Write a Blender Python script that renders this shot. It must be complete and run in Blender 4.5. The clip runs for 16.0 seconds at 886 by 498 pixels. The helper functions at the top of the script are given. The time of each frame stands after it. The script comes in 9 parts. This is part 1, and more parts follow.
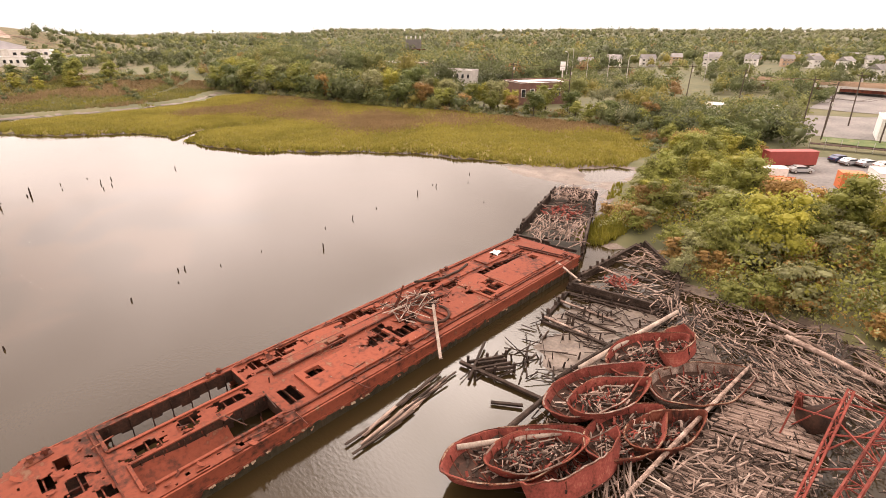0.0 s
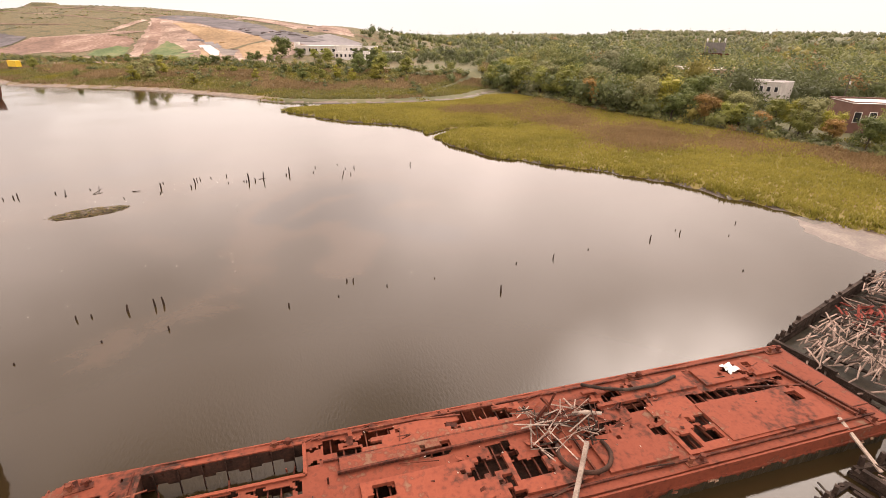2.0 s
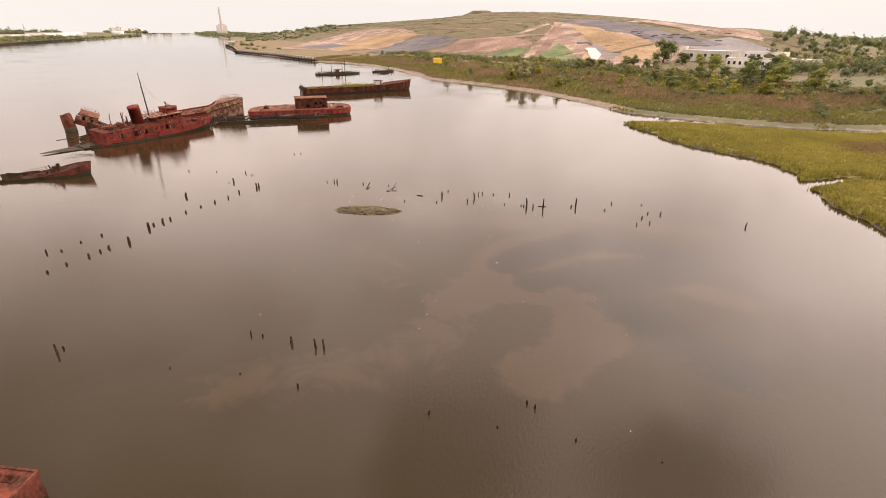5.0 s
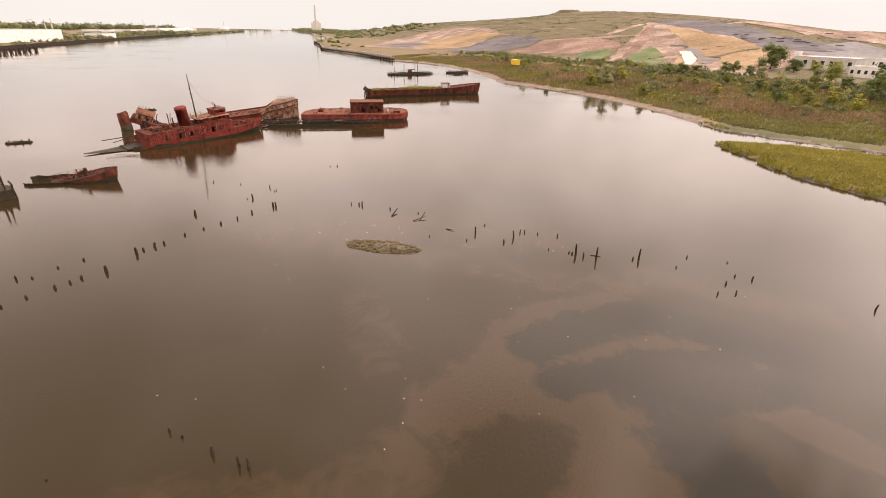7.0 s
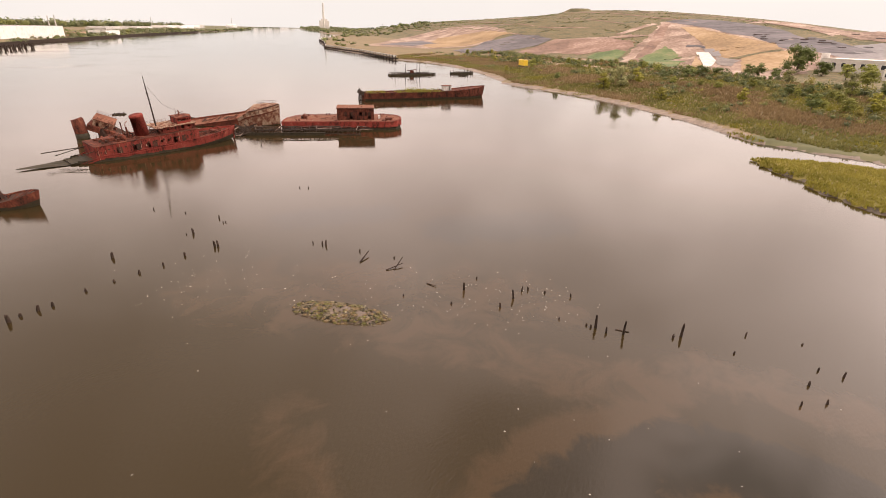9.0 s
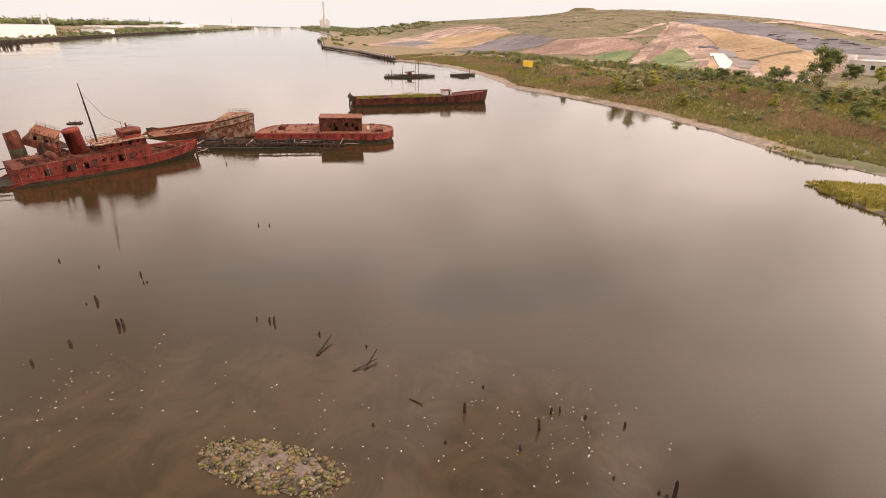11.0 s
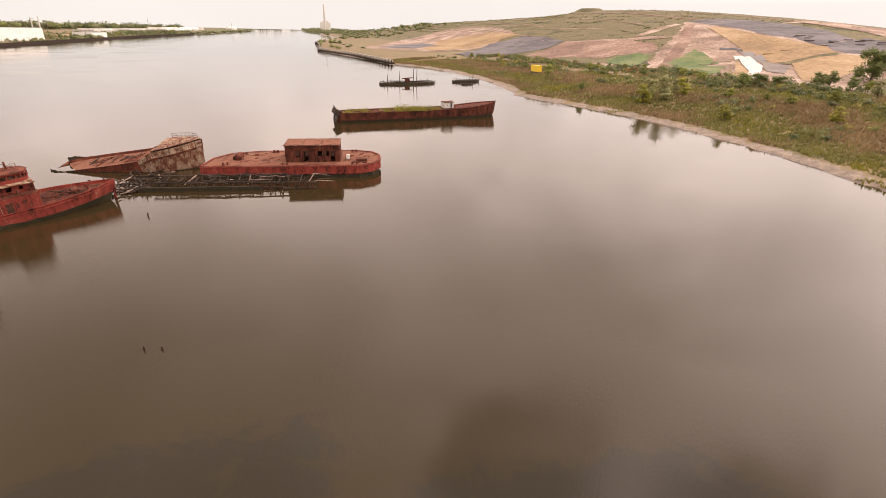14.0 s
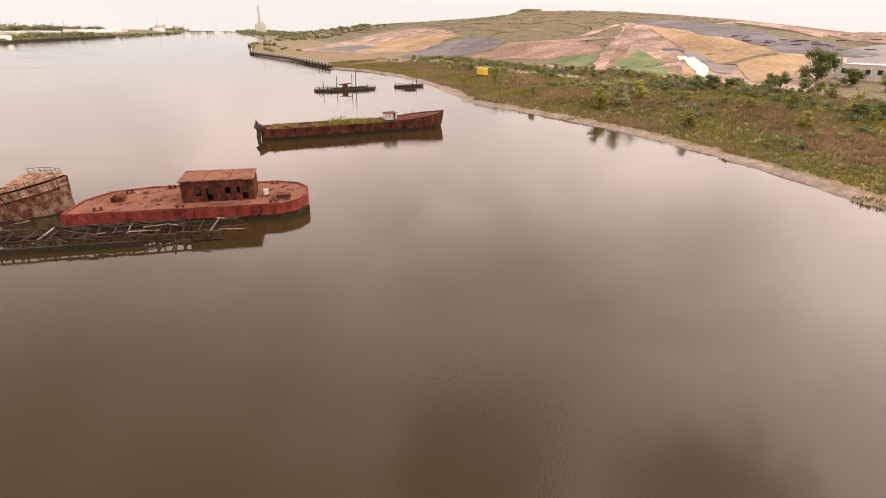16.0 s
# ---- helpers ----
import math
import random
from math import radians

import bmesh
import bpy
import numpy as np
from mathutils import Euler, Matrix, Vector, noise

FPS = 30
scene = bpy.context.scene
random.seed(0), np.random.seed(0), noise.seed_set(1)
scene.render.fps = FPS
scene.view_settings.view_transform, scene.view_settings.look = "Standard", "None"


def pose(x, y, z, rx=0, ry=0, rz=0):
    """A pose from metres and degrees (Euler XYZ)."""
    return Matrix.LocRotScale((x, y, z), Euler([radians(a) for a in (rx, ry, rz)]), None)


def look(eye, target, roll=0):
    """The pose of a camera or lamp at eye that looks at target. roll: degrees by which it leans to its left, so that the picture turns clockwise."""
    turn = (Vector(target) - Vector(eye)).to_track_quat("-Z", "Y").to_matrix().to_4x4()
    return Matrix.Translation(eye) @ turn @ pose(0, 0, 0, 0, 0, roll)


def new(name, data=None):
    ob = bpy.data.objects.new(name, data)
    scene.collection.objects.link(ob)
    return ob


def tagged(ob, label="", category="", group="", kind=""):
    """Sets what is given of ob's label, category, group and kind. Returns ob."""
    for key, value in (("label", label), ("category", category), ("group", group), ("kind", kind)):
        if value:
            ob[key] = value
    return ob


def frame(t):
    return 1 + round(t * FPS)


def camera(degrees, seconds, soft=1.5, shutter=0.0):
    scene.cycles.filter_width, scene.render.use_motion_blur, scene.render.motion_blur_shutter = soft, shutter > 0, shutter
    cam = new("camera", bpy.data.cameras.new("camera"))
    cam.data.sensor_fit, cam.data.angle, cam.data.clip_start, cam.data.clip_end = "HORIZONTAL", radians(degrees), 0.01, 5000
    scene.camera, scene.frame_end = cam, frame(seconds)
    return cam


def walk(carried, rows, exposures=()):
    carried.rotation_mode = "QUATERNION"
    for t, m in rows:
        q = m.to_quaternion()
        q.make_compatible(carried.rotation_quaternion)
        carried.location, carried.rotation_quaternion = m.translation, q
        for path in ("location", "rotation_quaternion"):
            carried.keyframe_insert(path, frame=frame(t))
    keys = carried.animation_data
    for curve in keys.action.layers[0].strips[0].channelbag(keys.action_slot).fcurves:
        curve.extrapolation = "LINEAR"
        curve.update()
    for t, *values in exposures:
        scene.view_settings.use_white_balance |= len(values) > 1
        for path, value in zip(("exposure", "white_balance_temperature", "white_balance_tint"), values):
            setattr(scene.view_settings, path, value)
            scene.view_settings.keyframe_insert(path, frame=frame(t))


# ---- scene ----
cam = camera(82.4, 16.0, soft=0.8)
METRES, EYE, TILT, LEAN, TURN = 157.2, 25.0, 0.0, 0.0, 41.9
PATH = [
    (0, (2.643, 1.336, 27.26), (1.381, 2.673, 26.473), 0.1),
    (0.5, (0.695, 4.753, 27.123), (-0.717, 5.93, 26.335), 0.4),
    (1, (-1.346, 8.359, 27.008), (-2.9, 9.343, 26.222), 0.7),
    (1.5, (-3.579, 12.229, 26.91), (-5.254, 12.987, 26.123), 0.5),
    (2, (-6.168, 15.742, 26.936), (-7.931, 16.263, 26.149), 0.5),
    (2.5, (-9.097, 18.56, 26.97), (-10.915, 18.837, 26.184), 0.5),
    (3, (-12.327, 20.971, 26.973), (-14.165, 21.001, 26.186), 0.5),
    (3.5, (-15.919, 23.204, 26.9), (-17.743, 22.976, 26.114), 0.4),
    (4, (-19.803, 24.898, 26.811), (-21.581, 24.426, 26.026), 0.2),
    (4.2, (-21.459, 25.313, 26.832), (-23.222, 24.79, 26.046), 0.1),
    (4.7, (-25.540, 26.363, 27.030), (-27.250, 25.691, 26.242), 0.27),
    (5.2, (-29.686, 27.188, 27.326), (-31.346, 26.401, 26.538), 0.45),
    (5.7, (-33.901, 27.601, 27.649), (-35.518, 26.729, 26.860), 0.62),
    (6.1, (-37.326, 27.510, 27.879), (-38.914, 26.586, 27.089), 0.76),
    (6.5, (-40.801, 26.941, 28.044), (-42.363, 25.978, 27.25), 0.9),
    (7, (-45.19, 25.754, 28.133), (-46.732, 24.759, 27.337), 1.0),
    (7.5, (-49.596, 24.169, 28.124), (-51.131, 23.163, 27.328), 1.0),
    (8, (-53.996, 22.323, 28.052), (-55.528, 21.313, 27.255), 1.1),
    (8.5, (-58.428, 20.326, 27.978), (-59.956, 19.311, 27.18), 1.2),
    (9, (-62.754, 18.026, 27.967), (-64.28, 17.011, 27.167), 1.3),
    (9.2, (-64.508, 16.994, 27.97), (-66.034, 15.979, 27.17), 1.4),
    (11.5, (-84.875, 4.04, 27.464), (-86.399, 3.021, 26.664), 1.4),
    (12, (-89.097, 1.218, 27.451), (-90.62, 0.197, 26.653), 1.4),
    (12.5, (-93.44, -1.647, 27.494), (-94.963, -2.669, 26.697), 1.4),
    (13, (-97.817, -4.541, 27.502), (-99.34, -5.564, 26.706), 1.3),
    (13.5, (-102.209, -7.546, 27.515), (-103.731, -8.57, 26.72), 1.3),
    (14, (-106.582, -10.563, 27.518), (-108.104, -11.588, 26.723), 1.2),
    (14.5, (-110.951, -13.522, 27.491), (-112.472, -14.55, 26.698), 1.1),
    (15, (-115.293, -16.528, 27.509), (-116.82, -17.548, 26.716), 1.1),
    (15.5, (-119.784, -19.315, 27.534), (-121.378, -20.229, 26.744), 1.1),
    (16, (-124.422, -21.93, 27.573), (-126.047, -22.789, 26.785), 1.0),
]
walk(cam, [(t, look(eye, target, roll)) for t, eye, target, roll in PATH], [(0.0, 0.33), (1.5, 0.22), (3.0, 0.06), (4.2, 0.0), (16.0, 0.0)])


# ---- sky, sun and exposure ----
SUN_AZIMUTH, SUN_ELEVATION = radians(131), radians(42)
world = bpy.data.worlds.new("overcast_sky")
scene.world = world
world.use_nodes = True
wn, wl = world.node_tree.nodes, world.node_tree.links
wn.clear()
w_out, w_bg = wn.new("ShaderNodeOutputWorld"), wn.new("ShaderNodeBackground")
sky = wn.new("ShaderNodeTexSky")
sky.sky_type, sky.sun_disc, sky.sun_elevation, sky.sun_rotation = "NISHITA", False, SUN_ELEVATION, radians(90) - SUN_AZIMUTH
sky.dust_density, sky.air_density = 4.0, 1.5
w_tc, w_sep, w_map, w_noise, w_ramp = (wn.new("ShaderNode" + k) for k in ("TexCoord", "SeparateXYZ", "Mapping", "TexNoise", "ValToRGB"))
w_map.inputs["Scale"].default_value = (1.0, 1.0, 1.7)
w_noise.inputs["Scale"].default_value, w_noise.inputs["Detail"].default_value, w_noise.inputs["Roughness"].default_value = 2.6, 5.0, 0.52
w_noise.inputs["Distortion"].default_value = 0.5
w_ramp.color_ramp.elements[0].position, w_ramp.color_ramp.elements[1].position = 0.36, 0.62
w_ramp.color_ramp.elements[0].color, w_ramp.color_ramp.elements[1].color = (1.86, 1.46, 1.31, 1), (2.80, 2.22, 1.99, 1)
# towards the horizon the cloud deck closes to one pale veil
w_veil, w_fade, w_mix = wn.new("ShaderNodeMix"), wn.new("ShaderNodeMapRange"), wn.new("ShaderNodeMix")
w_veil.data_type = w_mix.data_type = "RGBA"
w_fade.inputs["From Min"].default_value, w_fade.inputs["From Max"].default_value = 0.045, 0.22
w_fade.inputs["To Min"].default_value, w_fade.inputs["To Max"].default_value = 0.05, 1.0
w_veil.inputs["A"].default_value = (1.0, 0.93, 0.885, 1)
w_scale = wn.new("ShaderNodeMix")
w_scale.data_type, w_scale.blend_type = "RGBA", "MULTIPLY"
w_scale.inputs["Factor"].default_value, w_scale.inputs["B"].default_value = 1.0, (0.1, 0.1, 0.1, 1)
w_mix.inputs["Factor"].default_value = 0.9
wl.new(w_tc.outputs["Generated"], w_map.inputs["Vector"])
wl.new(w_tc.outputs["Generated"], w_sep.inputs["Vector"])
wl.new(w_map.outputs["Vector"], w_noise.inputs["Vector"])
wl.new(w_noise.outputs["Fac"], w_ramp.inputs["Fac"])
wl.new(w_sep.outputs["Z"], w_fade.inputs["Value"])
wl.new(w_fade.outputs["Result"], w_veil.inputs["Factor"])
wl.new(w_ramp.outputs["Color"], w_veil.inputs["B"])
wl.new(sky.outputs["Color"], w_scale.inputs["A"])
wl.new(w_scale.outputs["Result"], w_mix.inputs["A"])
wl.new(w_veil.outputs["Result"], w_mix.inputs["B"])
# a broad cloud glow beside the sun, placed to match the water's brightness
w_dot, w_glow, w_add = wn.new("ShaderNodeVectorMath"), wn.new("ShaderNodeMapRange"), wn.new("ShaderNodeMix")
w_dot.operation, w_add.data_type, w_add.blend_type = "DOT_PRODUCT", "RGBA", "ADD"
w_dot.inputs[1].default_value = (math.cos(radians(155)) * 0.799, math.sin(radians(155)) * 0.799, 0.602)
w_glow.interpolation_type = "SMOOTHERSTEP"
w_glow.inputs["From Min"].default_value, w_glow.inputs["From Max"].default_value, w_glow.inputs["To Max"].default_value = 0.83, 1.02, 0.62
w_add.inputs["B"].default_value = (3.1, 2.52, 2.3, 1)
w_tame = wn.new("ShaderNodeMath")
w_tame.operation = "MULTIPLY"
wl.new(w_tc.outputs["Generated"], w_dot.inputs[0])
wl.new(w_dot.outputs["Value"], w_glow.inputs["Value"])
wl.new(w_glow.outputs["Result"], w_tame.inputs[0])
wl.new(w_fade.outputs["Result"], w_tame.inputs[1])
wl.new(w_tame.outputs["Value"], w_add.inputs["Factor"])
wl.new(w_mix.outputs["Result"], w_add.inputs["A"])
# and the veiled sun's disc shows as a bright tear in the clouds
w_dot2, w_core, w_tear, w_add2 = wn.new("ShaderNodeVectorMath"), wn.new("ShaderNodeMapRange"), wn.new("ShaderNodeMath"), wn.new("ShaderNodeMix")
w_dot2.operation, w_tear.operation, w_add2.data_type, w_add2.blend_type = "DOT_PRODUCT", "MULTIPLY", "RGBA", "ADD"
w_dot2.inputs[1].default_value = (math.cos(SUN_AZIMUTH) * math.cos(SUN_ELEVATION), math.sin(SUN_AZIMUTH) * math.cos(SUN_ELEVATION), math.sin(SUN_ELEVATION))
w_core.interpolation_type = "SMOOTHSTEP"
w_core.inputs["From Min"].default_value, w_core.inputs["From Max"].default_value = 0.95, 0.997
w_patch = wn.new("ShaderNodeMapRange")
w_patch.inputs["From Min"].default_value, w_patch.inputs["From Max"].default_value, w_patch.inputs["To Min"].default_value = 0.35, 0.6, 0.45
wl.new(w_tc.outputs["Generated"], w_dot2.inputs[0])
wl.new(w_dot2.outputs["Value"], w_core.inputs["Value"])
wl.new(w_noise.outputs["Fac"], w_patch.inputs["Value"])
wl.new(w_core.outputs["Result"], w_tear.inputs[0])
wl.new(w_patch.outputs["Result"], w_tear.inputs[1])
wl.new(w_tear.outputs["Value"], w_add2.inputs["Factor"])
wl.new(w_add.outputs["Result"], w_add2.inputs["A"])
w_add2.inputs["B"].default_value = (12.5, 10.6, 9.5, 1)
# a darkened side and two dark clouds, placed to match the water's reflections
w_far, w_side, w_shade = wn.new("ShaderNodeVectorMath"), wn.new("ShaderNodeMapRange"), wn.new("ShaderNodeMix")
w_far.operation, w_shade.data_type, w_shade.blend_type = "DOT_PRODUCT", "RGBA", "MULTIPLY"
w_far.inputs[1].default_value = (math.cos(radians(258)) * 0.766, math.sin(radians(258)) * 0.766, 0.643)
w_side.interpolation_type = "SMOOTHSTEP"
w_side.inputs["From Min"].default_value, w_side.inputs["From Max"].default_value, w_side.inputs["To Max"].default_value = 0.84, 1.0, 1.0
w_shade.inputs["B"].default_value = (0.62, 0.63, 0.60, 1)
w_lump = wn.new("ShaderNodeTexNoise")
w_lump.inputs["Scale"].default_value, w_lump.inputs["Detail"].default_value, w_lump.inputs["Distortion"].default_value = 7.0, 5.0, 0.8
wl.new(w_tc.outputs["Generated"], w_lump.inputs["Vector"])
w_grey = None
for azimuth, elevation in ((201, 48), (173, 43)):
    w_heavy, w_edge, w_over = wn.new("ShaderNodeVectorMath"), wn.new("ShaderNodeMath"), wn.new("ShaderNodeMapRange")
    w_heavy.operation, w_edge.operation, w_over.interpolation_type = "DOT_PRODUCT", "MULTIPLY_ADD", "SMOOTHSTEP"
    w_heavy.inputs[1].default_value = (math.cos(radians(azimuth)) * math.cos(radians(elevation)), math.sin(radians(azimuth)) * math.cos(radians(elevation)), math.sin(radians(elevation)))
    w_edge.inputs[1].default_value = 0.05
    w_over.inputs["From Min"].default_value, w_over.inputs["From Max"].default_value = 1.006, 1.026
    wl.new(w_tc.outputs["Generated"], w_heavy.inputs[0])
    wl.new(w_lump.outputs["Fac"], w_edge.inputs[0])
    wl.new(w_heavy.outputs["Value"], w_edge.inputs[2])
    wl.new(w_edge.outputs["Value"], w_over.inputs["Value"])
    if w_grey is None:
        w_grey = w_over.outputs["Result"]
    else:
        w_most = wn.new("ShaderNodeMath")
        w_most.operation = "MAXIMUM"
        wl.new(w_grey, w_most.inputs[0])
        wl.new(w_over.outputs["Result"], w_most.inputs[1])
        w_grey = w_most.outputs["Value"]
w_cloud = wn.new("ShaderNodeMix")
w_cloud.data_type, w_cloud.blend_type = "RGBA", "MULTIPLY"
w_cloud.inputs["B"].default_value = (0.36, 0.39, 0.42, 1)
wl.new(w_tc.outputs["Generated"], w_far.inputs[0])
wl.new(w_far.outputs["Value"], w_side.inputs["Value"])
wl.new(w_side.outputs["Result"], w_shade.inputs["Factor"])
wl.new(w_add2.outputs["Result"], w_shade.inputs["A"])
wl.new(w_grey, w_cloud.inputs["Factor"])
wl.new(w_shade.outputs["Result"], w_cloud.inputs["A"])
wl.new(w_cloud.outputs["Result"], w_bg.inputs["Color"])
w_bg.inputs["Strength"].default_value = 1.0
wl.new(w_bg.outputs["Background"], w_out.inputs["Surface"])
sun = new("sun", bpy.data.lights.new("sun", "SUN"))
sun.data.energy, sun.data.angle, sun.data.color = 0.5, radians(140), (1.0, 0.90, 0.78)
sun.matrix_world = look((0, 0, 200), (-200 * math.cos(SUN_AZIMUTH), -200 * math.sin(SUN_AZIMUTH), 200 - 200 * math.tan(SUN_ELEVATION)))

# ---- materials ----


def material(name, colors, scale=1.0, rough=0.8, metal=0.0, bump=0.3, fine=8.0, island=0.0, each=0.0, stretch=(1, 1, 1), stops=None, dist=0.02, coords="Object", spec=0.5):
    """Two scales of noise over the given colours; island and each vary the brightness piece by piece and object by object."""
    m = bpy.data.materials.new(name)
    m.use_nodes = True
    n, l = m.node_tree.nodes, m.node_tree.links
    b = n["Principled BSDF"]
    b.inputs["Metallic"].default_value, b.inputs["Specular IOR Level"].default_value = metal, spec
    tc, mp, n1, n2, mix, ramp = (n.new("ShaderNode" + k) for k in ("TexCoord", "Mapping", "TexNoise", "TexNoise", "Mix", "ValToRGB"))
    mp.inputs["Scale"].default_value = stretch
    n1.inputs["Scale"].default_value, n1.inputs["Detail"].default_value = scale, 5
    n2.inputs["Scale"].default_value, n2.inputs["Detail"].default_value = scale * fine, 4
    mix.inputs["Factor"].default_value = 0.4
    l.new(tc.outputs[coords], mp.inputs["Vector"])
    l.new(mp.outputs["Vector"], n1.inputs["Vector"])
    l.new(mp.outputs["Vector"], n2.inputs["Vector"])
    l.new(n1.outputs["Fac"], mix.inputs["A"])
    l.new(n2.outputs["Fac"], mix.inputs["B"])
    l.new(mix.outputs["Result"], ramp.inputs["Fac"])
    el = ramp.color_ramp.elements
    stops = stops or [0.32 + 0.36 * i / max(1, len(colors) - 1) for i in range(len(colors))]
    while len(el) < len(colors):
        el.new(0.5)
    for e, p, c in zip(el, stops, colors):
        e.position, e.color = p, (*c, 1)
    out = ramp.outputs["Color"]
    for amount, node, socket in ((island, "NewGeometry", "Random Per Island"), (each, "ObjectInfo", "Random")):
        if amount:
            src, rng, hsv = n.new("ShaderNode" + node), n.new("ShaderNodeMapRange"), n.new("ShaderNodeHueSaturation")
            rng.inputs["To Min"].default_value, rng.inputs["To Max"].default_value = 1 - amount, 1 + amount
            l.new(src.outputs[socket], rng.inputs["Value"])
            l.new(rng.outputs["Result"], hsv.inputs["Value"])
            l.new(out, hsv.inputs["Color"])
            out = hsv.outputs["Color"]
    l.new(out, b.inputs["Base Color"])
    b.inputs["Roughness"].default_value = rough
    if bump:
        bp = n.new("ShaderNodeBump")
        bp.inputs["Strength"].default_value, bp.inputs["Distance"].default_value = bump, dist
        l.new(mix.outputs["Result"], bp.inputs["Height"])
        l.new(bp.outputs["Normal"], b.inputs["Normal"])
    return m


def leaf_material(name, low, high, each=0.3, island=0.22, scale=0.35):
    m = material(name, [low, high], scale, 0.6, 0, 0, 6, island, each, spec=0.25)
    n, l = m.node_tree.nodes, m.node_tree.links
    b, out = n["Principled BSDF"], n["Material Output"]
    tr, ms = n.new("ShaderNodeBsdfTranslucent"), n.new("ShaderNodeMixShader")
    ms.inputs["Fac"].default_value = 0.38
    l.new(b.inputs["Base Color"].links[0].from_socket, tr.inputs["Color"])
    l.new(b.outputs["BSDF"], ms.inputs[1])
    l.new(tr.outputs["BSDF"], ms.inputs[2])
    l.new(ms.outputs["Shader"], out.inputs["Surface"])
    return m


RUST = material("rust_red_plate", [(0.040, 0.020, 0.014), (0.105, 0.034, 0.021), (0.175, 0.048, 0.027), (0.205, 0.056, 0.031), (0.15, 0.044, 0.026), (0.17, 0.095, 0.060)], 0.28, 0.8, 0.0, 0.7, 9, each=0.14, stops=[0.34, 0.40, 0.46, 0.54, 0.60, 0.66], spec=0.15)
RUST_SHELL = material("maroon_rusted_plate", [(0.045, 0.017, 0.013), (0.145, 0.038, 0.028), (0.22, 0.056, 0.042), (0.33, 0.14, 0.10)], 0.9, 0.85, 0.0, 0.8, 7, each=0.25, stops=[0.32, 0.42, 0.56, 0.72], spec=0.15)
RUST_DARK = material("rust_dark_plate", [(0.016, 0.010, 0.008), (0.06, 0.021, 0.014), (0.12, 0.036, 0.022), (0.18, 0.075, 0.042)], 0.8, 0.85, 0.0, 0.6, 6, each=0.25, stretch=(1, 1, 0.5), stops=[0.36, 0.44, 0.55, 0.68], spec=0.15)
RUST_TUG = material("faded_red_paint", [(0.022, 0.010, 0.008), (0.10, 0.021, 0.015), (0.175, 0.032, 0.023), (0.20, 0.042, 0.030), (0.25, 0.12, 0.085)], 0.8, 0.8, 0.0, 0.6, 6, each=0.18, stops=[0.34, 0.42, 0.50, 0.60, 0.70], stretch=(1, 1, 0.4), spec=0.15)
RUST_PALE = material("flaked_cream_paint", [(0.07, 0.028, 0.018), (0.15, 0.058, 0.034), (0.25, 0.17, 0.115), (0.36, 0.285, 0.21)], 1.1, 0.8, 0.0, 0.6, 7, stops=[0.38, 0.47, 0.53, 0.68], stretch=(1, 1, 0.6), spec=0.15)
HULL_FLAKE = material("flaked_plate_paint", [(0.10, 0.04, 0.024), (0.20, 0.10, 0.062), (0.33, 0.245, 0.175), (0.42, 0.34, 0.26)], 0.9, 0.8, 0.0, 0.5, 7, each=0.35, stops=[0.36, 0.45, 0.53, 0.66], stretch=(1, 1, 0.4), spec=0.15)
SLIME = material("weedy_waterline", [(0.012, 0.012, 0.008), (0.035, 0.030, 0.018), (0.05, 0.035, 0.022)], 1.2, 0.6, 0.0, 0.6, 6, spec=0.15)
WOOD = material("weathered_grey_wood", [(0.060, 0.041, 0.032), (0.205, 0.148, 0.118), (0.43, 0.345, 0.29)], 1.3, 0.9, 0.0, 0.5, 7, island=0.35, each=0.25, spec=0.15)
WOOD_PALE = material("bleached_timber", [(0.16, 0.12, 0.095), (0.31, 0.25, 0.205), (0.46, 0.39, 0.33)], 1.2, 0.9, 0.0, 0.4, 7, each=0.15, spec=0.15)
WOOD_DARK = material("wet_dark_wood_and_gap_shade", [(0.012, 0.009, 0.007), (0.036, 0.025, 0.019), (0.075, 0.055, 0.043)], 1.4, 0.85, 0.0, 0.6, 6, island=0.4, each=0.3, spec=0.15)
MUD = material("tidal_mud", [(0.06, 0.045, 0.034), (0.12, 0.092, 0.070), (0.20, 0.16, 0.125)], 0.35, 0.6, 0.0, 0.5, 9, spec=0.35)
SAND = material("stony_beach", [(0.10, 0.078, 0.06), (0.19, 0.15, 0.115), (0.28, 0.225, 0.175)], 0.4, 0.9, 0.0, 0.5, 8)
PEAT = material("dark_wet_peat_bank", [(0.022, 0.016, 0.010), (0.05, 0.036, 0.022), (0.085, 0.062, 0.04)], 0.6, 0.55, 0.0, 0.7, 6, dist=0.08, spec=0.3)
SOIL = material("rough_meadow", [(0.092, 0.080, 0.034), (0.14, 0.112, 0.052), (0.18, 0.128, 0.064), (0.115, 0.104, 0.040)], 0.06, 0.95, 0.0, 0.6, 9, dist=0.1)
MARSH = material("marsh_turf", [(0.115, 0.105, 0.022), (0.17, 0.148, 0.034), (0.20, 0.158, 0.05), (0.185, 0.128, 0.062)], 0.05, 0.95, 0.0, 0.6, 10, dist=0.1)
WOODLAND = material("woodland_floor", [(0.06, 0.066, 0.028), (0.10, 0.10, 0.042), (0.135, 0.12, 0.055)], 0.03, 0.95, 0.0, 0.4, 9, dist=0.1)
HILLGRASS = material("landfill_grass", [(0.055, 0.056, 0.022), (0.10, 0.088, 0.036), (0.175, 0.135, 0.066), (0.065, 0.066, 0.024), (0.15, 0.115, 0.054)], 0.035, 0.95, 0.0, 0.8, 9, dist=0.8, stretch=(1, 1, 9), stops=[0.40, 0.46, 0.50, 0.54, 0.60])
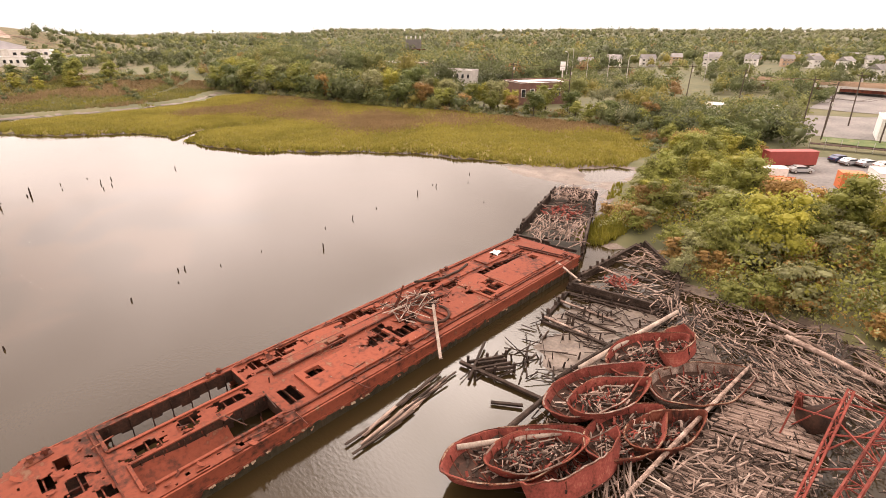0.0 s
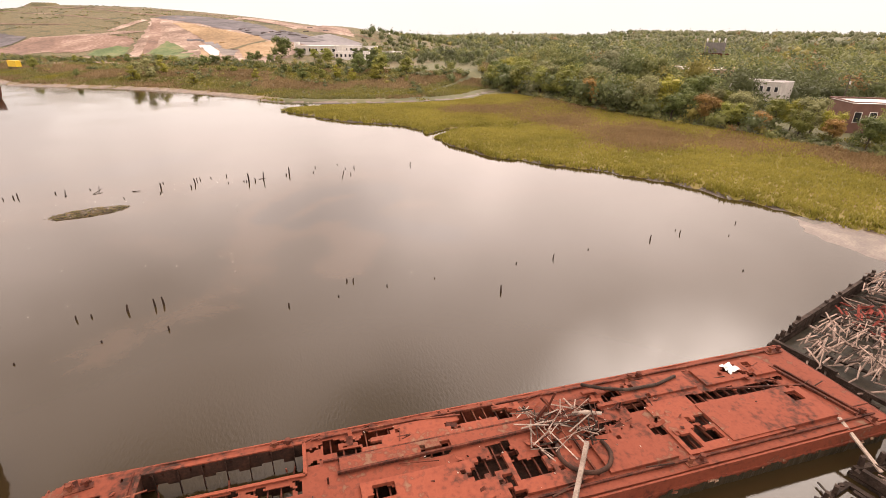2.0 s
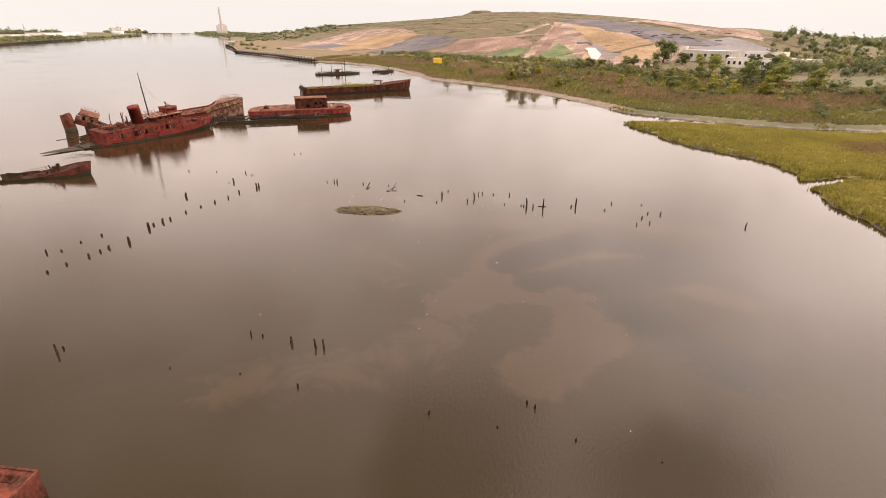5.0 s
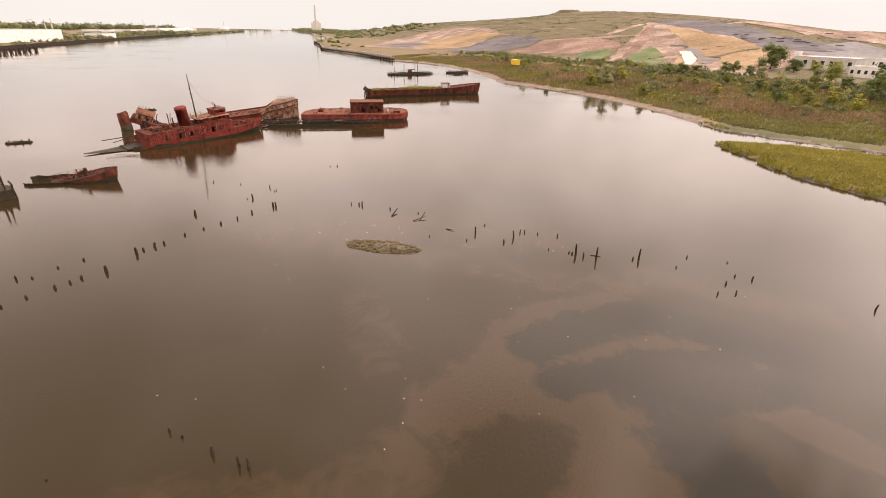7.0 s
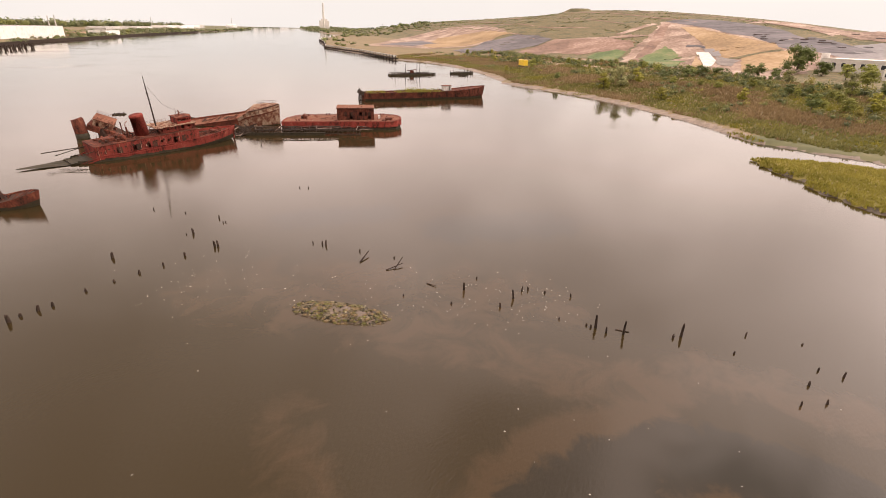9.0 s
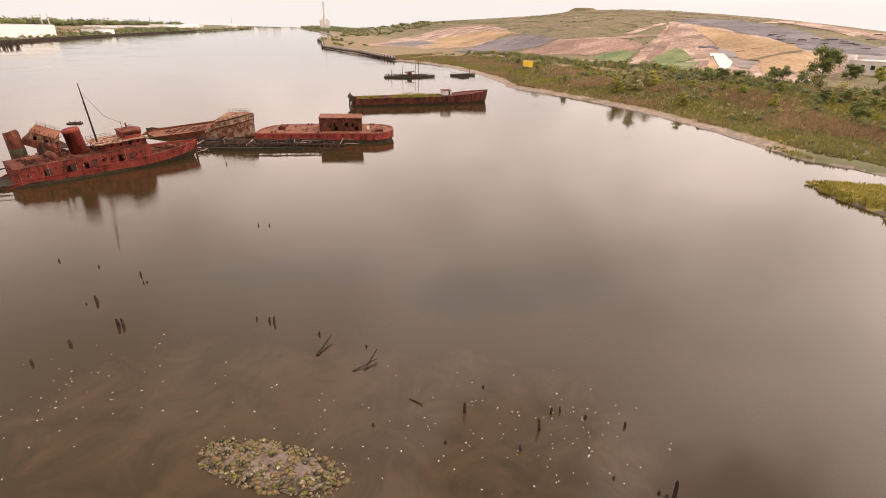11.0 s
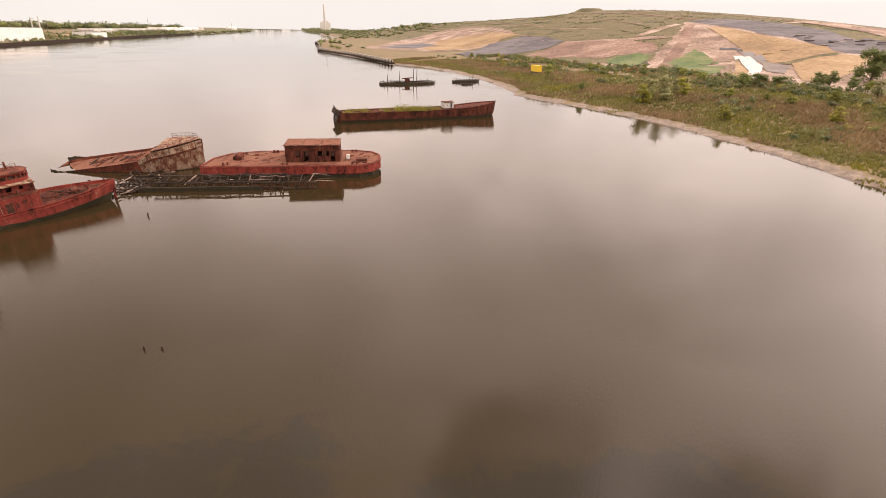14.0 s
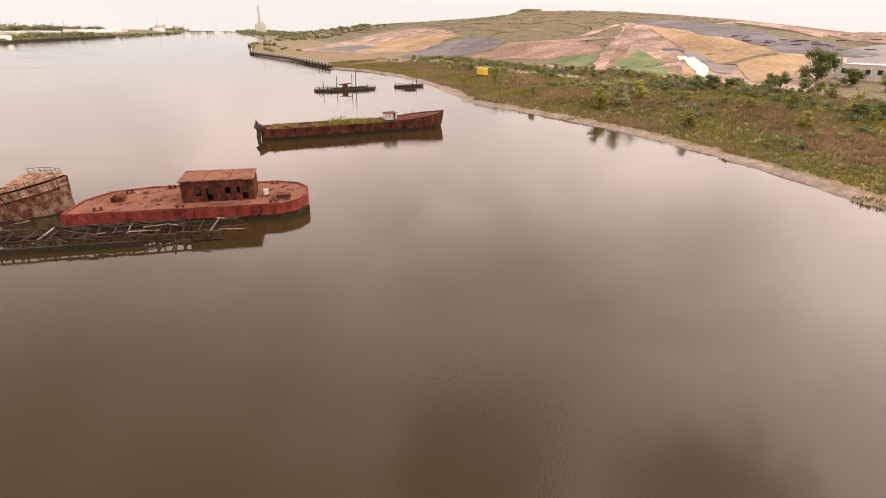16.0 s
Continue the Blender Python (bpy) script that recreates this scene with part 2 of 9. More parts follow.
ASPHALT = material("grey_asphalt", [(0.10, 0.095, 0.09), (0.17, 0.16, 0.15), (0.24, 0.22, 0.20)], 0.1, 0.9, 0.0, 0.2, 14)
# near-black for black parts, and for shade coloured into holds and openings
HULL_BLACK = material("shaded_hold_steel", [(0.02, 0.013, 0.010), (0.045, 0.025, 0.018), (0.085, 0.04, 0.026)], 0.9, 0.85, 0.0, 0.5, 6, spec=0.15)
CONCRETE = material("pale_concrete", [(0.36, 0.34, 0.31), (0.50, 0.48, 0.44), (0.60, 0.57, 0.53)], 0.3, 0.9, 0.0, 0.2, 9, each=0.1)
WHITE = material("white_painted_panel", [(0.55, 0.54, 0.51), (0.72, 0.71, 0.68), (0.78, 0.77, 0.74)], 0.25, 0.6, 0.0, 0.1, 9, each=0.08)
GLASS_DARK = material("dark_window_glass", [(0.02, 0.022, 0.025), (0.04, 0.043, 0.047)], 0.5, 0.12, 0.0, 0.0)

LEAF = [leaf_material("leaves_olive", (0.15, 0.17, 0.038), (0.28, 0.285, 0.07)), leaf_material("leaves_yellow_green", (0.20, 0.205, 0.030), (0.35, 0.325, 0.058), 0.25),
        leaf_material("leaves_dark_green", (0.085, 0.115, 0.035), (0.17, 0.195, 0.06)), leaf_material("leaves_rusty_brown", (0.22, 0.145, 0.045), (0.38, 0.235, 0.08), 0.3),
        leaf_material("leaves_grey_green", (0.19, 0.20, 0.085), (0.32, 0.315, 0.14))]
# the grey-green also carries the far woods' haze in its colour
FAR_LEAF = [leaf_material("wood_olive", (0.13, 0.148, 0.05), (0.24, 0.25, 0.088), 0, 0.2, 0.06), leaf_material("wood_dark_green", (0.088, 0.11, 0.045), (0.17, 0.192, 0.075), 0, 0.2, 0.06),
            leaf_material("wood_yellow_green", (0.20, 0.185, 0.05), (0.31, 0.275, 0.08), 0, 0.2, 0.06), leaf_material("wood_grey_green_and_haze", (0.15, 0.16, 0.085), (0.24, 0.245, 0.13), 0, 0.2, 0.06),
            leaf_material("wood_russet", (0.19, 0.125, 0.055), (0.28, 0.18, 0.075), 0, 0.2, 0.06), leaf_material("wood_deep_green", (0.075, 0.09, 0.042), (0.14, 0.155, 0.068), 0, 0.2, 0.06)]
RUST_DECK = material("dusty_rust_deck", [(0.04, 0.018, 0.012), (0.135, 0.052, 0.032), (0.195, 0.092, 0.058), (0.15, 0.052, 0.032)], 0.5, 0.9, 0.0, 0.7, 8, stops=[0.34, 0.43, 0.54, 0.66], spec=0.15)
MEADOW = leaf_material("meadow_grass_blades", (0.118, 0.118, 0.036), (0.22, 0.205, 0.066), 0, 0.14, 0.05)
MEADOW_BROWN = leaf_material("meadow_dry_stalks", (0.165, 0.118, 0.058), (0.275, 0.20, 0.104), 0, 0.14, 0.05)
BARK = material("grey_brown_bark", [(0.05, 0.038, 0.028), (0.10, 0.08, 0.06)], 2.0, 0.95, 0.0, 0.6, 6)
GRASS = leaf_material("marsh_grass_blades", (0.185, 0.17, 0.032), (0.32, 0.28, 0.06), 0, 0.10, 0.06)
REED = leaf_material("reed_brown_stalks", (0.175, 0.118, 0.055), (0.27, 0.19, 0.095), 0, 0.10, 0.06)
SEDGE = leaf_material("green_sedge", (0.13, 0.13, 0.02), (0.25, 0.225, 0.035), 0)


def water_material():
    m = bpy.data.materials.new("calm_tidal_water")
    m.use_nodes = True
    n, l = m.node_tree.nodes, m.node_tree.links
    b = n["Principled BSDF"]
    geo = n.new("ShaderNodeNewGeometry")
    # sandbanks and weed beds show through the shallow water; the sheet carries how shallow it is
    colour = None
    for name, tone, edge, scale, seed in (("sandbank", (0.048, 0.0315, 0.0155, 1), 3.0, 0.22, 0.0), ("weed_bed", (0.020, 0.0168, 0.0105, 1), 3.2, 0.35, 40.0)):
        at, big, wide, push, mix = n.new("ShaderNodeAttribute"), n.new("ShaderNodeTexNoise"), n.new("ShaderNodeMath"), n.new("ShaderNodeMapRange"), n.new("ShaderNodeMix")
        at.attribute_name, mix.data_type = name, "RGBA"
        big.inputs["Scale"].default_value, big.inputs["Detail"].default_value, big.inputs["Roughness"].default_value, big.inputs["Distortion"].default_value = scale, 8, 0.68, 0.8
        wide.operation = "MULTIPLY_ADD"
        wide.inputs[1].default_value = 1.7
        push.inputs["From Min"].default_value, push.inputs["From Max"].default_value = 1.36 - 0.5 / edge, 1.36 + 0.5 / edge
        push.inputs["To Max"].default_value = 0.85
        mix.inputs["B"].default_value = tone
        l.new(geo.outputs["Position"], big.inputs["Vector"])
        l.new(big.outputs["Fac"], wide.inputs[0])
        l.new(at.outputs["Fac"], wide.inputs[2])
        l.new(wide.outputs["Value"], push.inputs["Value"])
        l.new(push.outputs["Result"], mix.inputs["Factor"])
        if colour is None:
            mix.inputs["A"].default_value = (0.029, 0.0205, 0.0085, 1)
        else:
            l.new(colour, mix.inputs["A"])
        colour = mix.outputs["Result"]
    l.new(colour, b.inputs["Base Color"])
    b.inputs["IOR"].default_value, b.inputs["Roughness"].default_value = 1.33, 0.055
    rip, gust, fac, bp = n.new("ShaderNodeTexNoise"), n.new("ShaderNodeTexNoise"), n.new("ShaderNodeMapRange"), n.new("ShaderNodeBump")
    mp = n.new("ShaderNodeMapping")
    mp.inputs["Rotation"].default_value, mp.inputs["Scale"].default_value = (0, 0, 0.7), (1.0, 2.2, 1)
    rip.inputs["Scale"].default_value, rip.inputs["Detail"].default_value = 2.2, 3
    gust.inputs["Scale"].default_value, gust.inputs["Detail"].default_value = 0.03, 3
    fac.inputs["From Min"].default_value, fac.inputs["From Max"].default_value = 0.42, 0.66
    fac.inputs["To Min"].default_value, fac.inputs["To Max"].default_value = 0.02, 0.24
    bp.inputs["Distance"].default_value = 0.08
    l.new(geo.outputs["Position"], mp.inputs["Vector"])
    l.new(mp.outputs["Vector"], rip.inputs["Vector"])
    l.new(geo.outputs["Position"], gust.inputs["Vector"])
    l.new(gust.outputs["Fac"], fac.inputs["Value"])
    l.new(fac.outputs["Result"], bp.inputs["Strength"])
    l.new(rip.outputs["Fac"], bp.inputs["Height"])
    l.new(bp.outputs["Normal"], b.inputs["Normal"])
    return m


WATER = water_material()

# ---- mesh helpers ----


class Shape:
    """Vertices and faces gathered piece by piece into one mesh."""

    def __init__(self):
        self.v, self.f, self.m = [], [], []

    def add(self, verts, faces, mat=0):
        o = len(self.v)
        self.v += [tuple(p) for p in verts]
        self.f += [tuple(i + o for i in f) for f in faces]
        self.m += [mat] * len(faces)
        return self

    def box(self, c, size, rot=(0, 0, 0), mat=0, taper=1.0):
        m = pose(*c, *rot)
        sx, sy, sz = (s / 2 for s in size)
        pts = [m @ Vector((x * sx * (taper if z > 0 else 1), y * sy * (taper if z > 0 else 1), z * sz)) for z in (-1, 1) for x, y in ((-1, -1), (1, -1), (1, 1), (-1, 1))]
        return self.add(pts, [(0, 3, 2, 1), (4, 5, 6, 7), (0, 1, 5, 4), (1, 2, 6, 5), (2, 3, 7, 6), (3, 0, 4, 7)], mat)

    def beam(self, p, q, w, h, roll=0.0, mat=0, taper=1.0):
        p, q = Vector(p), Vector(q)
        d = (q - p)
        turn = d.to_track_quat("Z", "Y").to_matrix() @ Euler((0, 0, roll)).to_matrix()
        pts = [p + turn @ Vector((x * w / 2, y * h / 2, 0)) for x, y in ((-1, -1), (1, -1), (1, 1), (-1, 1))]
        pts += [q + turn @ Vector((x * w / 2 * taper, y * h / 2 * taper, 0)) for x, y in ((-1, -1), (1, -1), (1, 1), (-1, 1))]
        return self.add(pts, [(0, 3, 2, 1), (4, 5, 6, 7), (0, 1, 5, 4), (1, 2, 6, 5), (2, 3, 7, 6), (3, 0, 4, 7)], mat)

    def tube(self, path, radii, n=8, mat=0, cap=True):
        path = [Vector(p) for p in path]
        radii = [radii] * len(path) if isinstance(radii, (int, float)) else radii
        o, rings = len(self.v), []
        for i, (p, r) in enumerate(zip(path, radii)):
            d = (path[min(i + 1, len(path) - 1)] - path[max(i - 1, 0)])
            turn = d.to_track_quat("Z", "Y").to_matrix()
            rings += [p + turn @ Vector((r * math.cos(a), r * math.sin(a), 0)) for a in (2 * math.pi * k / n for k in range(n))]
        faces = [(i * n + k, i * n + (k + 1) % n, (i + 1) * n + (k + 1) % n, (i + 1) * n + k) for i in range(len(path) - 1) for k in range(n)]
        if cap:
            faces += [tuple(range(n))[::-1], tuple((len(path) - 1) * n + k for k in range(n))]
        return self.add(rings, faces, mat)

    def prism(self, outline, z0, z1, mat=0):
        n = len(outline)
        pts = [(x, y, z0) for x, y in outline] + [(x, y, z1) for x, y in outline]
        return self.add(pts, [tuple(range(n))[::-1], tuple(range(n, 2 * n))] + [(i, (i + 1) % n, n + (i + 1) % n, n + i) for i in range(n)], mat)

    def sheet(self, rows, mat=0, thick=0.0):
        """A grid of points as a surface; thick gives it an underside along z."""
        r, c = len(rows), len(rows[0])
        o = [p for row in rows for p in row]
        quads = [(i * c + k, i * c + k + 1, (i + 1) * c + k + 1, (i + 1) * c + k) for i in range(r - 1) for k in range(c - 1)]
        self.add(o, quads, mat)
        return self

    def mesh(self, name, mats, smooth_shade=False):
        me = bpy.data.meshes.new(name)
        me.from_pydata(self.v, [], self.f)
        for m in mats if isinstance(mats, (list, tuple)) else [mats]:
            me.materials.append(m)
        if any(self.m):
            me.polygons.foreach_set("material_index", self.m)
        if smooth_shade:
            me.polygons.foreach_set("use_smooth", [True] * len(me.polygons))
        me.update()
        return me


def thing(name, m=None, label="", category="", group="", kind=""):
    ob = new(name)
    ob.empty_display_size = 0.3
    if m is not None:
        ob.matrix_basis = m
    return tagged(ob, label, category, group, kind)


def part(name, shape, mats, parent=None, label="", smooth_shade=False, m=None):
    me = shape if isinstance(shape, bpy.types.Mesh) else shape.mesh(name, mats, smooth_shade)
    ob = new(name, me)
    ob.parent = parent
    if m is not None:
        ob.matrix_basis = m
    return tagged(ob, label)


def single(name, shape, mats, label, category, group="", kind="", m=None, smooth_shade=False):
    return tagged(part(name, shape, mats, None, "", smooth_shade, m), label, category, group, kind)


rng = np.random.default_rng(7)


def pick(a, b):
    return float(rng.uniform(a, b))

# ---- terrain: shorelines and heights, in metres ----
SHORE = np.array([(-4200, -4700), (-2400, -2600), (-1288, -1213), (-955, -911), (-790, -757), (-583, -526), (-455, -300), (-447, -262), (-423, -218),
                  (-386, -171), (-355, -140), (-327, -119), (-317, -96), (-304, -70), (-291, -48), (-276, -30), (-263, -17), (-252, -6), (-240, 4),
                  (-232, 10), (-226, 25), (-222, 45), (-221, 65), (-226, 85), (-238, 104), (-252, 112), (-236, 98), (-216, 80), (-212, 60), (-213, 40),
                  (-212, 22), (-206, 12), (-190, 23), (-176, 31), (-164, 50), (-147, 53), (-131, 55), (-118, 59), (-110, 67), (-102, 74), (-92, 82),
                  (-82, 88), (-71, 92), (-60, 94), (-52, 99), (-46, 108), (-40, 108), (-38, 96), (-36, 85), (-31, 74), (-27, 66), (-25, 63), (-21, 68), (-12, 58),
                  (-5, 58), (2, 59), (7, 53), (14, 48), (22, 38), (45, 20), (90, -30), (300, -160), (1500, -300), (1500, -520), (200, -560), (-150, -640),
                  (-279, -711), (-344, -799), (-467, -943), (-675, -1184), (-1058, -1581), (-1900, -2450), (-3700, -4900)], float)
HILL_O, HILL_E, HILL_N = np.array((-235.0, 7.0)), np.array((-0.6198, -0.7848)), np.array((-0.7848, 0.6198))
HILL_U = (60, 120, 145, 172, 199, 224, 252, 290, 333, 400, 483, 560, 600, 640, 670, 767, 975, 1391, 1900, 2400)
HILL_Z = (4, 14, 21, 26.5, 29.5, 32, 35, 39, 43, 48, 53, 55.5, 56.5, 57, 54, 50, 47, 42, 28, 8)


def inside(px, py, poly):
    c = np.zeros(px.shape, bool)
    for (x0, y0), (x1, y1) in zip(poly, np.roll(poly, -1, 0)):
        if y0 != y1:
            c ^= ((y0 > py) != (y1 > py)) & (px < (x1 - x0) * (py - y0) / (y1 - y0) + x0)
    return c


def edge_distance(px, py, poly):
    d = np.full(px.shape, 1e9)
    for (x0, y0), (x1, y1) in zip(poly, np.roll(poly, -1, 0)):
        ex, ey = x1 - x0, y1 - y0
        k = np.clip(((px - x0) * ex + (py - y0) * ey) / (ex * ex + ey * ey), 0, 1)
        d = np.minimum(d, np.hypot(px - x0 - k * ex, py - y0 - k * ey))
    return d


def waves(px, py, size, seed=0.0):
    """Smooth uneven relief between about -1 and 1, of that size in metres."""
    a, b = px / size, py / size
    return (np.sin(a * 1.7 + 1.3 * np.sin(b * 1.1 + seed) + seed) + np.sin(b * 2.1 + 1.7 * np.sin(a * 0.8 - seed) + 2 * seed)
            + 0.6 * np.sin(3.7 * a + 2.9 * b + 1.4 * np.sin(2.3 * b) + seed)) / 2.6


def smooth(v, lo, hi):
    k = np.clip((v - lo) / (hi - lo), 0, 1)
    return k * k * (3 - 2 * k)


# a narrow tidal gully that cuts into the marsh: x, y and half its width
GULLY = ((-142, 49, 3.0), (-148, 56, 2.0), (-154, 61, 1.6), (-153, 69, 1.2), (-152, 78, 0.9), (-155, 86, 0.5))


def signed_shore(px, py):
    """Distance to the shoreline: above 0 on land, below 0 in the water."""
    d = edge_distance(px, py, SHORE)
    s = np.where(inside(px, py, SHORE), -d, d) + 1.2 * waves(px, py, 5.0, 1.0) + 0.6 * waves(px, py, 1.7, 2.0)
    for (x0, y0, w0), (x1, y1, w1) in zip(GULLY, GULLY[1:]):
        ex, ey = x1 - x0, y1 - y0
        k = np.clip(((px - x0) * ex + (py - y0) * ey) / (ex * ex + ey * ey), 0, 1)
        s = np.minimum(s, np.hypot(px - x0 - k * ex, py - y0 - k * ey) - (w0 + k * (w1 - w0)) + 0.5 * waves(px, py, 3.0, 6.0))
    return s


def height(px, py):
    px, py = np.asarray(px, float), np.asarray(py, float)
    s = signed_shore(px, py)
    land = 0.25 + 0.55 * smooth(s, 0, 3) + 0.02 * np.clip(s, 0, 60) + 0.15 * waves(px, py, 9)
    u = (px - HILL_O[0]) * HILL_E[0] + (py - HILL_O[1]) * HILL_E[1]
    v = (px - HILL_O[0]) * HILL_N[0] + (py - HILL_O[1]) * HILL_N[1]
    top = np.interp(u, HILL_U, HILL_Z)
    ramp = 0.62 * smooth(v, 105, 260) + 0.38 * smooth(v, 210, 350)
    hill = np.maximum(top - 4, 0) * ramp * (u > 60) * (1 - 0.88 * smooth(v, 350, 610)) + 2.5 * smooth(v, 20, 110) * (u > -50) * (u < 2400)
    r = np.hypot(px + 30, py - 20)
    rise = (3 * smooth(r, 150, 400) + 27 * smooth(r, 900, 3200) + 4 * waves(px, py, 420) * smooth(r, 700, 2500)) * (py > -0.9 * px - 500)
    rise = np.where((py < -300) & (px > -1500), 1.5, rise)
    land = land + np.where(s > 0, (hill + rise) * smooth(s, 2, 40), 0)
    bed = -0.15 + 0.09 * s
    flat = np.exp(-(((px + 17) / 9) ** 2 + ((py - 40) / 13) ** 2)) + 1.05 * np.exp(-(((px + 52) / 21) ** 2 + ((py - 92) / 11.5) ** 2)) + 0.9 * np.exp(-(((px + 8) / 10) ** 2 + ((py - 46) / 12) ** 2)) + 0.8 * np.exp(-(((px + 24) / 4.5) ** 2 + ((py - 61) / 8) ** 2))
    bed = np.maximum(bed, -2.5) * (1 - np.clip(flat, 0, 1)) + np.clip(flat, 0, 1) * (0.03 + 0.09 * (py > 65) + 0.10 * waves(px, py, 3.0, 4.0) + 0.05 * waves(px, py, 1.1, 5.0))
    shoal = ((px + 95.4) * -0.34 + (py + 16.8) * 0.94) / 5.4, ((px + 95.4) * 0.94 + (py + 16.8) * 0.34) / 2.0
    bed = np.maximum(bed, 0.42 * (1 - (shoal[0] ** 2 + shoal[1] ** 2)) + 0.06 * waves(px, py, 0.8, 3.0))
    return np.where(s > 0, land, np.clip(bed, -2.5, 0.4))

# ---- ground and water ----
def spacing(lo, hi, fine_lo, fine_hi, fine, growth):
    mid = list(np.arange(fine_lo, fine_hi, fine))
    up, s = [fine_hi], fine
    while up[-1] < hi:
        s *= growth
        up.append(up[-1] + s)
    down, s = [fine_lo], fine
    while down[-1] > lo:
        s = min(s * growth, 7.0) if fine_lo - down[-1] < 820 else s * 1.12
        down.append(down[-1] - s)
    return np.array(down[:0:-1] + mid + up)


def ground_sheet():
    xs, ys = spacing(-4300, 1900, -260, 30, 1.9, 1.08), spacing(-4700, 4200, -30, 150, 1.9, 1.07)
    gx, gy = np.meshgrid(xs, ys)
    gz, s = height(gx, gy), signed_shore(gx, gy)
    n, k = gx.shape
    me = bpy.data.meshes.new("ground")
    me.from_pydata(np.stack([gx, gy, gz], -1).reshape(-1, 3).tolist(), [],
                   [(i * k + j, i * k + j + 1, (i + 1) * k + j + 1, (i + 1) * k + j) for i in range(n - 1) for j in range(k - 1)])
    cx, cy = (gx[:-1, :-1] + gx[1:, 1:]) / 2, (gy[:-1, :-1] + gy[1:, 1:]) / 2
    cs = signed_shore(cx, cy)
    hu = (cx - HILL_O[0]) * HILL_E[0] + (cy - HILL_O[1]) * HILL_E[1]
    hv = (cx - HILL_O[0]) * HILL_N[0] + (cy - HILL_O[1]) * HILL_N[1]
    idx = np.zeros(cx.shape, int)
    idx[cs > 0.4] = 4
    on_hill = (hu > 0) & (hu < 2300) & (cs > 0.4) & (hv < 1500)
    idx[on_hill & (cs < 3.4)] = 1
    idx[on_hill & (cs >= 3.4)] = 2
    idx[on_hill & (hv > 108) & (hv < 560)] = 5
    idx[on_hill & (hv >= 560)] = 4
    marsh = inside(cx, cy, MARSH_EDGE)
    idx[marsh & (cs > 0.4)] = 3
    idx[marsh & (cs > -2.2) & (cs <= 0.4) & (cx < -60)] = 6
    for m in (MUD, SAND, SOIL, MARSH, WOODLAND, HILLGRASS, PEAT):
        me.materials.append(m)
    me.polygons.foreach_set("material_index", idx.reshape(-1).tolist())
    me.polygons.foreach_set("use_smooth", [True] * len(me.polygons))
    me.update()
    return tagged(new("ground", me), "muddy tidal banks, marsh, meadow and landfill hill", "ground", kind="structure")


MARSH_EDGE = np.array([(-222, 5), (-200, 5), (-160, 40), (-105, 60), (-70, 85), (-45, 92), (-42, 122), (-57, 147), (-80, 145), (-113, 137), (-169, 123), (-204, 119), (-240, 110), (-216, 90)], float)
ground_sheet()
SANDBANKS = ((((-97, 14), (-89, 10), (-84, 9.7), (-79.5, 9.6), (-73, 8.5)), 3.6, 1.0), (((-73, 8.5), (-66, 9.7), (-58, 5), (-52.6, -3.5)), 3.4, 0.6), (((-81.8, 12.5), (-87.6, 15.5), (-92, 20.7), (-93, 28)), 2.6, 1.0), (((-78.2, 11.7), (-79.7, 16.6), (-80, 20), (-72, 23.6), (-64, 19.8)), 3.2, 1.0),
             (((-86.3, 19.9), (-88.5, 27), (-86, 37)), 2.2, 0.9), (((-92, -18.8), (-97, -8), (-99, 0), (-100, 8), (-103, 14), (-108, 18.3), (-108, 34)), 4.0, 0.58), (((-82.6, -9.3), (-75, 0)), 3.0, 0.45), (((-92, -31), (-104, -18), (-110, -2)), 8.0, 0.55))
WEED_BEDS = ((((-85.5, 10.8), (-90.7, 13.5), (-96.4, 17.6), (-98, 24), (-96.8, 32)), 3.0, 1.0), (((-81.2, 15), (-84.5, 17.6), (-88.4, 20.6), (-92.5, 27.4)), 2.2, 1.0), (((-83.7, 20.5), (-86, 25.2), (-91, 31.3)), 2.6, 0.9), (((-80, 25), (-72, 36)), 3.4, 0.8), (((-112, -42), (-122, -34)), 5.0, 0.7), (((-124, -20), (-134, -10)), 6.0, 0.8))


def shallows(px, py, banks):
    """How far a place lies inside the banks: 1 on their crest, 0 outside."""
    out = np.zeros(px.shape)
    for line, r, weight in banks:
        for (x0, y0), (x1, y1) in zip(line, line[1:]):
            ex, ey = x1 - x0, y1 - y0
            k = np.clip(((px - x0) * ex + (py - y0) * ey) / (ex * ex + ey * ey), 0, 1)
            out = np.maximum(out, weight * (1 - smooth(np.hypot(px - x0 - k * ex, py - y0 - k * ey), 0.35 * r, 1.7 * r)))
    return out


def water_sheet():
    xs, ys = np.array([-4600.0, *np.arange(-142, -42, 1.0), 2200]), np.array([-4900.0, *np.arange(-50, 46, 1.0), 400])
    gx, gy = np.meshgrid(xs, ys)
    n, k = gx.shape
    me = bpy.data.meshes.new("water")
    me.from_pydata(np.stack([gx, gy, 0 * gx], -1).reshape(-1, 3).tolist(), [], [(i * k + j, i * k + j + 1, (i + 1) * k + j + 1, (i + 1) * k + j) for i in range(n - 1) for j in range(k - 1)])
    for name, banks in (("sandbank", SANDBANKS), ("weed_bed", WEED_BEDS)):
        me.attributes.new(name, "FLOAT", "POINT").data.foreach_set("value", shallows(gx, gy, banks).reshape(-1).astype(np.float32))
    me.materials.append(WATER)
    return tagged(new("water", me), "calm brown tidal water reflecting an overcast sky", "water", kind="structure")


water_sheet()

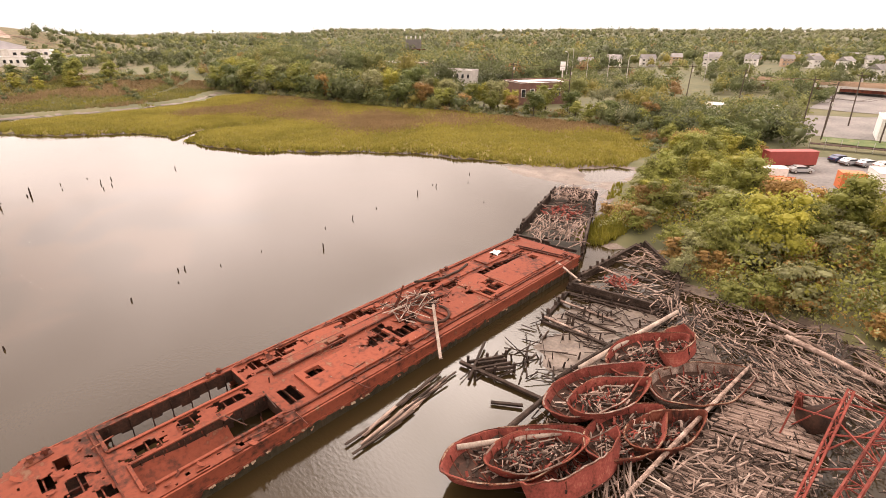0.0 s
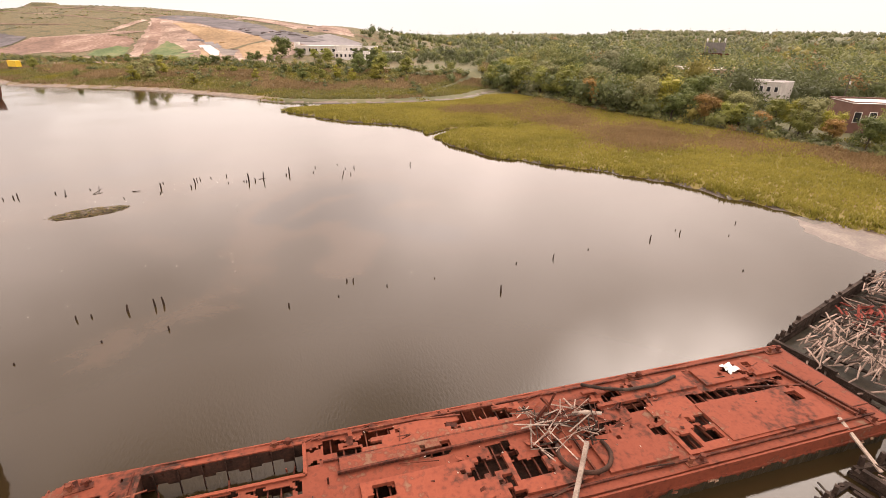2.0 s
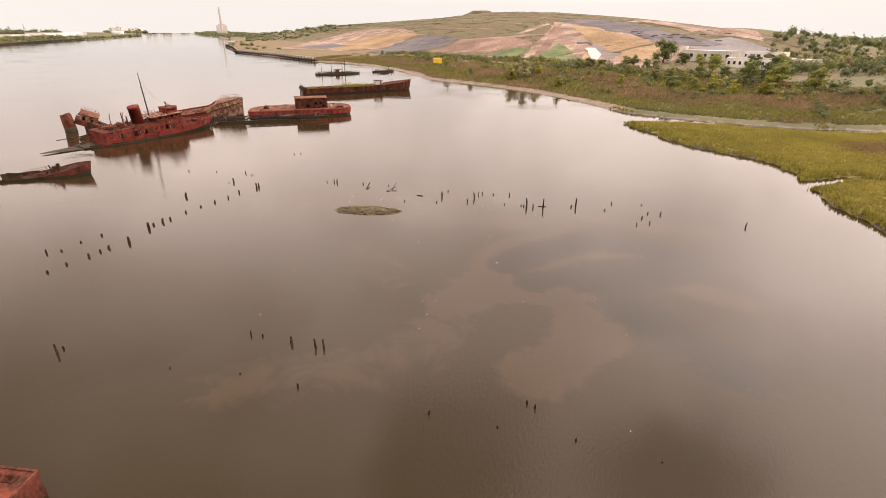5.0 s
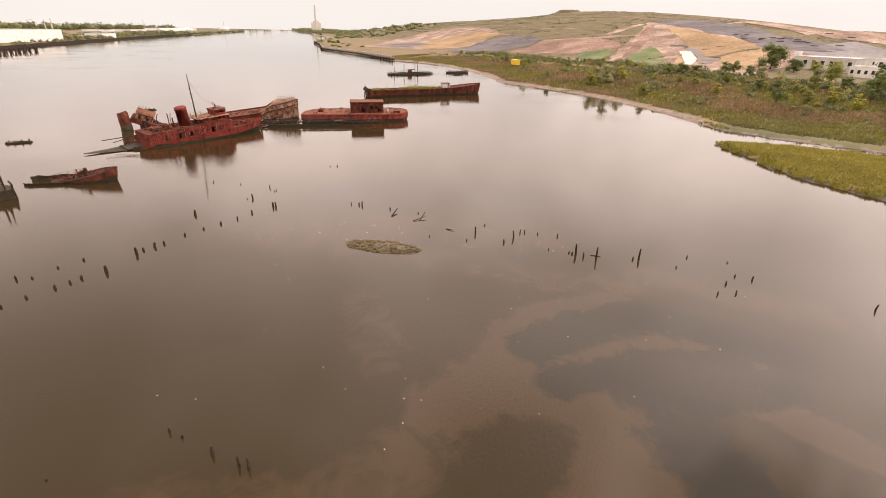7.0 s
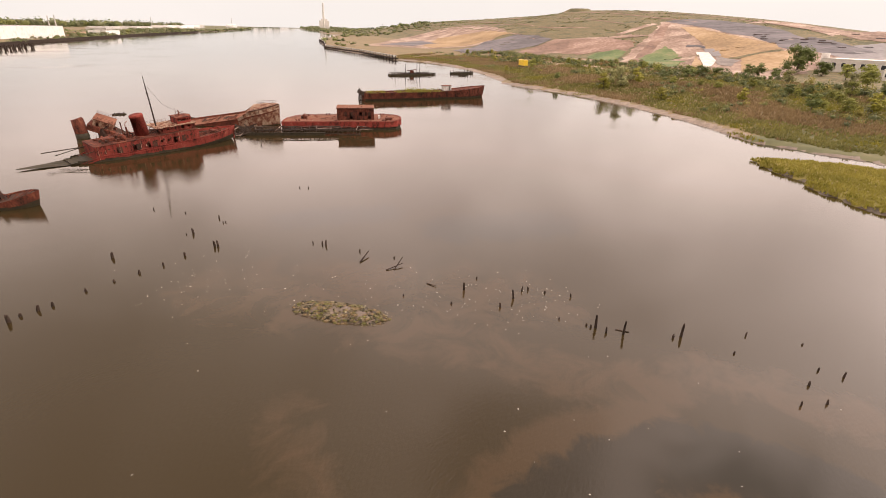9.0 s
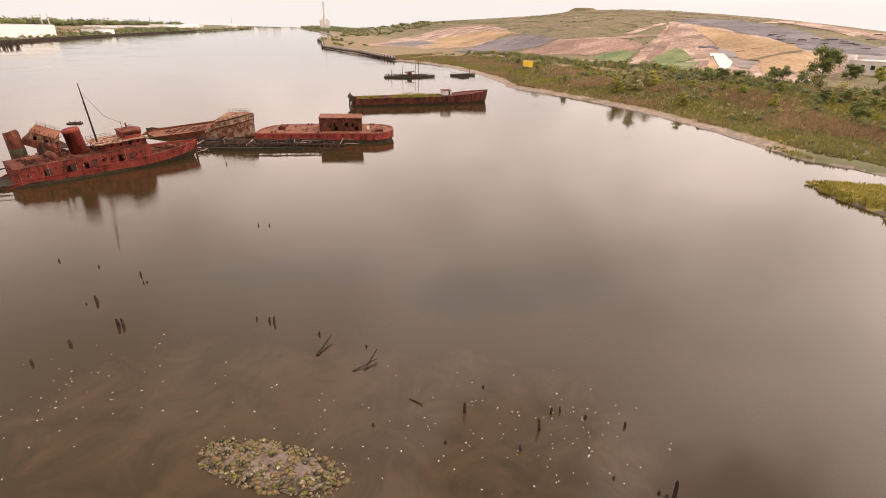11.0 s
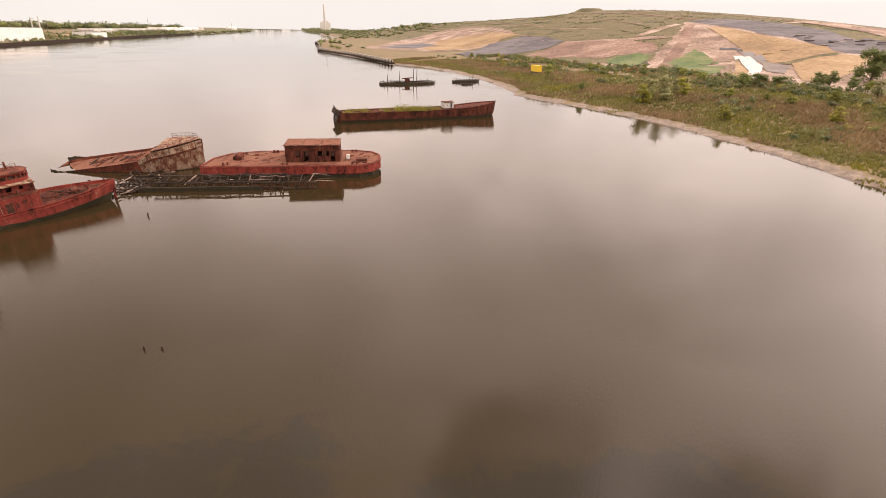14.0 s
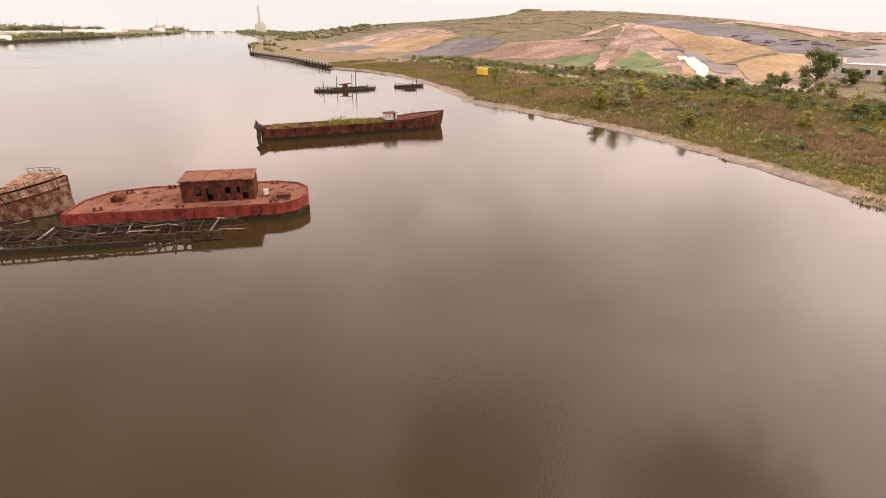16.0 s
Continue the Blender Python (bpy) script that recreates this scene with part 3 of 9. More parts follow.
# ---- trees, bushes and grasses ----
def cards(centres, size, rnd, facing=None, fold=0.25):
    """Small folded leaf sprays, one at each centre; facing turns them roughly outwards."""
    n = len(centres)
    nrm = rnd.normal(size=(n, 3))
    if facing is not None:
        nrm = facing + 0.45 * nrm
    nrm /= np.linalg.norm(nrm, axis=1)[:, None]
    a = np.cross(nrm, rnd.normal(size=(n, 3)))
    a /= np.linalg.norm(a, axis=1)[:, None]
    b = np.cross(nrm, a)
    s = (size * rnd.uniform(0.6, 1.35, n))[:, None]
    w = s * rnd.uniform(0.45, 0.8, n)[:, None]
    p = [centres - a * s * 0.5, centres + b * w * 0.5 - nrm * s * fold * 0.5, centres + a * s * 0.5, centres - b * w * 0.5 - nrm * s * fold * 0.5]
    v = np.stack(p, 1).reshape(-1, 3)
    i = np.arange(n)[:, None] * 4
    return v, np.concatenate([i + np.array([[0, 1, 2]]), i + np.array([[0, 2, 3]])])


def raw_mesh(name, v, f, mats, idx=None):
    me = bpy.data.meshes.new(name)
    me.from_pydata(np.asarray(v).tolist(), [], np.asarray(f).tolist())
    for m in mats if isinstance(mats, (list, tuple)) else [mats]:
        me.materials.append(m)
    if idx is not None:
        me.polygons.foreach_set("material_index", np.asarray(idx).tolist())
    me.update()
    return me


def ball(level):
    bm = bmesh.new()
    bmesh.ops.create_icosphere(bm, subdivisions=level, radius=1.0)
    v, f = np.array([q.co[:] for q in bm.verts]), np.array([[q.index for q in face.verts] for face in bm.faces])
    bm.free()
    return v, f


ICO = ball(1)


def lumpy(level, seed):
    """A crown of bulging boughs, open below."""
    r0 = np.random.default_rng(seed)
    v, f = ball(level)
    n = 9 if level < 3 else 22
    d = r0.normal(size=(n, 3)) + (0, 0, 0.5)
    d /= np.linalg.norm(d, axis=1)[:, None]
    near = np.clip((v @ d.T - 0.72) / 0.28, 0, 1)
    v = v * (0.52 + 0.55 * np.sqrt(near.max(1)) * r0.uniform(0.65, 1.25, n)[near.argmax(1)] + r0.normal(0, 0.13, len(v)))[:, None]
    return v, f[v[f].mean(1)[:, 2] > -0.5]


def crowns(name, xyz, wide, tall, tones, mats, seed, level, sprays, card):
    """Tree crowns seen from far off: lumpy boughs with leaf sprays standing off them."""
    r2 = np.random.default_rng(seed)
    kinds = [lumpy(level, seed + k) for k in range(7)]
    vs, fs, ms, at, way, ct, o = [], [], [], [], [], [], 0
    for p, w, h, t in zip(xyz, wide, tall, tones):
        v, f = kinds[r2.integers(7)]
        a = r2.uniform(0, 6.28)
        q = np.column_stack([v[:, 0] * math.cos(a) - v[:, 1] * math.sin(a), v[:, 0] * math.sin(a) + v[:, 1] * math.cos(a), v[:, 2]]) * (w * r2.uniform(0.85, 1.15), w, h)
        vs.append(q * (1.0 if not sprays else 0.5 if sprays > 50 else 0.68) + p)
        fs.append(f + o)
        ms.append(np.full(len(f), t))
        o += len(v)
        if sprays:
            tri = f[r2.integers(0, len(f), sprays)]
            mix = r2.dirichlet((1, 1, 1), sprays)[:, :, None]
            at.append(p + (q[tri] * mix).sum(1) * r2.uniform(0.62, 1.22, (sprays, 1)) + r2.normal(0, 0.11, (sprays, 3)) * w)
            way.append(0.75 * (v[tri] * mix).sum(1) + (0, 0, 0.2))
            ct.append(np.full(sprays, t))
    v, f, m = np.concatenate(vs), np.concatenate(fs), np.concatenate(ms)
    boughs = len(f)
    if sprays:
        size = np.repeat(np.asarray(wide) * card, sprays)
        cv, cf = cards(np.concatenate(at), size, r2, np.concatenate(way))
        c = np.concatenate(ct)
        v, f, m = np.concatenate([v, cv]), np.concatenate([f, cf + len(v)]), np.concatenate([m, c, c])
    me = raw_mesh(name, v, f, mats, m)
    me.polygons.foreach_set("use_smooth", np.arange(len(f)) < boughs)
    return me


def make_crown(name, leaf, height_m, width, lobes, leaves, leaf_size, seed, low=0.25):
    rnd = np.random.default_rng(seed)
    pts, ways, core = [], [], []
    share = leaves // lobes
    ends = []
    for k in range(lobes):
        h = height_m * rnd.uniform(low + 0.12, 0.86)
        ring = width * 0.5 * (1 - 0.55 * abs(h / height_m - 0.5)) * rnd.uniform(0.2, 0.72)
        ang = 2.4 * k + rnd.uniform(-0.5, 0.5)
        c = np.array((ring * math.cos(ang), ring * math.sin(ang), h))
        ends.append(c)
        rad = np.array((width * rnd.uniform(0.16, 0.27), width * rnd.uniform(0.16, 0.27), height_m * rnd.uniform(0.10, 0.17)))
        d = rnd.normal(size=(share, 3))
        d /= np.linalg.norm(d, axis=1)[:, None]
        # sprays gather in twig clumps on the lobe's outside, with gaps between
        twigs = d[rnd.integers(0, max(10, share // 6), share)]
        d = twigs + 0.28 * rnd.normal(size=(share, 3))
        d /= np.linalg.norm(d, axis=1)[:, None]
        pts.append(c + d * rad * rnd.uniform(0.55, 1.12, (share, 1)))
        out = pts[-1] - np.array((0, 0, height_m * 0.42))
        ways.append(0.6 * d + 0.4 * out / np.linalg.norm(out, axis=1)[:, None] + (0, 0, 0.25))
        core.append((c, rad * 0.5))
    p = np.concatenate(pts)
    p[:, 2] = np.maximum(p[:, 2], height_m * low * 0.4)
    v, f = cards(p, leaf_size, rnd, np.concatenate(ways))
    # a leafy heart in each lobe stops the light
    for c, rad in core:
        o = len(v)
        v = np.concatenate([v, c + ICO[0] * rad])
        f = np.concatenate([f, ICO[1] + o])
    return raw_mesh(name, v, f, leaf), ends


def make_trunk(name, height_m, ends, seed, r=0.22):
    rnd = np.random.default_rng(seed)
    s = Shape()
    lean = rnd.uniform(-0.06, 0.06, 2) * height_m
    spine = [(lean[0] * k * k, lean[1] * k * k, height_m * 0.72 * k - 0.3 * (k == 0)) for k in (0, 0.33, 0.66, 1)]
    s.tube(spine, [r * 1.3, r, r * 0.7, r * 0.3], 6)
    for e in ends:
        k = min(0.9, max(0.2, e[2] / height_m * 0.75))
        b = (lean[0] * k * k, lean[1] * k * k, height_m * 0.72 * k)
        mid = ((b[0] + e[0]) / 2, (b[1] + e[1]) / 2, (b[2] + e[2]) / 2 - 0.03 * height_m)
        s.tube([b, mid, tuple(e)], [r * 0.5, r * 0.3, r * 0.08], 4, 0, False)
    return s.mesh(name, BARK)


def tree_kind(name, leaf, height_m, width, lobes, leaves, size, seed, low=0.25):
    crown, ends = make_crown("crown", leaf, height_m, width, lobes, leaves, size, seed, low)
    return name, crown, make_trunk("trunk", height_m, ends, seed, 0.02 * height_m)


def plant(kind, x, y, scale, spin, label, category, group, sink=0.0, squash=1.0):
    name, crown, trunk = kind
    z = float(height(np.array([x]), np.array([y]))[0])
    ob = thing(name, pose(x, y, z - sink, 0, 0, spin) @ Matrix.Diagonal((scale, scale, scale * squash, 1)), label, category, group)
    part("trunk", trunk, None, ob)
    part("crown", crown, None, ob)
    return ob


TREES = [tree_kind("deciduous_tree", LEAF[i], 9, 8.5, 18, 2500, 0.42, 11 + k, 0.16) for k, i in enumerate((0, 1, 2, 3, 4, 0))]
SHRUBS = [tree_kind("shrub", LEAF[i], 3.6, 4.8, 11, 850, 0.32, 31 + k, 0.02) for k, i in enumerate((4, 0, 1, 3))]
FAR_TREES = [tree_kind("deciduous_tree", LEAF[i], 11, 9.5, 16, 850, 0.70, 51 + k, 0.12) for k, i in enumerate((0, 2, 1, 0, 4))]
TREE_WORDS = ("olive-green broadleaf tree", "yellow-green broadleaf tree", "dark green broadleaf tree", "rusty brown autumn tree", "grey-green willowy tree", "olive-green broadleaf tree")
SHRUB_WORDS = ("grey-green shrub", "olive-green shrub", "yellow-green shrub", "brownish autumn shrub")
FAR_WORDS = ("olive-green tree", "dark green tree", "yellow-green tree", "olive-green tree", "grey-green tree")

# thicket on the spit behind the wrecks: shrubs in front, trees behind
SPIT = np.array([(-30.5, 70), (-27, 66), (-22, 69), (-12, 56), (-5, 56.5), (1.5, 56.5), (6.5, 50), (14, 44), (34, 28), (70, 60), (34, 102), (-14, 102), (-19, 110), (-18, 124), (-22, 140), (-30, 150), (-44, 140), (-42, 124), (-37, 100)], float)
n_trees = n_shrubs = 0
under_spots = []
for k in range(7000):
    x, y = pick(-45, 60), pick(28, 150)
    q = np.array([x]), np.array([y])
    if not inside(*q, SPIT)[0]:
        continue
    d = float(edge_distance(*q, SPIT)[0])
    if d < 0.8 or (x > 34 and k % 3):
        continue
    if k % 9 == 0 and d > 5 and n_trees < 95:
        i = int(rng.choice(6, p=(0.30, 0.2, 0.17, 0.09, 0.14, 0.1)))
        plant(TREES[i], x, y, pick(0.72, 1.12) * min(1.15, 0.52 + d / 20), pick(0, 360), TREE_WORDS[i] + " in the thicket on the bank", "tree", "thicket trees")
        n_trees += 1
    elif k % 3 == 0 and n_shrubs < 230:
        i = int(rng.choice(4, p=(0.36, 0.3, 0.16, 0.18)))
        plant(SHRUBS[i], x, y, pick(0.75, 1.4) * min(1.0, 0.6 + d / 9), pick(0, 360), SHRUB_WORDS[i] + " in the thicket on the bank", "shrub", "thicket shrubs")
        n_shrubs += 1
    else:
        under_spots.append((x, y, min(1.0, 0.35 + d / 10)))


def clumps(name, xyz, size, per, card, tones, mats, seed, squat=0.75):
    """Low clumps of leaf sprays joined into one mesh."""
    r1 = np.random.default_rng(seed)
    base, sz = np.repeat(xyz, per, 0), np.repeat(size, per)
    d = r1.normal(size=(len(base), 3))
    d /= np.linalg.norm(d, axis=1)[:, None]
    p = base + d * np.column_stack([sz, sz, sz * squat]) * r1.uniform(0.6, 1.1, (len(base), 1)) + np.column_stack([sz * 0, sz * 0, sz * 0.62])
    v, f = cards(p, sz * card * r1.uniform(0.8, 1.2, len(sz)), r1, d + (0, 0, 0.3))
    t = np.repeat(tones, per)
    return raw_mesh(name, v, f, mats, np.concatenate([t, t]))


us = np.array(under_spots)
r8 = np.random.default_rng(8)
tagged(new("undergrowth", clumps("undergrowth", np.column_stack([us[:, :2], height(us[:, 0], us[:, 1])]), 2.0 * us[:, 2] * r8.uniform(0.7, 1.3, len(us)), 45, 0.22, r8.choice(4, len(us), p=(0.4, 0.25, 0.15, 0.2)), [LEAF[0], LEAF[4], LEAF[1], LEAF[3]], 4)),
       "dense olive undergrowth of the thicket", "undergrowth", kind="stuff")

# tree line round the marsh, and the wooded land behind it
LINE = ((-345, 168), (-300, 138), (-270, 121), (-249, 118), (-236, 121), (-204, 124), (-169, 129), (-113, 142), (-80, 151), (-57, 152), (-44, 132), (-35, 124))
wood_spots = []
for (x0, y0), (x1, y1) in zip(LINE, LINE[1:]):
    steps = max(1, int(math.hypot(x1 - x0, y1 - y0) / 6.3))
    for k in range(steps):
        for back in range(5):
            u = (k + pick(0, 1)) / steps
            nx, ny = -(y1 - y0), (x1 - x0)
            g = math.hypot(nx, ny)
            off = back * 9 + pick(-2, 3)
            x, y = x0 + u * (x1 - x0) + nx / g * off, y0 + u * (y1 - y0) + ny / g * off
            tall = 1.6 if x < -265 else 2.0 if x < -165 else 1.75 if x < -128 else 1.3 if x < -84 else 0.95
            if -175 < x < -88 and back > 1 + (pick(0, 1) < 0.3 and not -140 < x < -98):
                continue  # yards of the store and the houses
            if back < 2:
                i = int(rng.choice(6, p=(0.34, 0.10, 0.24, 0.03, 0.17, 0.12)))
                plant(TREES[i], x, y, pick(0.68, 1.1) * tall * (0.72 + 0.14 * back), pick(0, 360), TREE_WORDS[i] + " in the wood beyond the marsh", "tree", "wood beyond the marsh")
            elif x < -60:
                wood_spots.append((x, y, tall * pick(0.75, 1.15)))
ws = np.repeat(np.array(wood_spots), 4, 0)
ws[:, :2] += r8.normal(0, 2.6, (len(ws), 2))
ws[:, 2] *= r8.uniform(0.75, 1.15, len(ws))
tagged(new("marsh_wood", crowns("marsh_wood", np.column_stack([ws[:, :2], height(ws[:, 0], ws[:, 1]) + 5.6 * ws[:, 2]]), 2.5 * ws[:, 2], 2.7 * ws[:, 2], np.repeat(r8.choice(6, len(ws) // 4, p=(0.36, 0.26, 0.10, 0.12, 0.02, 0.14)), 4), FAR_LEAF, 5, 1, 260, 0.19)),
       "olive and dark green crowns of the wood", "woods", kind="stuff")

fringe = []
for (x0, y0), (x1, y1) in zip(LINE[1:], LINE[2:]):
    for k in range(int(math.hypot(x1 - x0, y1 - y0) / 0.55)):
        u, g = r8.uniform(0, 1), math.hypot(x1 - x0, y1 - y0)
        off = r8.uniform(-7, 6)
        fringe.append((x0 + (x1 - x0) * u - (y1 - y0) / g * off, y0 + (y1 - y0) * u + (x1 - x0) / g * off, r8.uniform(0.9, 2.4)))
fr = np.array(fringe)
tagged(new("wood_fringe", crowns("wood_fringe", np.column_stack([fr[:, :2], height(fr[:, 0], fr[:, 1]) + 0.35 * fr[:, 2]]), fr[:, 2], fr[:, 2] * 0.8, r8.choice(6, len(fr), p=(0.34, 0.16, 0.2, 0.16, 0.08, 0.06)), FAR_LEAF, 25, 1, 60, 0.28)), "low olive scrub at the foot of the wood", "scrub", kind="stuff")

# scattered trees and shrubs on the meadow below the landfill
for k in range(48):
    u, v = pick(-40, 420), pick(14, 118)
    if v < 60 and k % 3:
        v = pick(60, 112)
    x, y = HILL_O + HILL_E * u + HILL_N * v
    i = int(rng.choice(5, p=(0.4, 0.25, 0.12, 0.13, 0.1)))
    plant(FAR_TREES[i], float(x), float(y), pick(0.25, 0.6) * (1.3 if k % 9 == 0 else 1), pick(0, 360), FAR_WORDS[i] + " on the rough meadow by the water", "tree", "meadow trees", 0.2, pick(0.7, 1.2))
for x, y, s, i, w in ((-424, 14, 1.75, 1, 1.0), (-382, -28, 0.85, 1, 0.8), (-377, -20, 0.8, 1, 0.8), (-330, -56, 1.0, 4, 1.1), (-322, -62, 0.8, 2, 1.1), (-337, -64, 0.85, 4, 1.0), (-415, 26, 1.0, 1, 0.9), (-300, -30, 0.6, 2, 1.0), (-405, 45, 1.1, 0, 0.9)):
    plant(TREES[2] if i == 1 else FAR_TREES[i], x, y, s * (1.15 if i == 1 else 1), pick(0, 360), "large " + FAR_WORDS[i] + " standing alone on the meadow", "tree", "meadow trees", 1.3 * s, w)


for x, y, k, i in ((-286, 23, 0.72, 1), (-283, 33, 0.66, 0), (-289, 41, 0.72, 2), (-281, 48, 0.6, 2), (-311, 55, 1.15, 1), (-303, 62, 1.05, 1), (-297, 65, 1.2, 0), (-276, 59, 0.8, 2), (-318, 70, 1.1, 1), (-290, 78, 1.1, 0), (-360, 42, 1.0, 0), (-352, 36, 0.8, 4), (-364, 13, 0.7, 4),
                   (-303, 0, 0.55, 2), (-341, -51, 0.8, 2), (-346, -56, 0.7, 4), (-384, 6, 0.6, 1), (-383, -6, 0.75, 1), (-371, -33, 0.7, 1), (-402, 36, 0.9, 0), (-358, 61, 1.1, 1), (-346, 70, 1.15, 1), (-372, 76, 1.2, 0), (-323, 46, 0.7, 1), (-388, -2, 0.8, 1)):
    plant(FAR_TREES[i], x, y, k, pick(0, 360), FAR_WORDS[i] + " on the rough meadow by the water", "tree", "meadow trees", 0.5 * k, 0.95)
bushes = []
while len(bushes) < 1150:
    u, v = pick(-50, 430), pick(22, 112)
    x, y = HILL_O + HILL_E * u + HILL_N * v
    if signed_shore(np.array([x]), np.array([y]))[0] > 9 and not inside(np.array([x]), np.array([y]), MARSH_EDGE)[0] and waves(np.array([x]), np.array([y]), 13, 0.7)[0] + (v - 60) / 90 > 0.15:
        bushes.append((x, y, pick(0.8, 2.5) * (0.6 + v / 140)))
bs = np.array(bushes)
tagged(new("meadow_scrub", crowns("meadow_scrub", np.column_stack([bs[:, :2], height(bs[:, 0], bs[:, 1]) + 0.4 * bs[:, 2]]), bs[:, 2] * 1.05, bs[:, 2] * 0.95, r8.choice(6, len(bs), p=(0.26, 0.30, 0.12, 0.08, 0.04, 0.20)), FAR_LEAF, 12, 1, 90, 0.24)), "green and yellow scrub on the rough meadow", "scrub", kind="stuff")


def tufts(xy, tall, wide, blades, rnd, lean=0.35):
    """Upright blades fanned out from each spot."""
    n = len(xy)
    z = height(xy[:, 0], xy[:, 1])
    base = np.repeat(np.column_stack([xy, z]), blades, 0)
    m = len(base)
    ang = rnd.uniform(0, 2 * np.pi, m)
    out = np.column_stack([np.cos(ang), np.sin(ang), np.zeros(m)])
    side = np.column_stack([-np.sin(ang), np.cos(ang), np.zeros(m)])
    h = (tall * rnd.uniform(0.6, 1.25, m))[:, None]
    w = (wide * rnd.uniform(0.6, 1.3, m))[:, None]
    base = base + out * w * rnd.uniform(0, 1.5, (m, 1))
    tip = base + out * h * lean * rnd.uniform(0.2, 1, (m, 1)) + np.array((0, 0, 1)) * h
    v = np.stack([base - side * w / 2 - (0, 0, 0.1), base + side * w / 2 - (0, 0, 0.1), tip], 1).reshape(-1, 3)
    return v, np.arange(3 * m).reshape(-1, 3)


def spread(n, box, test, rnd):
    p = np.column_stack([rnd.uniform(box[0], box[1], n), rnd.uniform(box[2], box[3], n)])
    return p[test(p[:, 0], p[:, 1])]


rnd = np.random.default_rng(3)
marsh_spots = spread(130000, (-230, -40, 5, 150), lambda x, y: inside(x, y, MARSH_EDGE) & (signed_shore(x, y) > -0.1), rnd)
browner = waves(marsh_spots[:, 0], marsh_spots[:, 1], 22, 3.0) + smooth(edge_distance(marsh_spots[:, 0], marsh_spots[:, 1], SHORE), 12, 46) * 1.25 + rnd.normal(0, 0.25, len(marsh_spots))
for nm, sel, mat, tall, lab in (("marsh_grass", browner < 1.15, GRASS, 0.48, "yellow-green salt marsh grass on the tidal flat"), ("marsh_reeds", browner >= 1.15, REED, 0.6, "brownish reeds in the salt marsh")):
    v, f = tufts(marsh_spots[sel], tall, 0.40, 3, rnd, 0.9)
    tagged(new(nm, raw_mesh(nm, v, f, mat)), lab, "grass", kind="stuff")


def bank(x, y):
    u = (x - HILL_O[0]) * HILL_E[0] + (y - HILL_O[1]) * HILL_E[1]
    v = (x - HILL_O[0]) * HILL_N[0] + (y - HILL_O[1]) * HILL_N[1]
    return (u > -70) & (u < 420) & (v < 110) & (signed_shore(x, y) > 5) & ~inside(x, y, MARSH_EDGE)


meadow = spread(190000, (-520, -215, -330, 125), bank, rnd)
off_shore = signed_shore(meadow[:, 0], meadow[:, 1])
# russet reeds behind the beach, then bands of green weeds and dry stalks
tone = waves(meadow[:, 0], meadow[:, 1], 16, 1.5) + 0.9 * np.sin(off_shore / 9.0 + 1.1 * waves(meadow[:, 0], meadow[:, 1], 40, 0.4)) - 0.5 * (off_shore < 16) + rnd.normal(0, 0.3, len(meadow))
for nm, sel, mat, tall, lab in (("meadow_reeds", tone < -0.3, MEADOW_BROWN, 1.0, "russet reeds and weeds on the bank"), ("meadow_grass", (tone >= -0.3) & (tone < 1.0), MEADOW, 0.7, "green and yellow weeds on the bank"), ("meadow_sedge", tone >= 1.0, SEDGE, 0.55, "bright yellow-green sedge patches on the bank")):
    v, f = tufts(meadow[sel], tall, 0.75, 3, rnd, 0.8)
    tagged(new(nm, raw_mesh(nm, v, f, mat)), lab, "grass", kind="stuff")

# bright sedge along the water's edge
rim = spread(90000, (-330, -20, -110, 130), lambda x, y: (lambda s: (s > 0.2) & (s < 2.2))(signed_shore(x, y)), rnd)
rim = rim[(inside(rim[:, 0], rim[:, 1], MARSH_EDGE)) | (waves(rim[:, 0], rim[:, 1], 9, 2.2) > 0.45)]
v, f = tufts(rim, 0.7, 0.35, 4, rnd)
tagged(new("shore_sedge", raw_mesh("shore_sedge", v, f, SEDGE)), "bright green sedge along the waterline", "grass", kind="stuff")


# a broken row of young trees behind the shore reeds
for k in range(20):
    u, v = pick(-20, 330), pick(58, 112) + 14 * math.sin(k)
    x, y = HILL_O + HILL_E * u + HILL_N * v
    i = int(rng.choice(5, p=(0.36, 0.26, 0.14, 0.1, 0.14)))
    plant(FAR_TREES[i], float(x), float(y), pick(0.4, 0.75), pick(0, 360), FAR_WORDS[i] + " on the rough meadow by the water", "tree", "meadow trees", 0.6, pick(0.8, 1.15))

# low scrub in rows along the landfill's benches
WORKS = np.array([(-360, -90), (-700, -128), (-705, -95), (-560, 90), (-440, 60), (-370, 0)], float)
hs = []
while len(hs) < 1700:
    u, v = pick(230, 1400), float(rng.choice((205, 224, 243, 262, 281, 300, 319, 338))) + rng.normal(0, 2.6)
    q = HILL_O + HILL_E * u + HILL_N * (v + 7 * math.sin(u / 60))
    if waves(np.array([q[0]]), np.array([q[1]]), 40, 4.0)[0] > -0.25 and not inside(np.array([q[0]]), np.array([q[1]]), WORKS)[0]:
        hs.append((float(q[0]), float(q[1]), pick(0.4, 1.3) + u / 900))
hs = np.array(hs)
tagged(new("hill_scrub", crowns("hill_scrub", np.column_stack([hs[:, :2], height(hs[:, 0], hs[:, 1])]), hs[:, 2] * 1.3, hs[:, 2] * 0.6, r8.choice((0, 1, 3, 4, 5), len(hs), p=(0.4, 0.2, 0.2, 0.1, 0.1)), FAR_LEAF, 14, 1, 5, 0.5)), "low olive scrub dotted over the landfill grass", "scrub", kind="stuff")

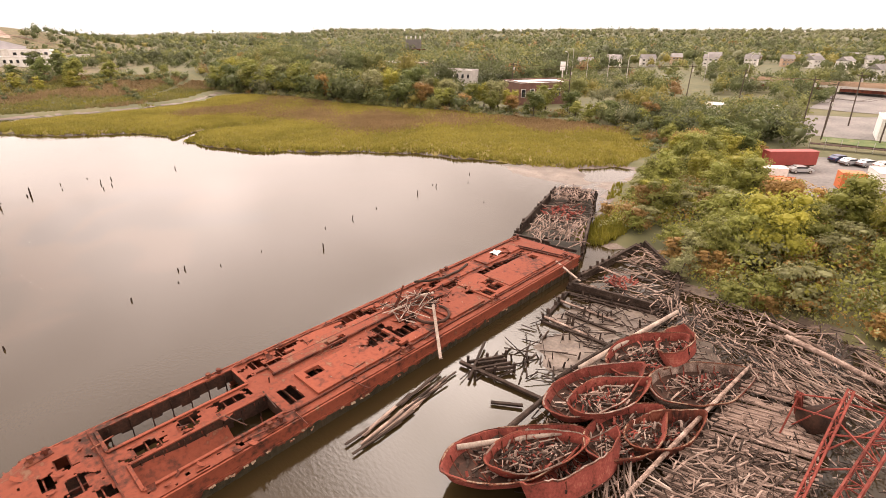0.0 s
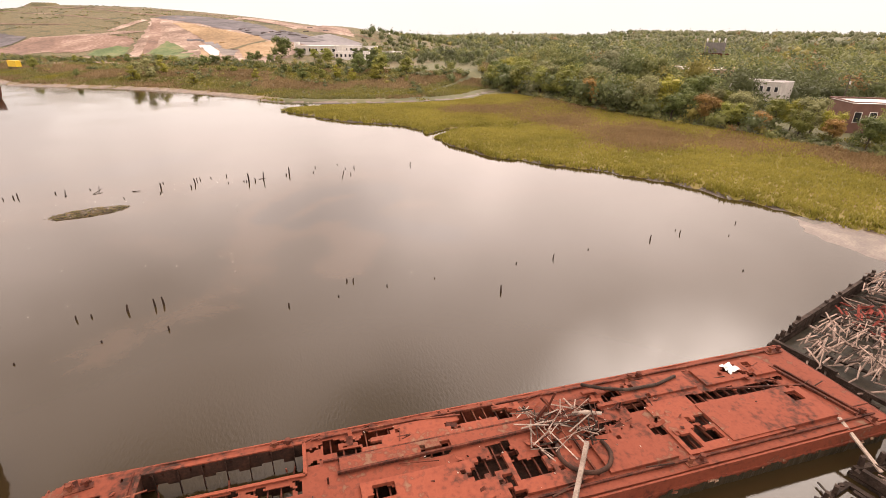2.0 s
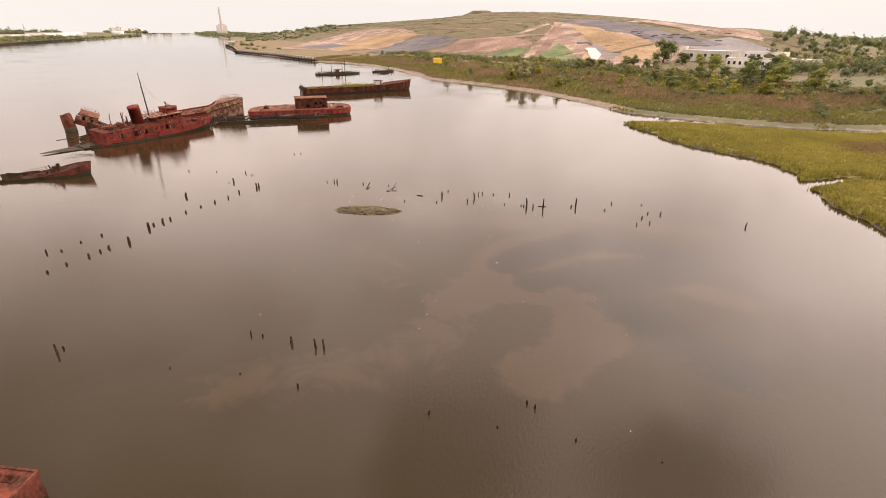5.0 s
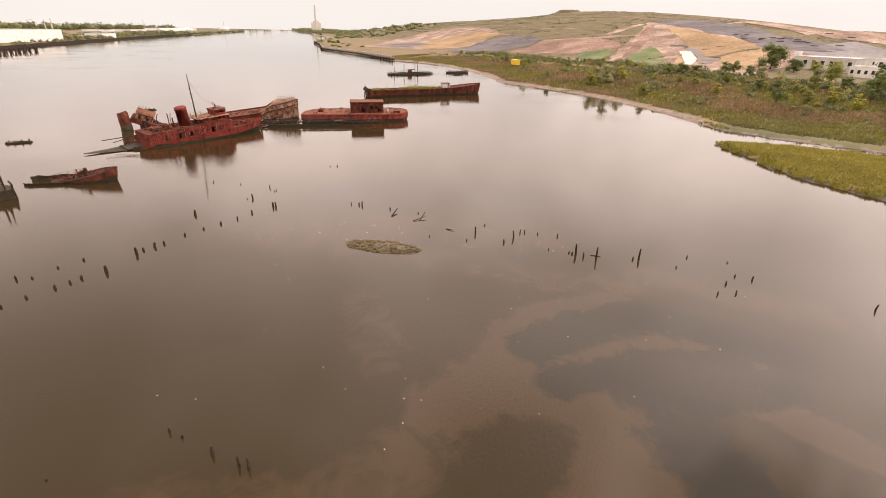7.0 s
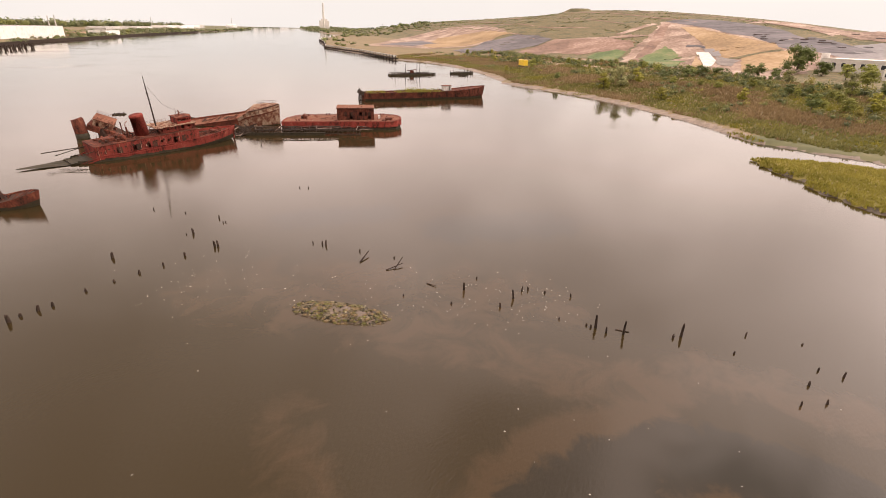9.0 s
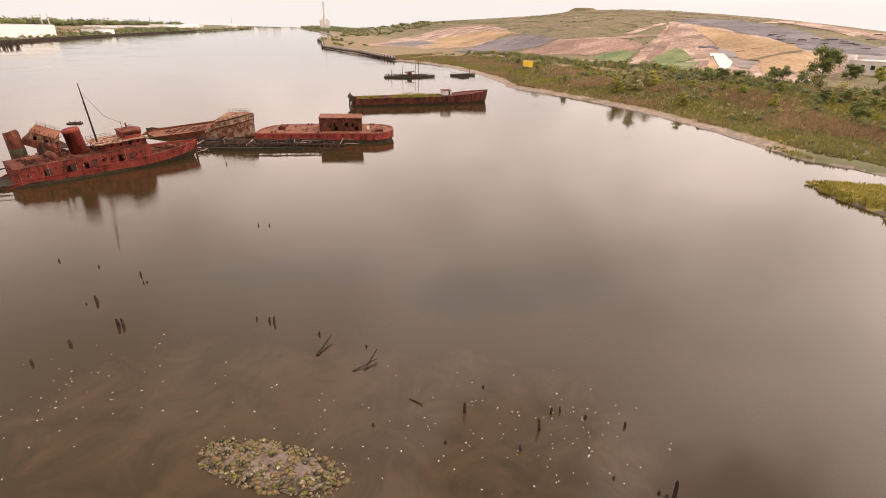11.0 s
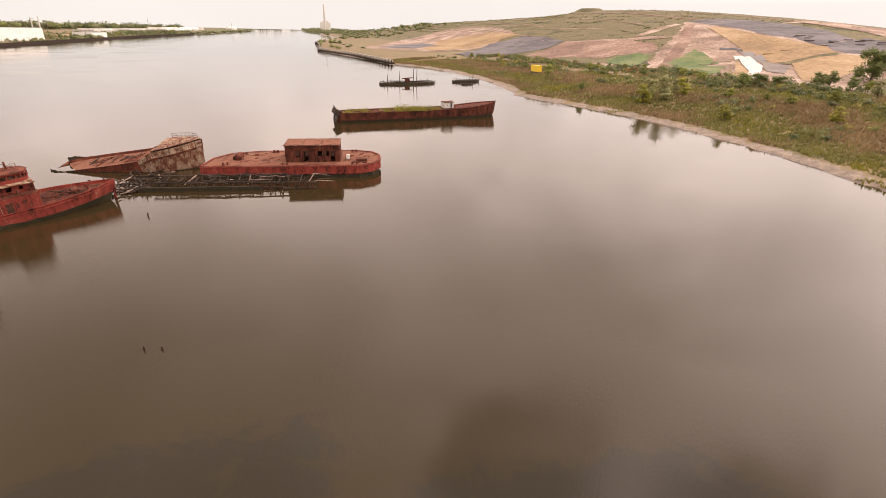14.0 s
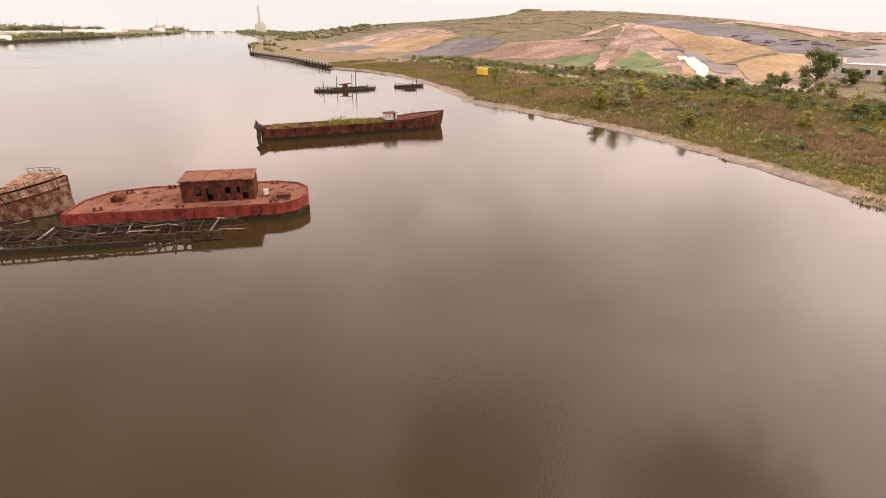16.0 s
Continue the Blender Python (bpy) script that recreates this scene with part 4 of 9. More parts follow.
# a tongue of bright grass at the foot of the thicket
tongue = spread(2600, (-33, -22, 62, 76), lambda x, y: ((x + 28.2) / 3.4) ** 2 + ((y - 68) / 5.5) ** 2 < 1, rnd)
v, f = tufts(tongue, 1.0, 0.2, 4, rnd)
tagged(new("bank_grass", raw_mesh("bank_grass", v, f, SEDGE)), "bright yellow-green grass tongue by the thicket", "grass", kind="stuff")


# woods out to the ridge
def far_woods():
    r9 = np.random.default_rng(9)
    n = 14000
    ang = r9.uniform(math.radians(72), math.radians(205), n)
    r = 118 * np.exp(r9.uniform(0, 1, n) ** 0.85 * math.log(3800 / 118))
    x, y = -30 + r * np.cos(ang), 20 + r * np.sin(ang)
    hu = (x - HILL_O[0]) * HILL_E[0] + (y - HILL_O[1]) * HILL_E[1]
    hv = (x - HILL_O[0]) * HILL_N[0] + (y - HILL_O[1]) * HILL_N[1]
    ok = (signed_shore(x, y) > 6) & ~inside(x, y, MARSH_EDGE) & ~((hu > 40) & (hv < 560) & ((hu > 0.565 * hv - 40) | (hv < 170))) & ~((hu > -60) & (hv < 130)) & ~inside(x, y, np.array(CLEARING, float)) & ~((hu > 600)) & ~inside(x, y, SPIT) & ~((x < -225) & (y < 112) & (r < 330))
    ok &= ~inside(x, y, np.array(((-140, 150), (-98, 200), (-68, 180), (-92, 138)), float)) & ~((np.hypot(x + 90, y - 360) < 75) & (r9.uniform(0, 1, n) < 0.6)) & ~((x > -150) & (r < 460) & (waves(x, y, 24, 7.0) > 0.35))
    x, y, r = x[ok], y[ok], r[ok]
    tall = r9.uniform(0.7, 1.35, len(x)) * (0.8 + 0.25 * waves(x, y, 60, 2.0)) * np.where((x > -150) & (r < 460), 0.62, 1.0) * np.where((x < -250) & (y < -0.45 * x + 60), 0.62 + 0.38 * smooth(r, 600, 1300), 1.0)
    grove = waves(x, y, 45, 5.0) + r9.normal(0, 0.5, len(x))
    # grey-green grows likelier with distance: haze put into the leaf colour
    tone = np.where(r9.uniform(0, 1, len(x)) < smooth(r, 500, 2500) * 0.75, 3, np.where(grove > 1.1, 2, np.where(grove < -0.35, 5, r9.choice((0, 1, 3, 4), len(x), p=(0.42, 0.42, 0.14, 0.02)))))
    meshes = []
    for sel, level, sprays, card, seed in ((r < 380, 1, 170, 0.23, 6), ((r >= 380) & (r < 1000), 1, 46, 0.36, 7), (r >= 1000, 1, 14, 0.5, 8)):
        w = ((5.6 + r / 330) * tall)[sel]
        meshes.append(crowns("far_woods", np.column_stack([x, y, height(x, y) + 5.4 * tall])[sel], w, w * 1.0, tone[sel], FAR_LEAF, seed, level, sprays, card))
    return meshes


CLEARING = ((-17, 103), (34, 103), (44, 250), (12, 330), (-28, 330), (-29, 205), (-24, 164), (-16, 150))
for me in far_woods():
    tagged(new("far_woods", me), "green autumn woods reaching to a low ridge", "woods", kind="stuff")

# ---- the long red deck barge ----
BX0, BX1, BY0, BY1, DECK = -33.9, -24.4, -1.6, 54.6, 1.9


def jag(x, y, k=1.0):
    return k * (noise.noise((x * 1.1, y * 1.1, 3.0)) + 0.6 * noise.noise((x * 2.9, y * 2.9, 7.0)))


def barge_outline(x, y):
    """The near end is cut back at its outer corner."""
    return not (y < BY0 + 2.2 and x - BX0 < (BY0 + 2.2 - y) * 0.7)


# openings in the deck: centre, half sizes, raggedness
HOLDS = ((-31.95, 9.45, 1.35, 4.85, 0.0), (-27.0, 9.9, 1.4, 4.75, 0.0))
HOLES = ((-31.8, 2.3, 0.55, 0.45, 0.2), (-30.6, 1.3, 0.7, 0.35, 0.5), (-29.2, 2.6, 0.9, 0.5, 0.7), (-28.2, 0.6, 0.8, 0.6, 0.7), (-27.2, 3.6, 0.6, 0.5, 0.6), (-27.1, 16.0, 1.0, 0.62, 0.15),
         (-28.0, 18.8, 0.55, 0.75, 0.6), (-32.5, 16.0, 0.6, 0.5, 0.3), (-31.6, 17.1, 0.5, 0.8, 0.35), (-32.8, 19.2, 0.35, 1.0, 0.5), (-32.9, 26.2, 0.65, 1.6, 0.55), (-32.1, 28.0, 0.4, 0.6, 0.2),
         (-28.1, 25.3, 0.7, 1.3, 0.7), (-27.3, 27.9, 0.8, 1.1, 0.35), (-28.4, 29.6, 0.5, 0.9, 0.5), (-29.4, 26.6, 0.5, 0.7, 0.6), (-25.6, 26.4, 0.3, 0.5, 0.4), (-30.3, 22.4, 0.4, 0.9, 0.6),
         (-27.9, 37.6, 0.45, 0.6, 0.4), (-26.4, 39.0, 0.75, 0.55, 0.1), (-26.6, 40.7, 0.6, 0.75, 0.1), (-28.0, 41.4, 0.5, 0.5, 0.3), (-29.9, 44.0, 0.55, 2.1, 0.25), (-29.7, 48.3, 0.5, 1.9, 0.2),
         (-32.0, 47.8, 0.5, 0.7, 0.5), (-28.0, 49.8, 0.5, 0.5, 0.3), (-30.5, 37.8, 0.5, 0.9, 0.2), (-32.0, 36.4, 0.45, 0.9, 0.3), (-31.2, 34.4, 0.5, 0.8, 0.5), (-29.0, 33.2, 0.5, 0.9, 0.6),
         (-30.0, 9.6, 0.45, 0.8, 0.7), (-29.4, 6.4, 0.5, 0.7, 0.7), (-29.7, 12.6, 0.4, 0.9, 0.7))


WORN = ((-29.4, 9.5, 1.0, 4.6, 0.0), (-29.5, 1.2, 4.0, 2.6, 0.22), (-32.4, 17.6, 1.2, 3.2, 0.12), (-27.6, 27.2, 2.0, 3.6, 0.16), (-32.6, 27.0, 1.0, 3.4, 0.1), (-29.8, 33.6, 1.9, 2.6, 0.2), (-31.6, 36.4, 1.4, 3.0, 0.2),
        (-25.2, 9.8, 0.6, 5.0, 0.25), (-27.6, 39.8, 1.6, 2.2, 0.22), (-29.8, 46.6, 0.8, 4.6, 0.1), (-31.8, 48.2, 1.2, 1.8, 0.15))


def open_at(x, y):
    for cx, cy, hx, hy, r in HOLDS:
        if abs(x - cx) < hx and abs(y - cy) < hy:
            return True
    for cx, cy, hx, hy, r in HOLES:
        j = jag(x + cx, y, r * 0.8)
        if max(abs(x - cx) / hx, abs(y - cy) / hy) + j < 1:
            return True
    # rusted-through stretches
    for cx, cy, hx, hy, worn in WORN:
        edge = max(abs(x - cx) / hx, abs(y - cy) / hy)
        if edge < 1 and noise.noise((x * 1.3, y * 0.9, 11.0)) + 0.7 * noise.noise((x * 3.3, y * 2.6, 5.0)) > worn + 0.35 * edge:
            return True
    return False


def deck_plate():
    """Deck plating on a fine grid, with the openings left out, and an underside."""
    step = 0.14
    nx, ny = int((BX1 - BX0) / step), int((BY1 - BY0) / step)
    s, seen = Shape(), {}

    def corner(i, j, k):
        if (i, j, k) not in seen:
            x, y = BX0 + i * step, BY0 + j * step
            sag = 0.05 * noise.noise((x * 0.35, y * 0.35, 0)) + 0.03 * noise.noise((x * 1.1, y * 1.1, 4))
            seen[i, j, k] = len(s.v)
            s.v.append((x, y, DECK + sag - 0.06 * k))
        return seen[i, j, k]

    solid = {(i, j) for i in range(nx) for j in range(ny)
             if barge_outline(BX0 + (i + 0.5) * step, BY0 + (j + 0.5) * step) and not open_at(BX0 + (i + 0.5) * step, BY0 + (j + 0.5) * step)}
    for i, j in solid:
        s.f.append(tuple(corner(i + a, j + b, 0) for a, b in ((0, 0), (1, 0), (1, 1), (0, 1))))
        for (a, b), (p, q) in (((-1, 0), ((0, 1), (0, 0))), ((1, 0), ((1, 0), (1, 1))), ((0, -1), ((0, 0), (1, 0))), ((0, 1), ((1, 1), (0, 1)))):
            if (i + a, j + b) not in solid:
                s.f.append((corner(i + p[0], j + p[1], 1), corner(i + q[0], j + q[1], 1), corner(i + q[0], j + q[1], 0), corner(i + p[0], j + p[1], 0)))
    s.m = [0] * len(s.f)
    return s


barge = thing("deck_barge", None, "long rusty red steel deck barge with holed plating", "barge")
part("deck", deck_plate(), RUST, barge, "holed and buckled red deck plating")


def rotted(x, y):
    """Beside the outer hold the plating has rusted away down to the water."""
    return x < -30 and 5.0 < y < 14.2


def side_wall(x, sign):
    """Plated side with a ragged, rotted foot."""
    s = Shape()
    ys = np.arange(BY0 + (2.0 if sign < 0 else 0), BY1 + 0.01, 0.5)
    rows = [[(x + sign * 0.03 * noise.noise((y * 0.7, z, 1)), y, max(z, 0.95 + 0.12 * k) if rotted(x, y) else z) for y in ys] for k, z in enumerate((-0.6, 0.25, 0.9, 1.5, DECK + 0.02))]
    for row in rows[:2]:
        for k, p in enumerate(row):
            row[k] = (p[0], p[1], p[2] + 0.22 * noise.noise((p[1] * 1.3, x, 2)))
    s.sheet(rows)
    s.f = [f if sign < 0 else f[::-1] for f in s.f]
    inner = len(s.v)
    s.v += [(px - sign * 0.08, py, pz) for px, py, pz in s.v]
    s.f += [tuple(i + inner for i in f[::-1]) for f in s.f]
    s.m = [0] * len(s.f)
    # rubbing strake and the top edge
    s.beam((x + sign * 0.07, BY0 + 2.2, DECK - 0.12), (x + sign * 0.07, BY1, DECK - 0.12), 0.14, 0.22)
    s.beam((x + sign * 0.05, BY0 + 2.2 if sign > 0 else 14.4, 0.75), (x + sign * 0.05, BY1, 0.75), 0.1, 0.14)
    return s


for x, sign in ((BX0, -1), (BX1, 1)):
    part("side_plate", side_wall(x, sign), RUST, barge)
    foot = Shape()
    rows = [[(x + sign * (0.10 + 0.10 * noise.noise((y * 2.3, z * 2, 9))), y, z if z < 0 else -0.5 if rotted(x, y) else 0.62 + 0.32 * noise.noise((y * 0.9, x, 6)) + 0.3 * noise.noise((y * 3.1, x, 8)))
             for y in np.arange(BY0 + 2.3, BY1, 0.16)] for z in (-0.6, 0.4)]
    foot.sheet(rows)
    part("rotted_foot", foot, SLIME, barge, "dark weed-grown rotted lower edge")
for k in range(30):
    y, z = pick(0.5, 54), pick(0.5, 0.85)
    flake = Shape().sheet([[(BX1 + 0.06 + 0.05 * i + pick(0, 0.05), y + 0.11 * j, z - 0.07 * i + pick(-0.05, 0.05)) for i in range(3)] for j in range(int(pick(2, 6)))])
    part("peeling_flake", flake, RUST_PALE, barge)
ends = Shape()
ends.beam(((BX0 + BX1) / 2, BY1, DECK - 0.9), ((BX0 + BX1) / 2, BY1, DECK), BX1 - BX0, 0.12)
ends.add([(BX0, BY1 + 0.02, DECK), (BX1, BY1 + 0.02, DECK), (BX1, BY1 - 0.3, -0.6), (BX0, BY1 - 0.3, -0.6)], [(0, 1, 2, 3)])
part("end_plate", ends, RUST_DARK, barge)
near = Shape()
for p, q in (((BX0, BY0 + 2.2), (BX0 + 1.54, BY0)), ((BX0 + 1.54, BY0), (BX1, BY0))):
    near.add([(*p, DECK - 0.01), (*q, DECK - 0.01), (*q, -0.6), (*p, -0.6), (p[0], p[1] + 0.1, DECK - 0.01), (q[0], q[1] + 0.1, DECK - 0.01), (q[0], q[1] + 0.1, -0.6), (p[0], p[1] + 0.1, -0.6)],
             [(0, 1, 2, 3), (7, 6, 5, 4), (0, 4, 5, 1)])
part("end_plate", near, RUST, barge)

# hold walls, ribs and inner floors under the openings
for cx, cy, hx, hy, r in HOLDS:
    w = Shape()
    for x0, y0, x1, y1 in ((cx - hx, cy - hy, cx - hx, cy + hy), (cx + hx, cy + hy, cx + hx, cy - hy), (cx - hx, cy + hy, cx + hx, cy + hy), (cx + hx, cy - hy, cx - hx, cy - hy)):
        n = 14
        for k in range(n):
            a, b = k / n, (k + 1) / n
            lo = (0.85 if cx < -30 else 0.8) + 0.5 * noise.noise((x0 + a * 9, y0 + a * 9, 5))
            pa, pb = (x0 + (x1 - x0) * a, y0 + (y1 - y0) * a), (x0 + (x1 - x0) * b, y0 + (y1 - y0) * b)
            w.add([(*pa, lo), (*pb, lo), (*pb, DECK - 0.03), (*pa, DECK - 0.03)], [(0, 1, 2, 3)])
    # walls and ribs are near-black: the hold's shade is in their colour
    part("hold_wall", w, HULL_BLACK, barge, "corroded hold wall with the hold's shade in its colour")
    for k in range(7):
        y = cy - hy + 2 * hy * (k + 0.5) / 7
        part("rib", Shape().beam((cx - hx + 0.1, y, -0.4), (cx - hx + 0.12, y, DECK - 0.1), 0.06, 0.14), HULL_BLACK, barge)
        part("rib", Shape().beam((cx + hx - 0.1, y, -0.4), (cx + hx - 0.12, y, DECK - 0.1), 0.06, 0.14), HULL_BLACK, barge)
        if k % 3 == 0:
            part("broken_rib", Shape().beam((cx - hx, y, 0.25), (cx - hx + pick(0.6, 1.6), y + pick(-0.4, 0.4), 0.2), 0.1, 0.14), RUST_DARK, barge)
    rim = Shape()
    for p, q in (((cx - hx, cy - hy), (cx - hx, cy + hy)), ((cx + hx, cy - hy), (cx + hx, cy + hy)), ((cx - hx, cy - hy), (cx + hx, cy - hy)), ((cx - hx, cy + hy), (cx + hx, cy + hy))):
        rim.beam((*p, DECK + 0.10), (*q, DECK + 0.10), 0.22, 0.1)
    part("coaming", rim, RUST, barge)
slab = Shape()
slab.sheet([[(-28.32 + 0.37 * i, 5.25 + 0.62 * j, 1.62 - 1.5 * (i / 7) ** 0.8 - 0.05 * j + 0.07 * math.sin(j * 0.9)) for i in range(8)] for j in range(11)])
part("fallen_plate", Shape().box((-26.7, 12.3, 0.25), (1.6, 2.4, 0.1), (-6, 8, -8)), RUST_DARK, barge, "fallen inner floor plate")
part("fallen_plate", slab, RUST, barge, "fallen inner floor plate")

# beams under the deck, seen through the holes
def deck_beam(p, q, w, h):
    part("deck_beam", Shape().beam(p, q, w, h), RUST_DARK, barge)


for y in np.arange(BY0 + 1.2, BY1, 0.78):
    spans = ((BX0 + 0.1, -33.3), (-30.6, -28.3), (-25.7, BX1 - 0.1)) if 4.5 < y < 14.8 else ((BX0 + 0.1, BX1 - 0.1),)
    for a, b in spans:
        deck_beam((a, y, DECK - 0.28), (b, y, DECK - 0.28), 0.09, 0.2)
for x, a, b in ((-31.0, 14.6, BY1 - 0.3), (-29.2, BY0 + 0.4, BY1 - 0.3), (-26.0, BY0 + 0.4, 5.0), (-26.0, 14.8, BY1 - 0.3)):
    deck_beam((x, a, DECK - 0.45), (x, b, DECK - 0.45), 0.12, 0.3)
# added fill boxes: their near-black colour makes the inside of the hull dark
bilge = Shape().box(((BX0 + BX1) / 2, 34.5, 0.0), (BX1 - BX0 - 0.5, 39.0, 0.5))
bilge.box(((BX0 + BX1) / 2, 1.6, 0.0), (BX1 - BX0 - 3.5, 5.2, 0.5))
part("bilge", bilge, HULL_BLACK, barge, "fill box under the deck, coloured as dark as shade")


def raised(x0, y0, x1, y1, h=0.2, tilt=0.0):
    """A doubler plate standing a hand above the deck, with a rolled edge; it keeps clear of the holes."""
    s, step = Shape(), 0.34
    nx, ny = max(1, round((x1 - x0) / step)), max(1, round((y1 - y0) / step))
    dx, dy = (x1 - x0) / nx, (y1 - y0) / ny
    cells = {(i, j) for i in range(nx) for j in range(ny) if not open_at(x0 + (i + 0.5) * dx, y0 + (j + 0.5) * dy)}
    whole, cells = cells, set()
    while whole:
        edge, patch = [whole.pop()], set()
        while edge:
            i, j = edge.pop()
            patch.add((i, j))
            for q in ((i + 1, j), (i - 1, j), (i, j + 1), (i, j - 1)):
                if q in whole:
                    whole.discard(q)
                    edge.append(q)
        cells = max(cells, patch, key=len)
    for i, j in cells:
        a, b, c, d = x0 + i * dx, x0 + (i + 1) * dx, y0 + j * dy, y0 + (j + 1) * dy
        z = DECK + h
        s.add([(a, c, z), (b, c, z), (b, d, z), (a, d, z)], [(0, 1, 2, 3)])
        for (p, q), pts in (((-1, 0), ((a, d), (a, c))), ((1, 0), ((b, c), (b, d))), ((0, -1), ((a, c), (b, c))), ((0, 1), ((b, d), (a, d)))):
            if (i + p, j + q) not in cells:
                (ax, ay), (bx, by) = pts
                s.add([(ax, ay, DECK - 0.05), (bx, by, DECK - 0.05), (bx, by, z), (ax, ay, z)], [(0, 1, 2, 3)])
    return s


for box in ((-31.2, 16.4, -30.2, 33.5), (-33.2, 17.9, -31.4, 29.5), (-28.9, 17.4, -25.5, 31.2), (-32.9, 34.6, -31.0, 43.6), (-30.4, 38.2, -25.4, 46.9), (-28.8, 32.4, -25.5, 37.4), (-32.9, 44.4, -30.9, 51.2), (-29.2, 41.8, -25.6, 51.0)):
    part("raised_plate", raised(*box, pick(0.13, 0.26)), RUST, barge)
for p, q, w in (((-30.1, 16.2, 2.06), (-30.3, 33.8, 2.08), 0.16), ((-31.3, 15.4, 2.0), (-31.2, 33.0, 2.12), 0.12), ((-25.2, 15.2, 1.98), (-25.1, 53.8, 1.98), 0.14), ((-33.4, 14.8, 2.0), (-33.4, 52.6, 2.0), 0.12),
                ((-31.6, 51.2, 2.0), (-25.4, 52.4, 2.0), 0.18), ((-31.6, 51.7, 2.0), (-25.4, 52.9, 2.0), 0.14), ((-33.6, 4.2, 1.98), (-24.8, 4.2, 1.98), 0.1), ((-30.3, 44.8, 2.1), (-28.9, 51.6, 2.1), 0.12),
                ((-33.3, 22.0, 2.05), (-32.9, 25.0, 2.1), 0.1), ((-28.9, 31.6, 2.05), (-25.6, 31.6, 2.05), 0.12)):
    part("deck_stringer", Shape().beam(p, q, w, w * 1.2), RUST_DARK, barge)


def bitts():
    s = Shape().box((0, 0, 0.04), (0.5, 1.5, 0.08))
    for y in (-0.42, 0.42):
        s.tube([(0, y, 0.05), (0, y, 0.42), (0, y, 0.44), (0, y, 0.55)], [0.13, 0.13, 0.19, 0.19], 10)
        s.beam((0, y - 0.28, 0.33), (0, y + 0.28, 0.33), 0.1, 0.1)
    return s.mesh("bitts", RUST_DARK)


BITTS = bitts()
for x, y, a in ((-33.2, 1.4, 10), (-33.4, 12.9, 0), (-33.3, 39.5, 0), (-24.9, 38.2, 0), (-24.9, 13.5, 0), (-24.9, 52.9, 90), (-33.2, 53.4, 0), (-24.9, 26.0, 0)):
    part("mooring_bitt", BITTS, None, barge, "", False, pose(x, y, DECK, 0, 0, a))
for x, y, h in ((-29.6, 15.6, 0.5), (-30.6, 36.4, 0.6), (-28.6, 35.2, 0.35), (-26.2, 3.0, 0.4), (-31.2, 13.2, 0.3), (-28.3, 46.4, 0.3), (-25.0, 20.6, 0.25)):
    part("pipe_stub", Shape().tube([(x, y, DECK), (x + 0.04, y, DECK + h)], 0.06, 6), RUST_DARK, barge)


# tangle of timber, pipe and a thrown tree amidships
for k in range(74):
    x, y, a, ln = -29.6 + pick(-2.2, 1.9), 30.9 + pick(-1.9, 3.0), pick(0, math.pi), pick(0.6, 3.0)
    z = DECK + 0.22 + pick(0, 0.35)
    s = Shape().beam((x - math.cos(a) * ln / 2, y - math.sin(a) * ln / 2, z), (x + math.cos(a) * ln / 2, y + math.sin(a) * ln / 2, z + pick(-0.15, 0.35)), pick(0.04, 0.11), pick(0.03, 0.07), pick(0, 1))
    single("driftwood_plank", s, (WOOD, WOOD_DARK, WOOD, RUST_DARK, WOOD_PALE)[k % 5], "grey driftwood plank on the barge deck", "plank", "debris on the barge")
log = Shape().tube([(-30.7, 32.6, 2.25), (-30.4, 33.5, 2.4), (-30.0, 34.5, 2.42)], [0.13, 0.17, 0.12], 9)
single("driftwood_log", log, WOOD_PALE, "bleached broken log lying on the red deck", "log", "debris on the barge", smooth_shade=True)
single("bleached_post", Shape().beam((-27.1, 31.5, 3.3), (-22.4, 27.6, 1.5), 0.27, 0.24, 0.2), WOOD_PALE, "long bleached square timber leaning over the barge side", "timber")
for p, q in (((-31.6, 31.0, 2.0), (-31.2, 31.4, 4.0)), ((-30.9, 29.8, 2.0), (-30.7, 30.5, 3.4)), ((-30.9, 31.8, 2.0), (-31.8, 30.6, 3.3))):
    single("broken_davit", Shape().beam(p, q, 0.22, 0.16).box(p, (0.5, 0.5, 0.12)), RUST_DARK, "broken rusty davit standing on the barge", "davit")
hose = Shape()
arc = [(-27.4 + 1.7 * math.cos(a), 31.6 + 1.7 * math.sin(a), DECK + 0.28) for a in np.linspace(-2.2, 1.9, 14)]
hose.tube(arc, 0.15, 7)
single("rubber_hose", hose, HULL_BLACK, "curled dark hose on the red deck", "hose", smooth_shade=True)
pipe = [(-33.0, 34.6, 2.6), (-32.4, 36.2, 2.35), (-31.9, 38.0, 2.25), (-31.9, 40.6, 2.2), (-32.4, 42.6, 2.2)]
single("fallen_pipe", Shape().tube(pipe, 0.13, 7), WOOD_DARK, "dark fallen pipe lying along the deck", "pipe", smooth_shade=True)
single("leaning_plank", Shape().beam((-25.4, 50.8, 2.05), (-21.6, 50.0, 1.0), 0.26, 0.12), WOOD_PALE, "pale plank bridging the barge and the pier wreck", "plank")
cloth = Shape()
rows = [[(-32.6 + 0.2 * i + pick(-0.12, 0.12), 47.0 + 0.24 * j + pick(-0.14, 0.14), DECK + 0.12 + pick(0, 0.4)) for i in range(6)] for j in range(6)]
cloth.sheet(rows)
single("white_rag", cloth, WHITE, "crumpled white sheet on the barge deck", "rag")
chips = Shape()
for k in range(34):
    chips.box((pick(BX0 + 0.6, BX1 - 0.6), pick(16, 53), DECK + 0.24), (pick(0.04, 0.13), pick(0.03, 0.08), 0.03), (0, 0, pick(0, 180)))
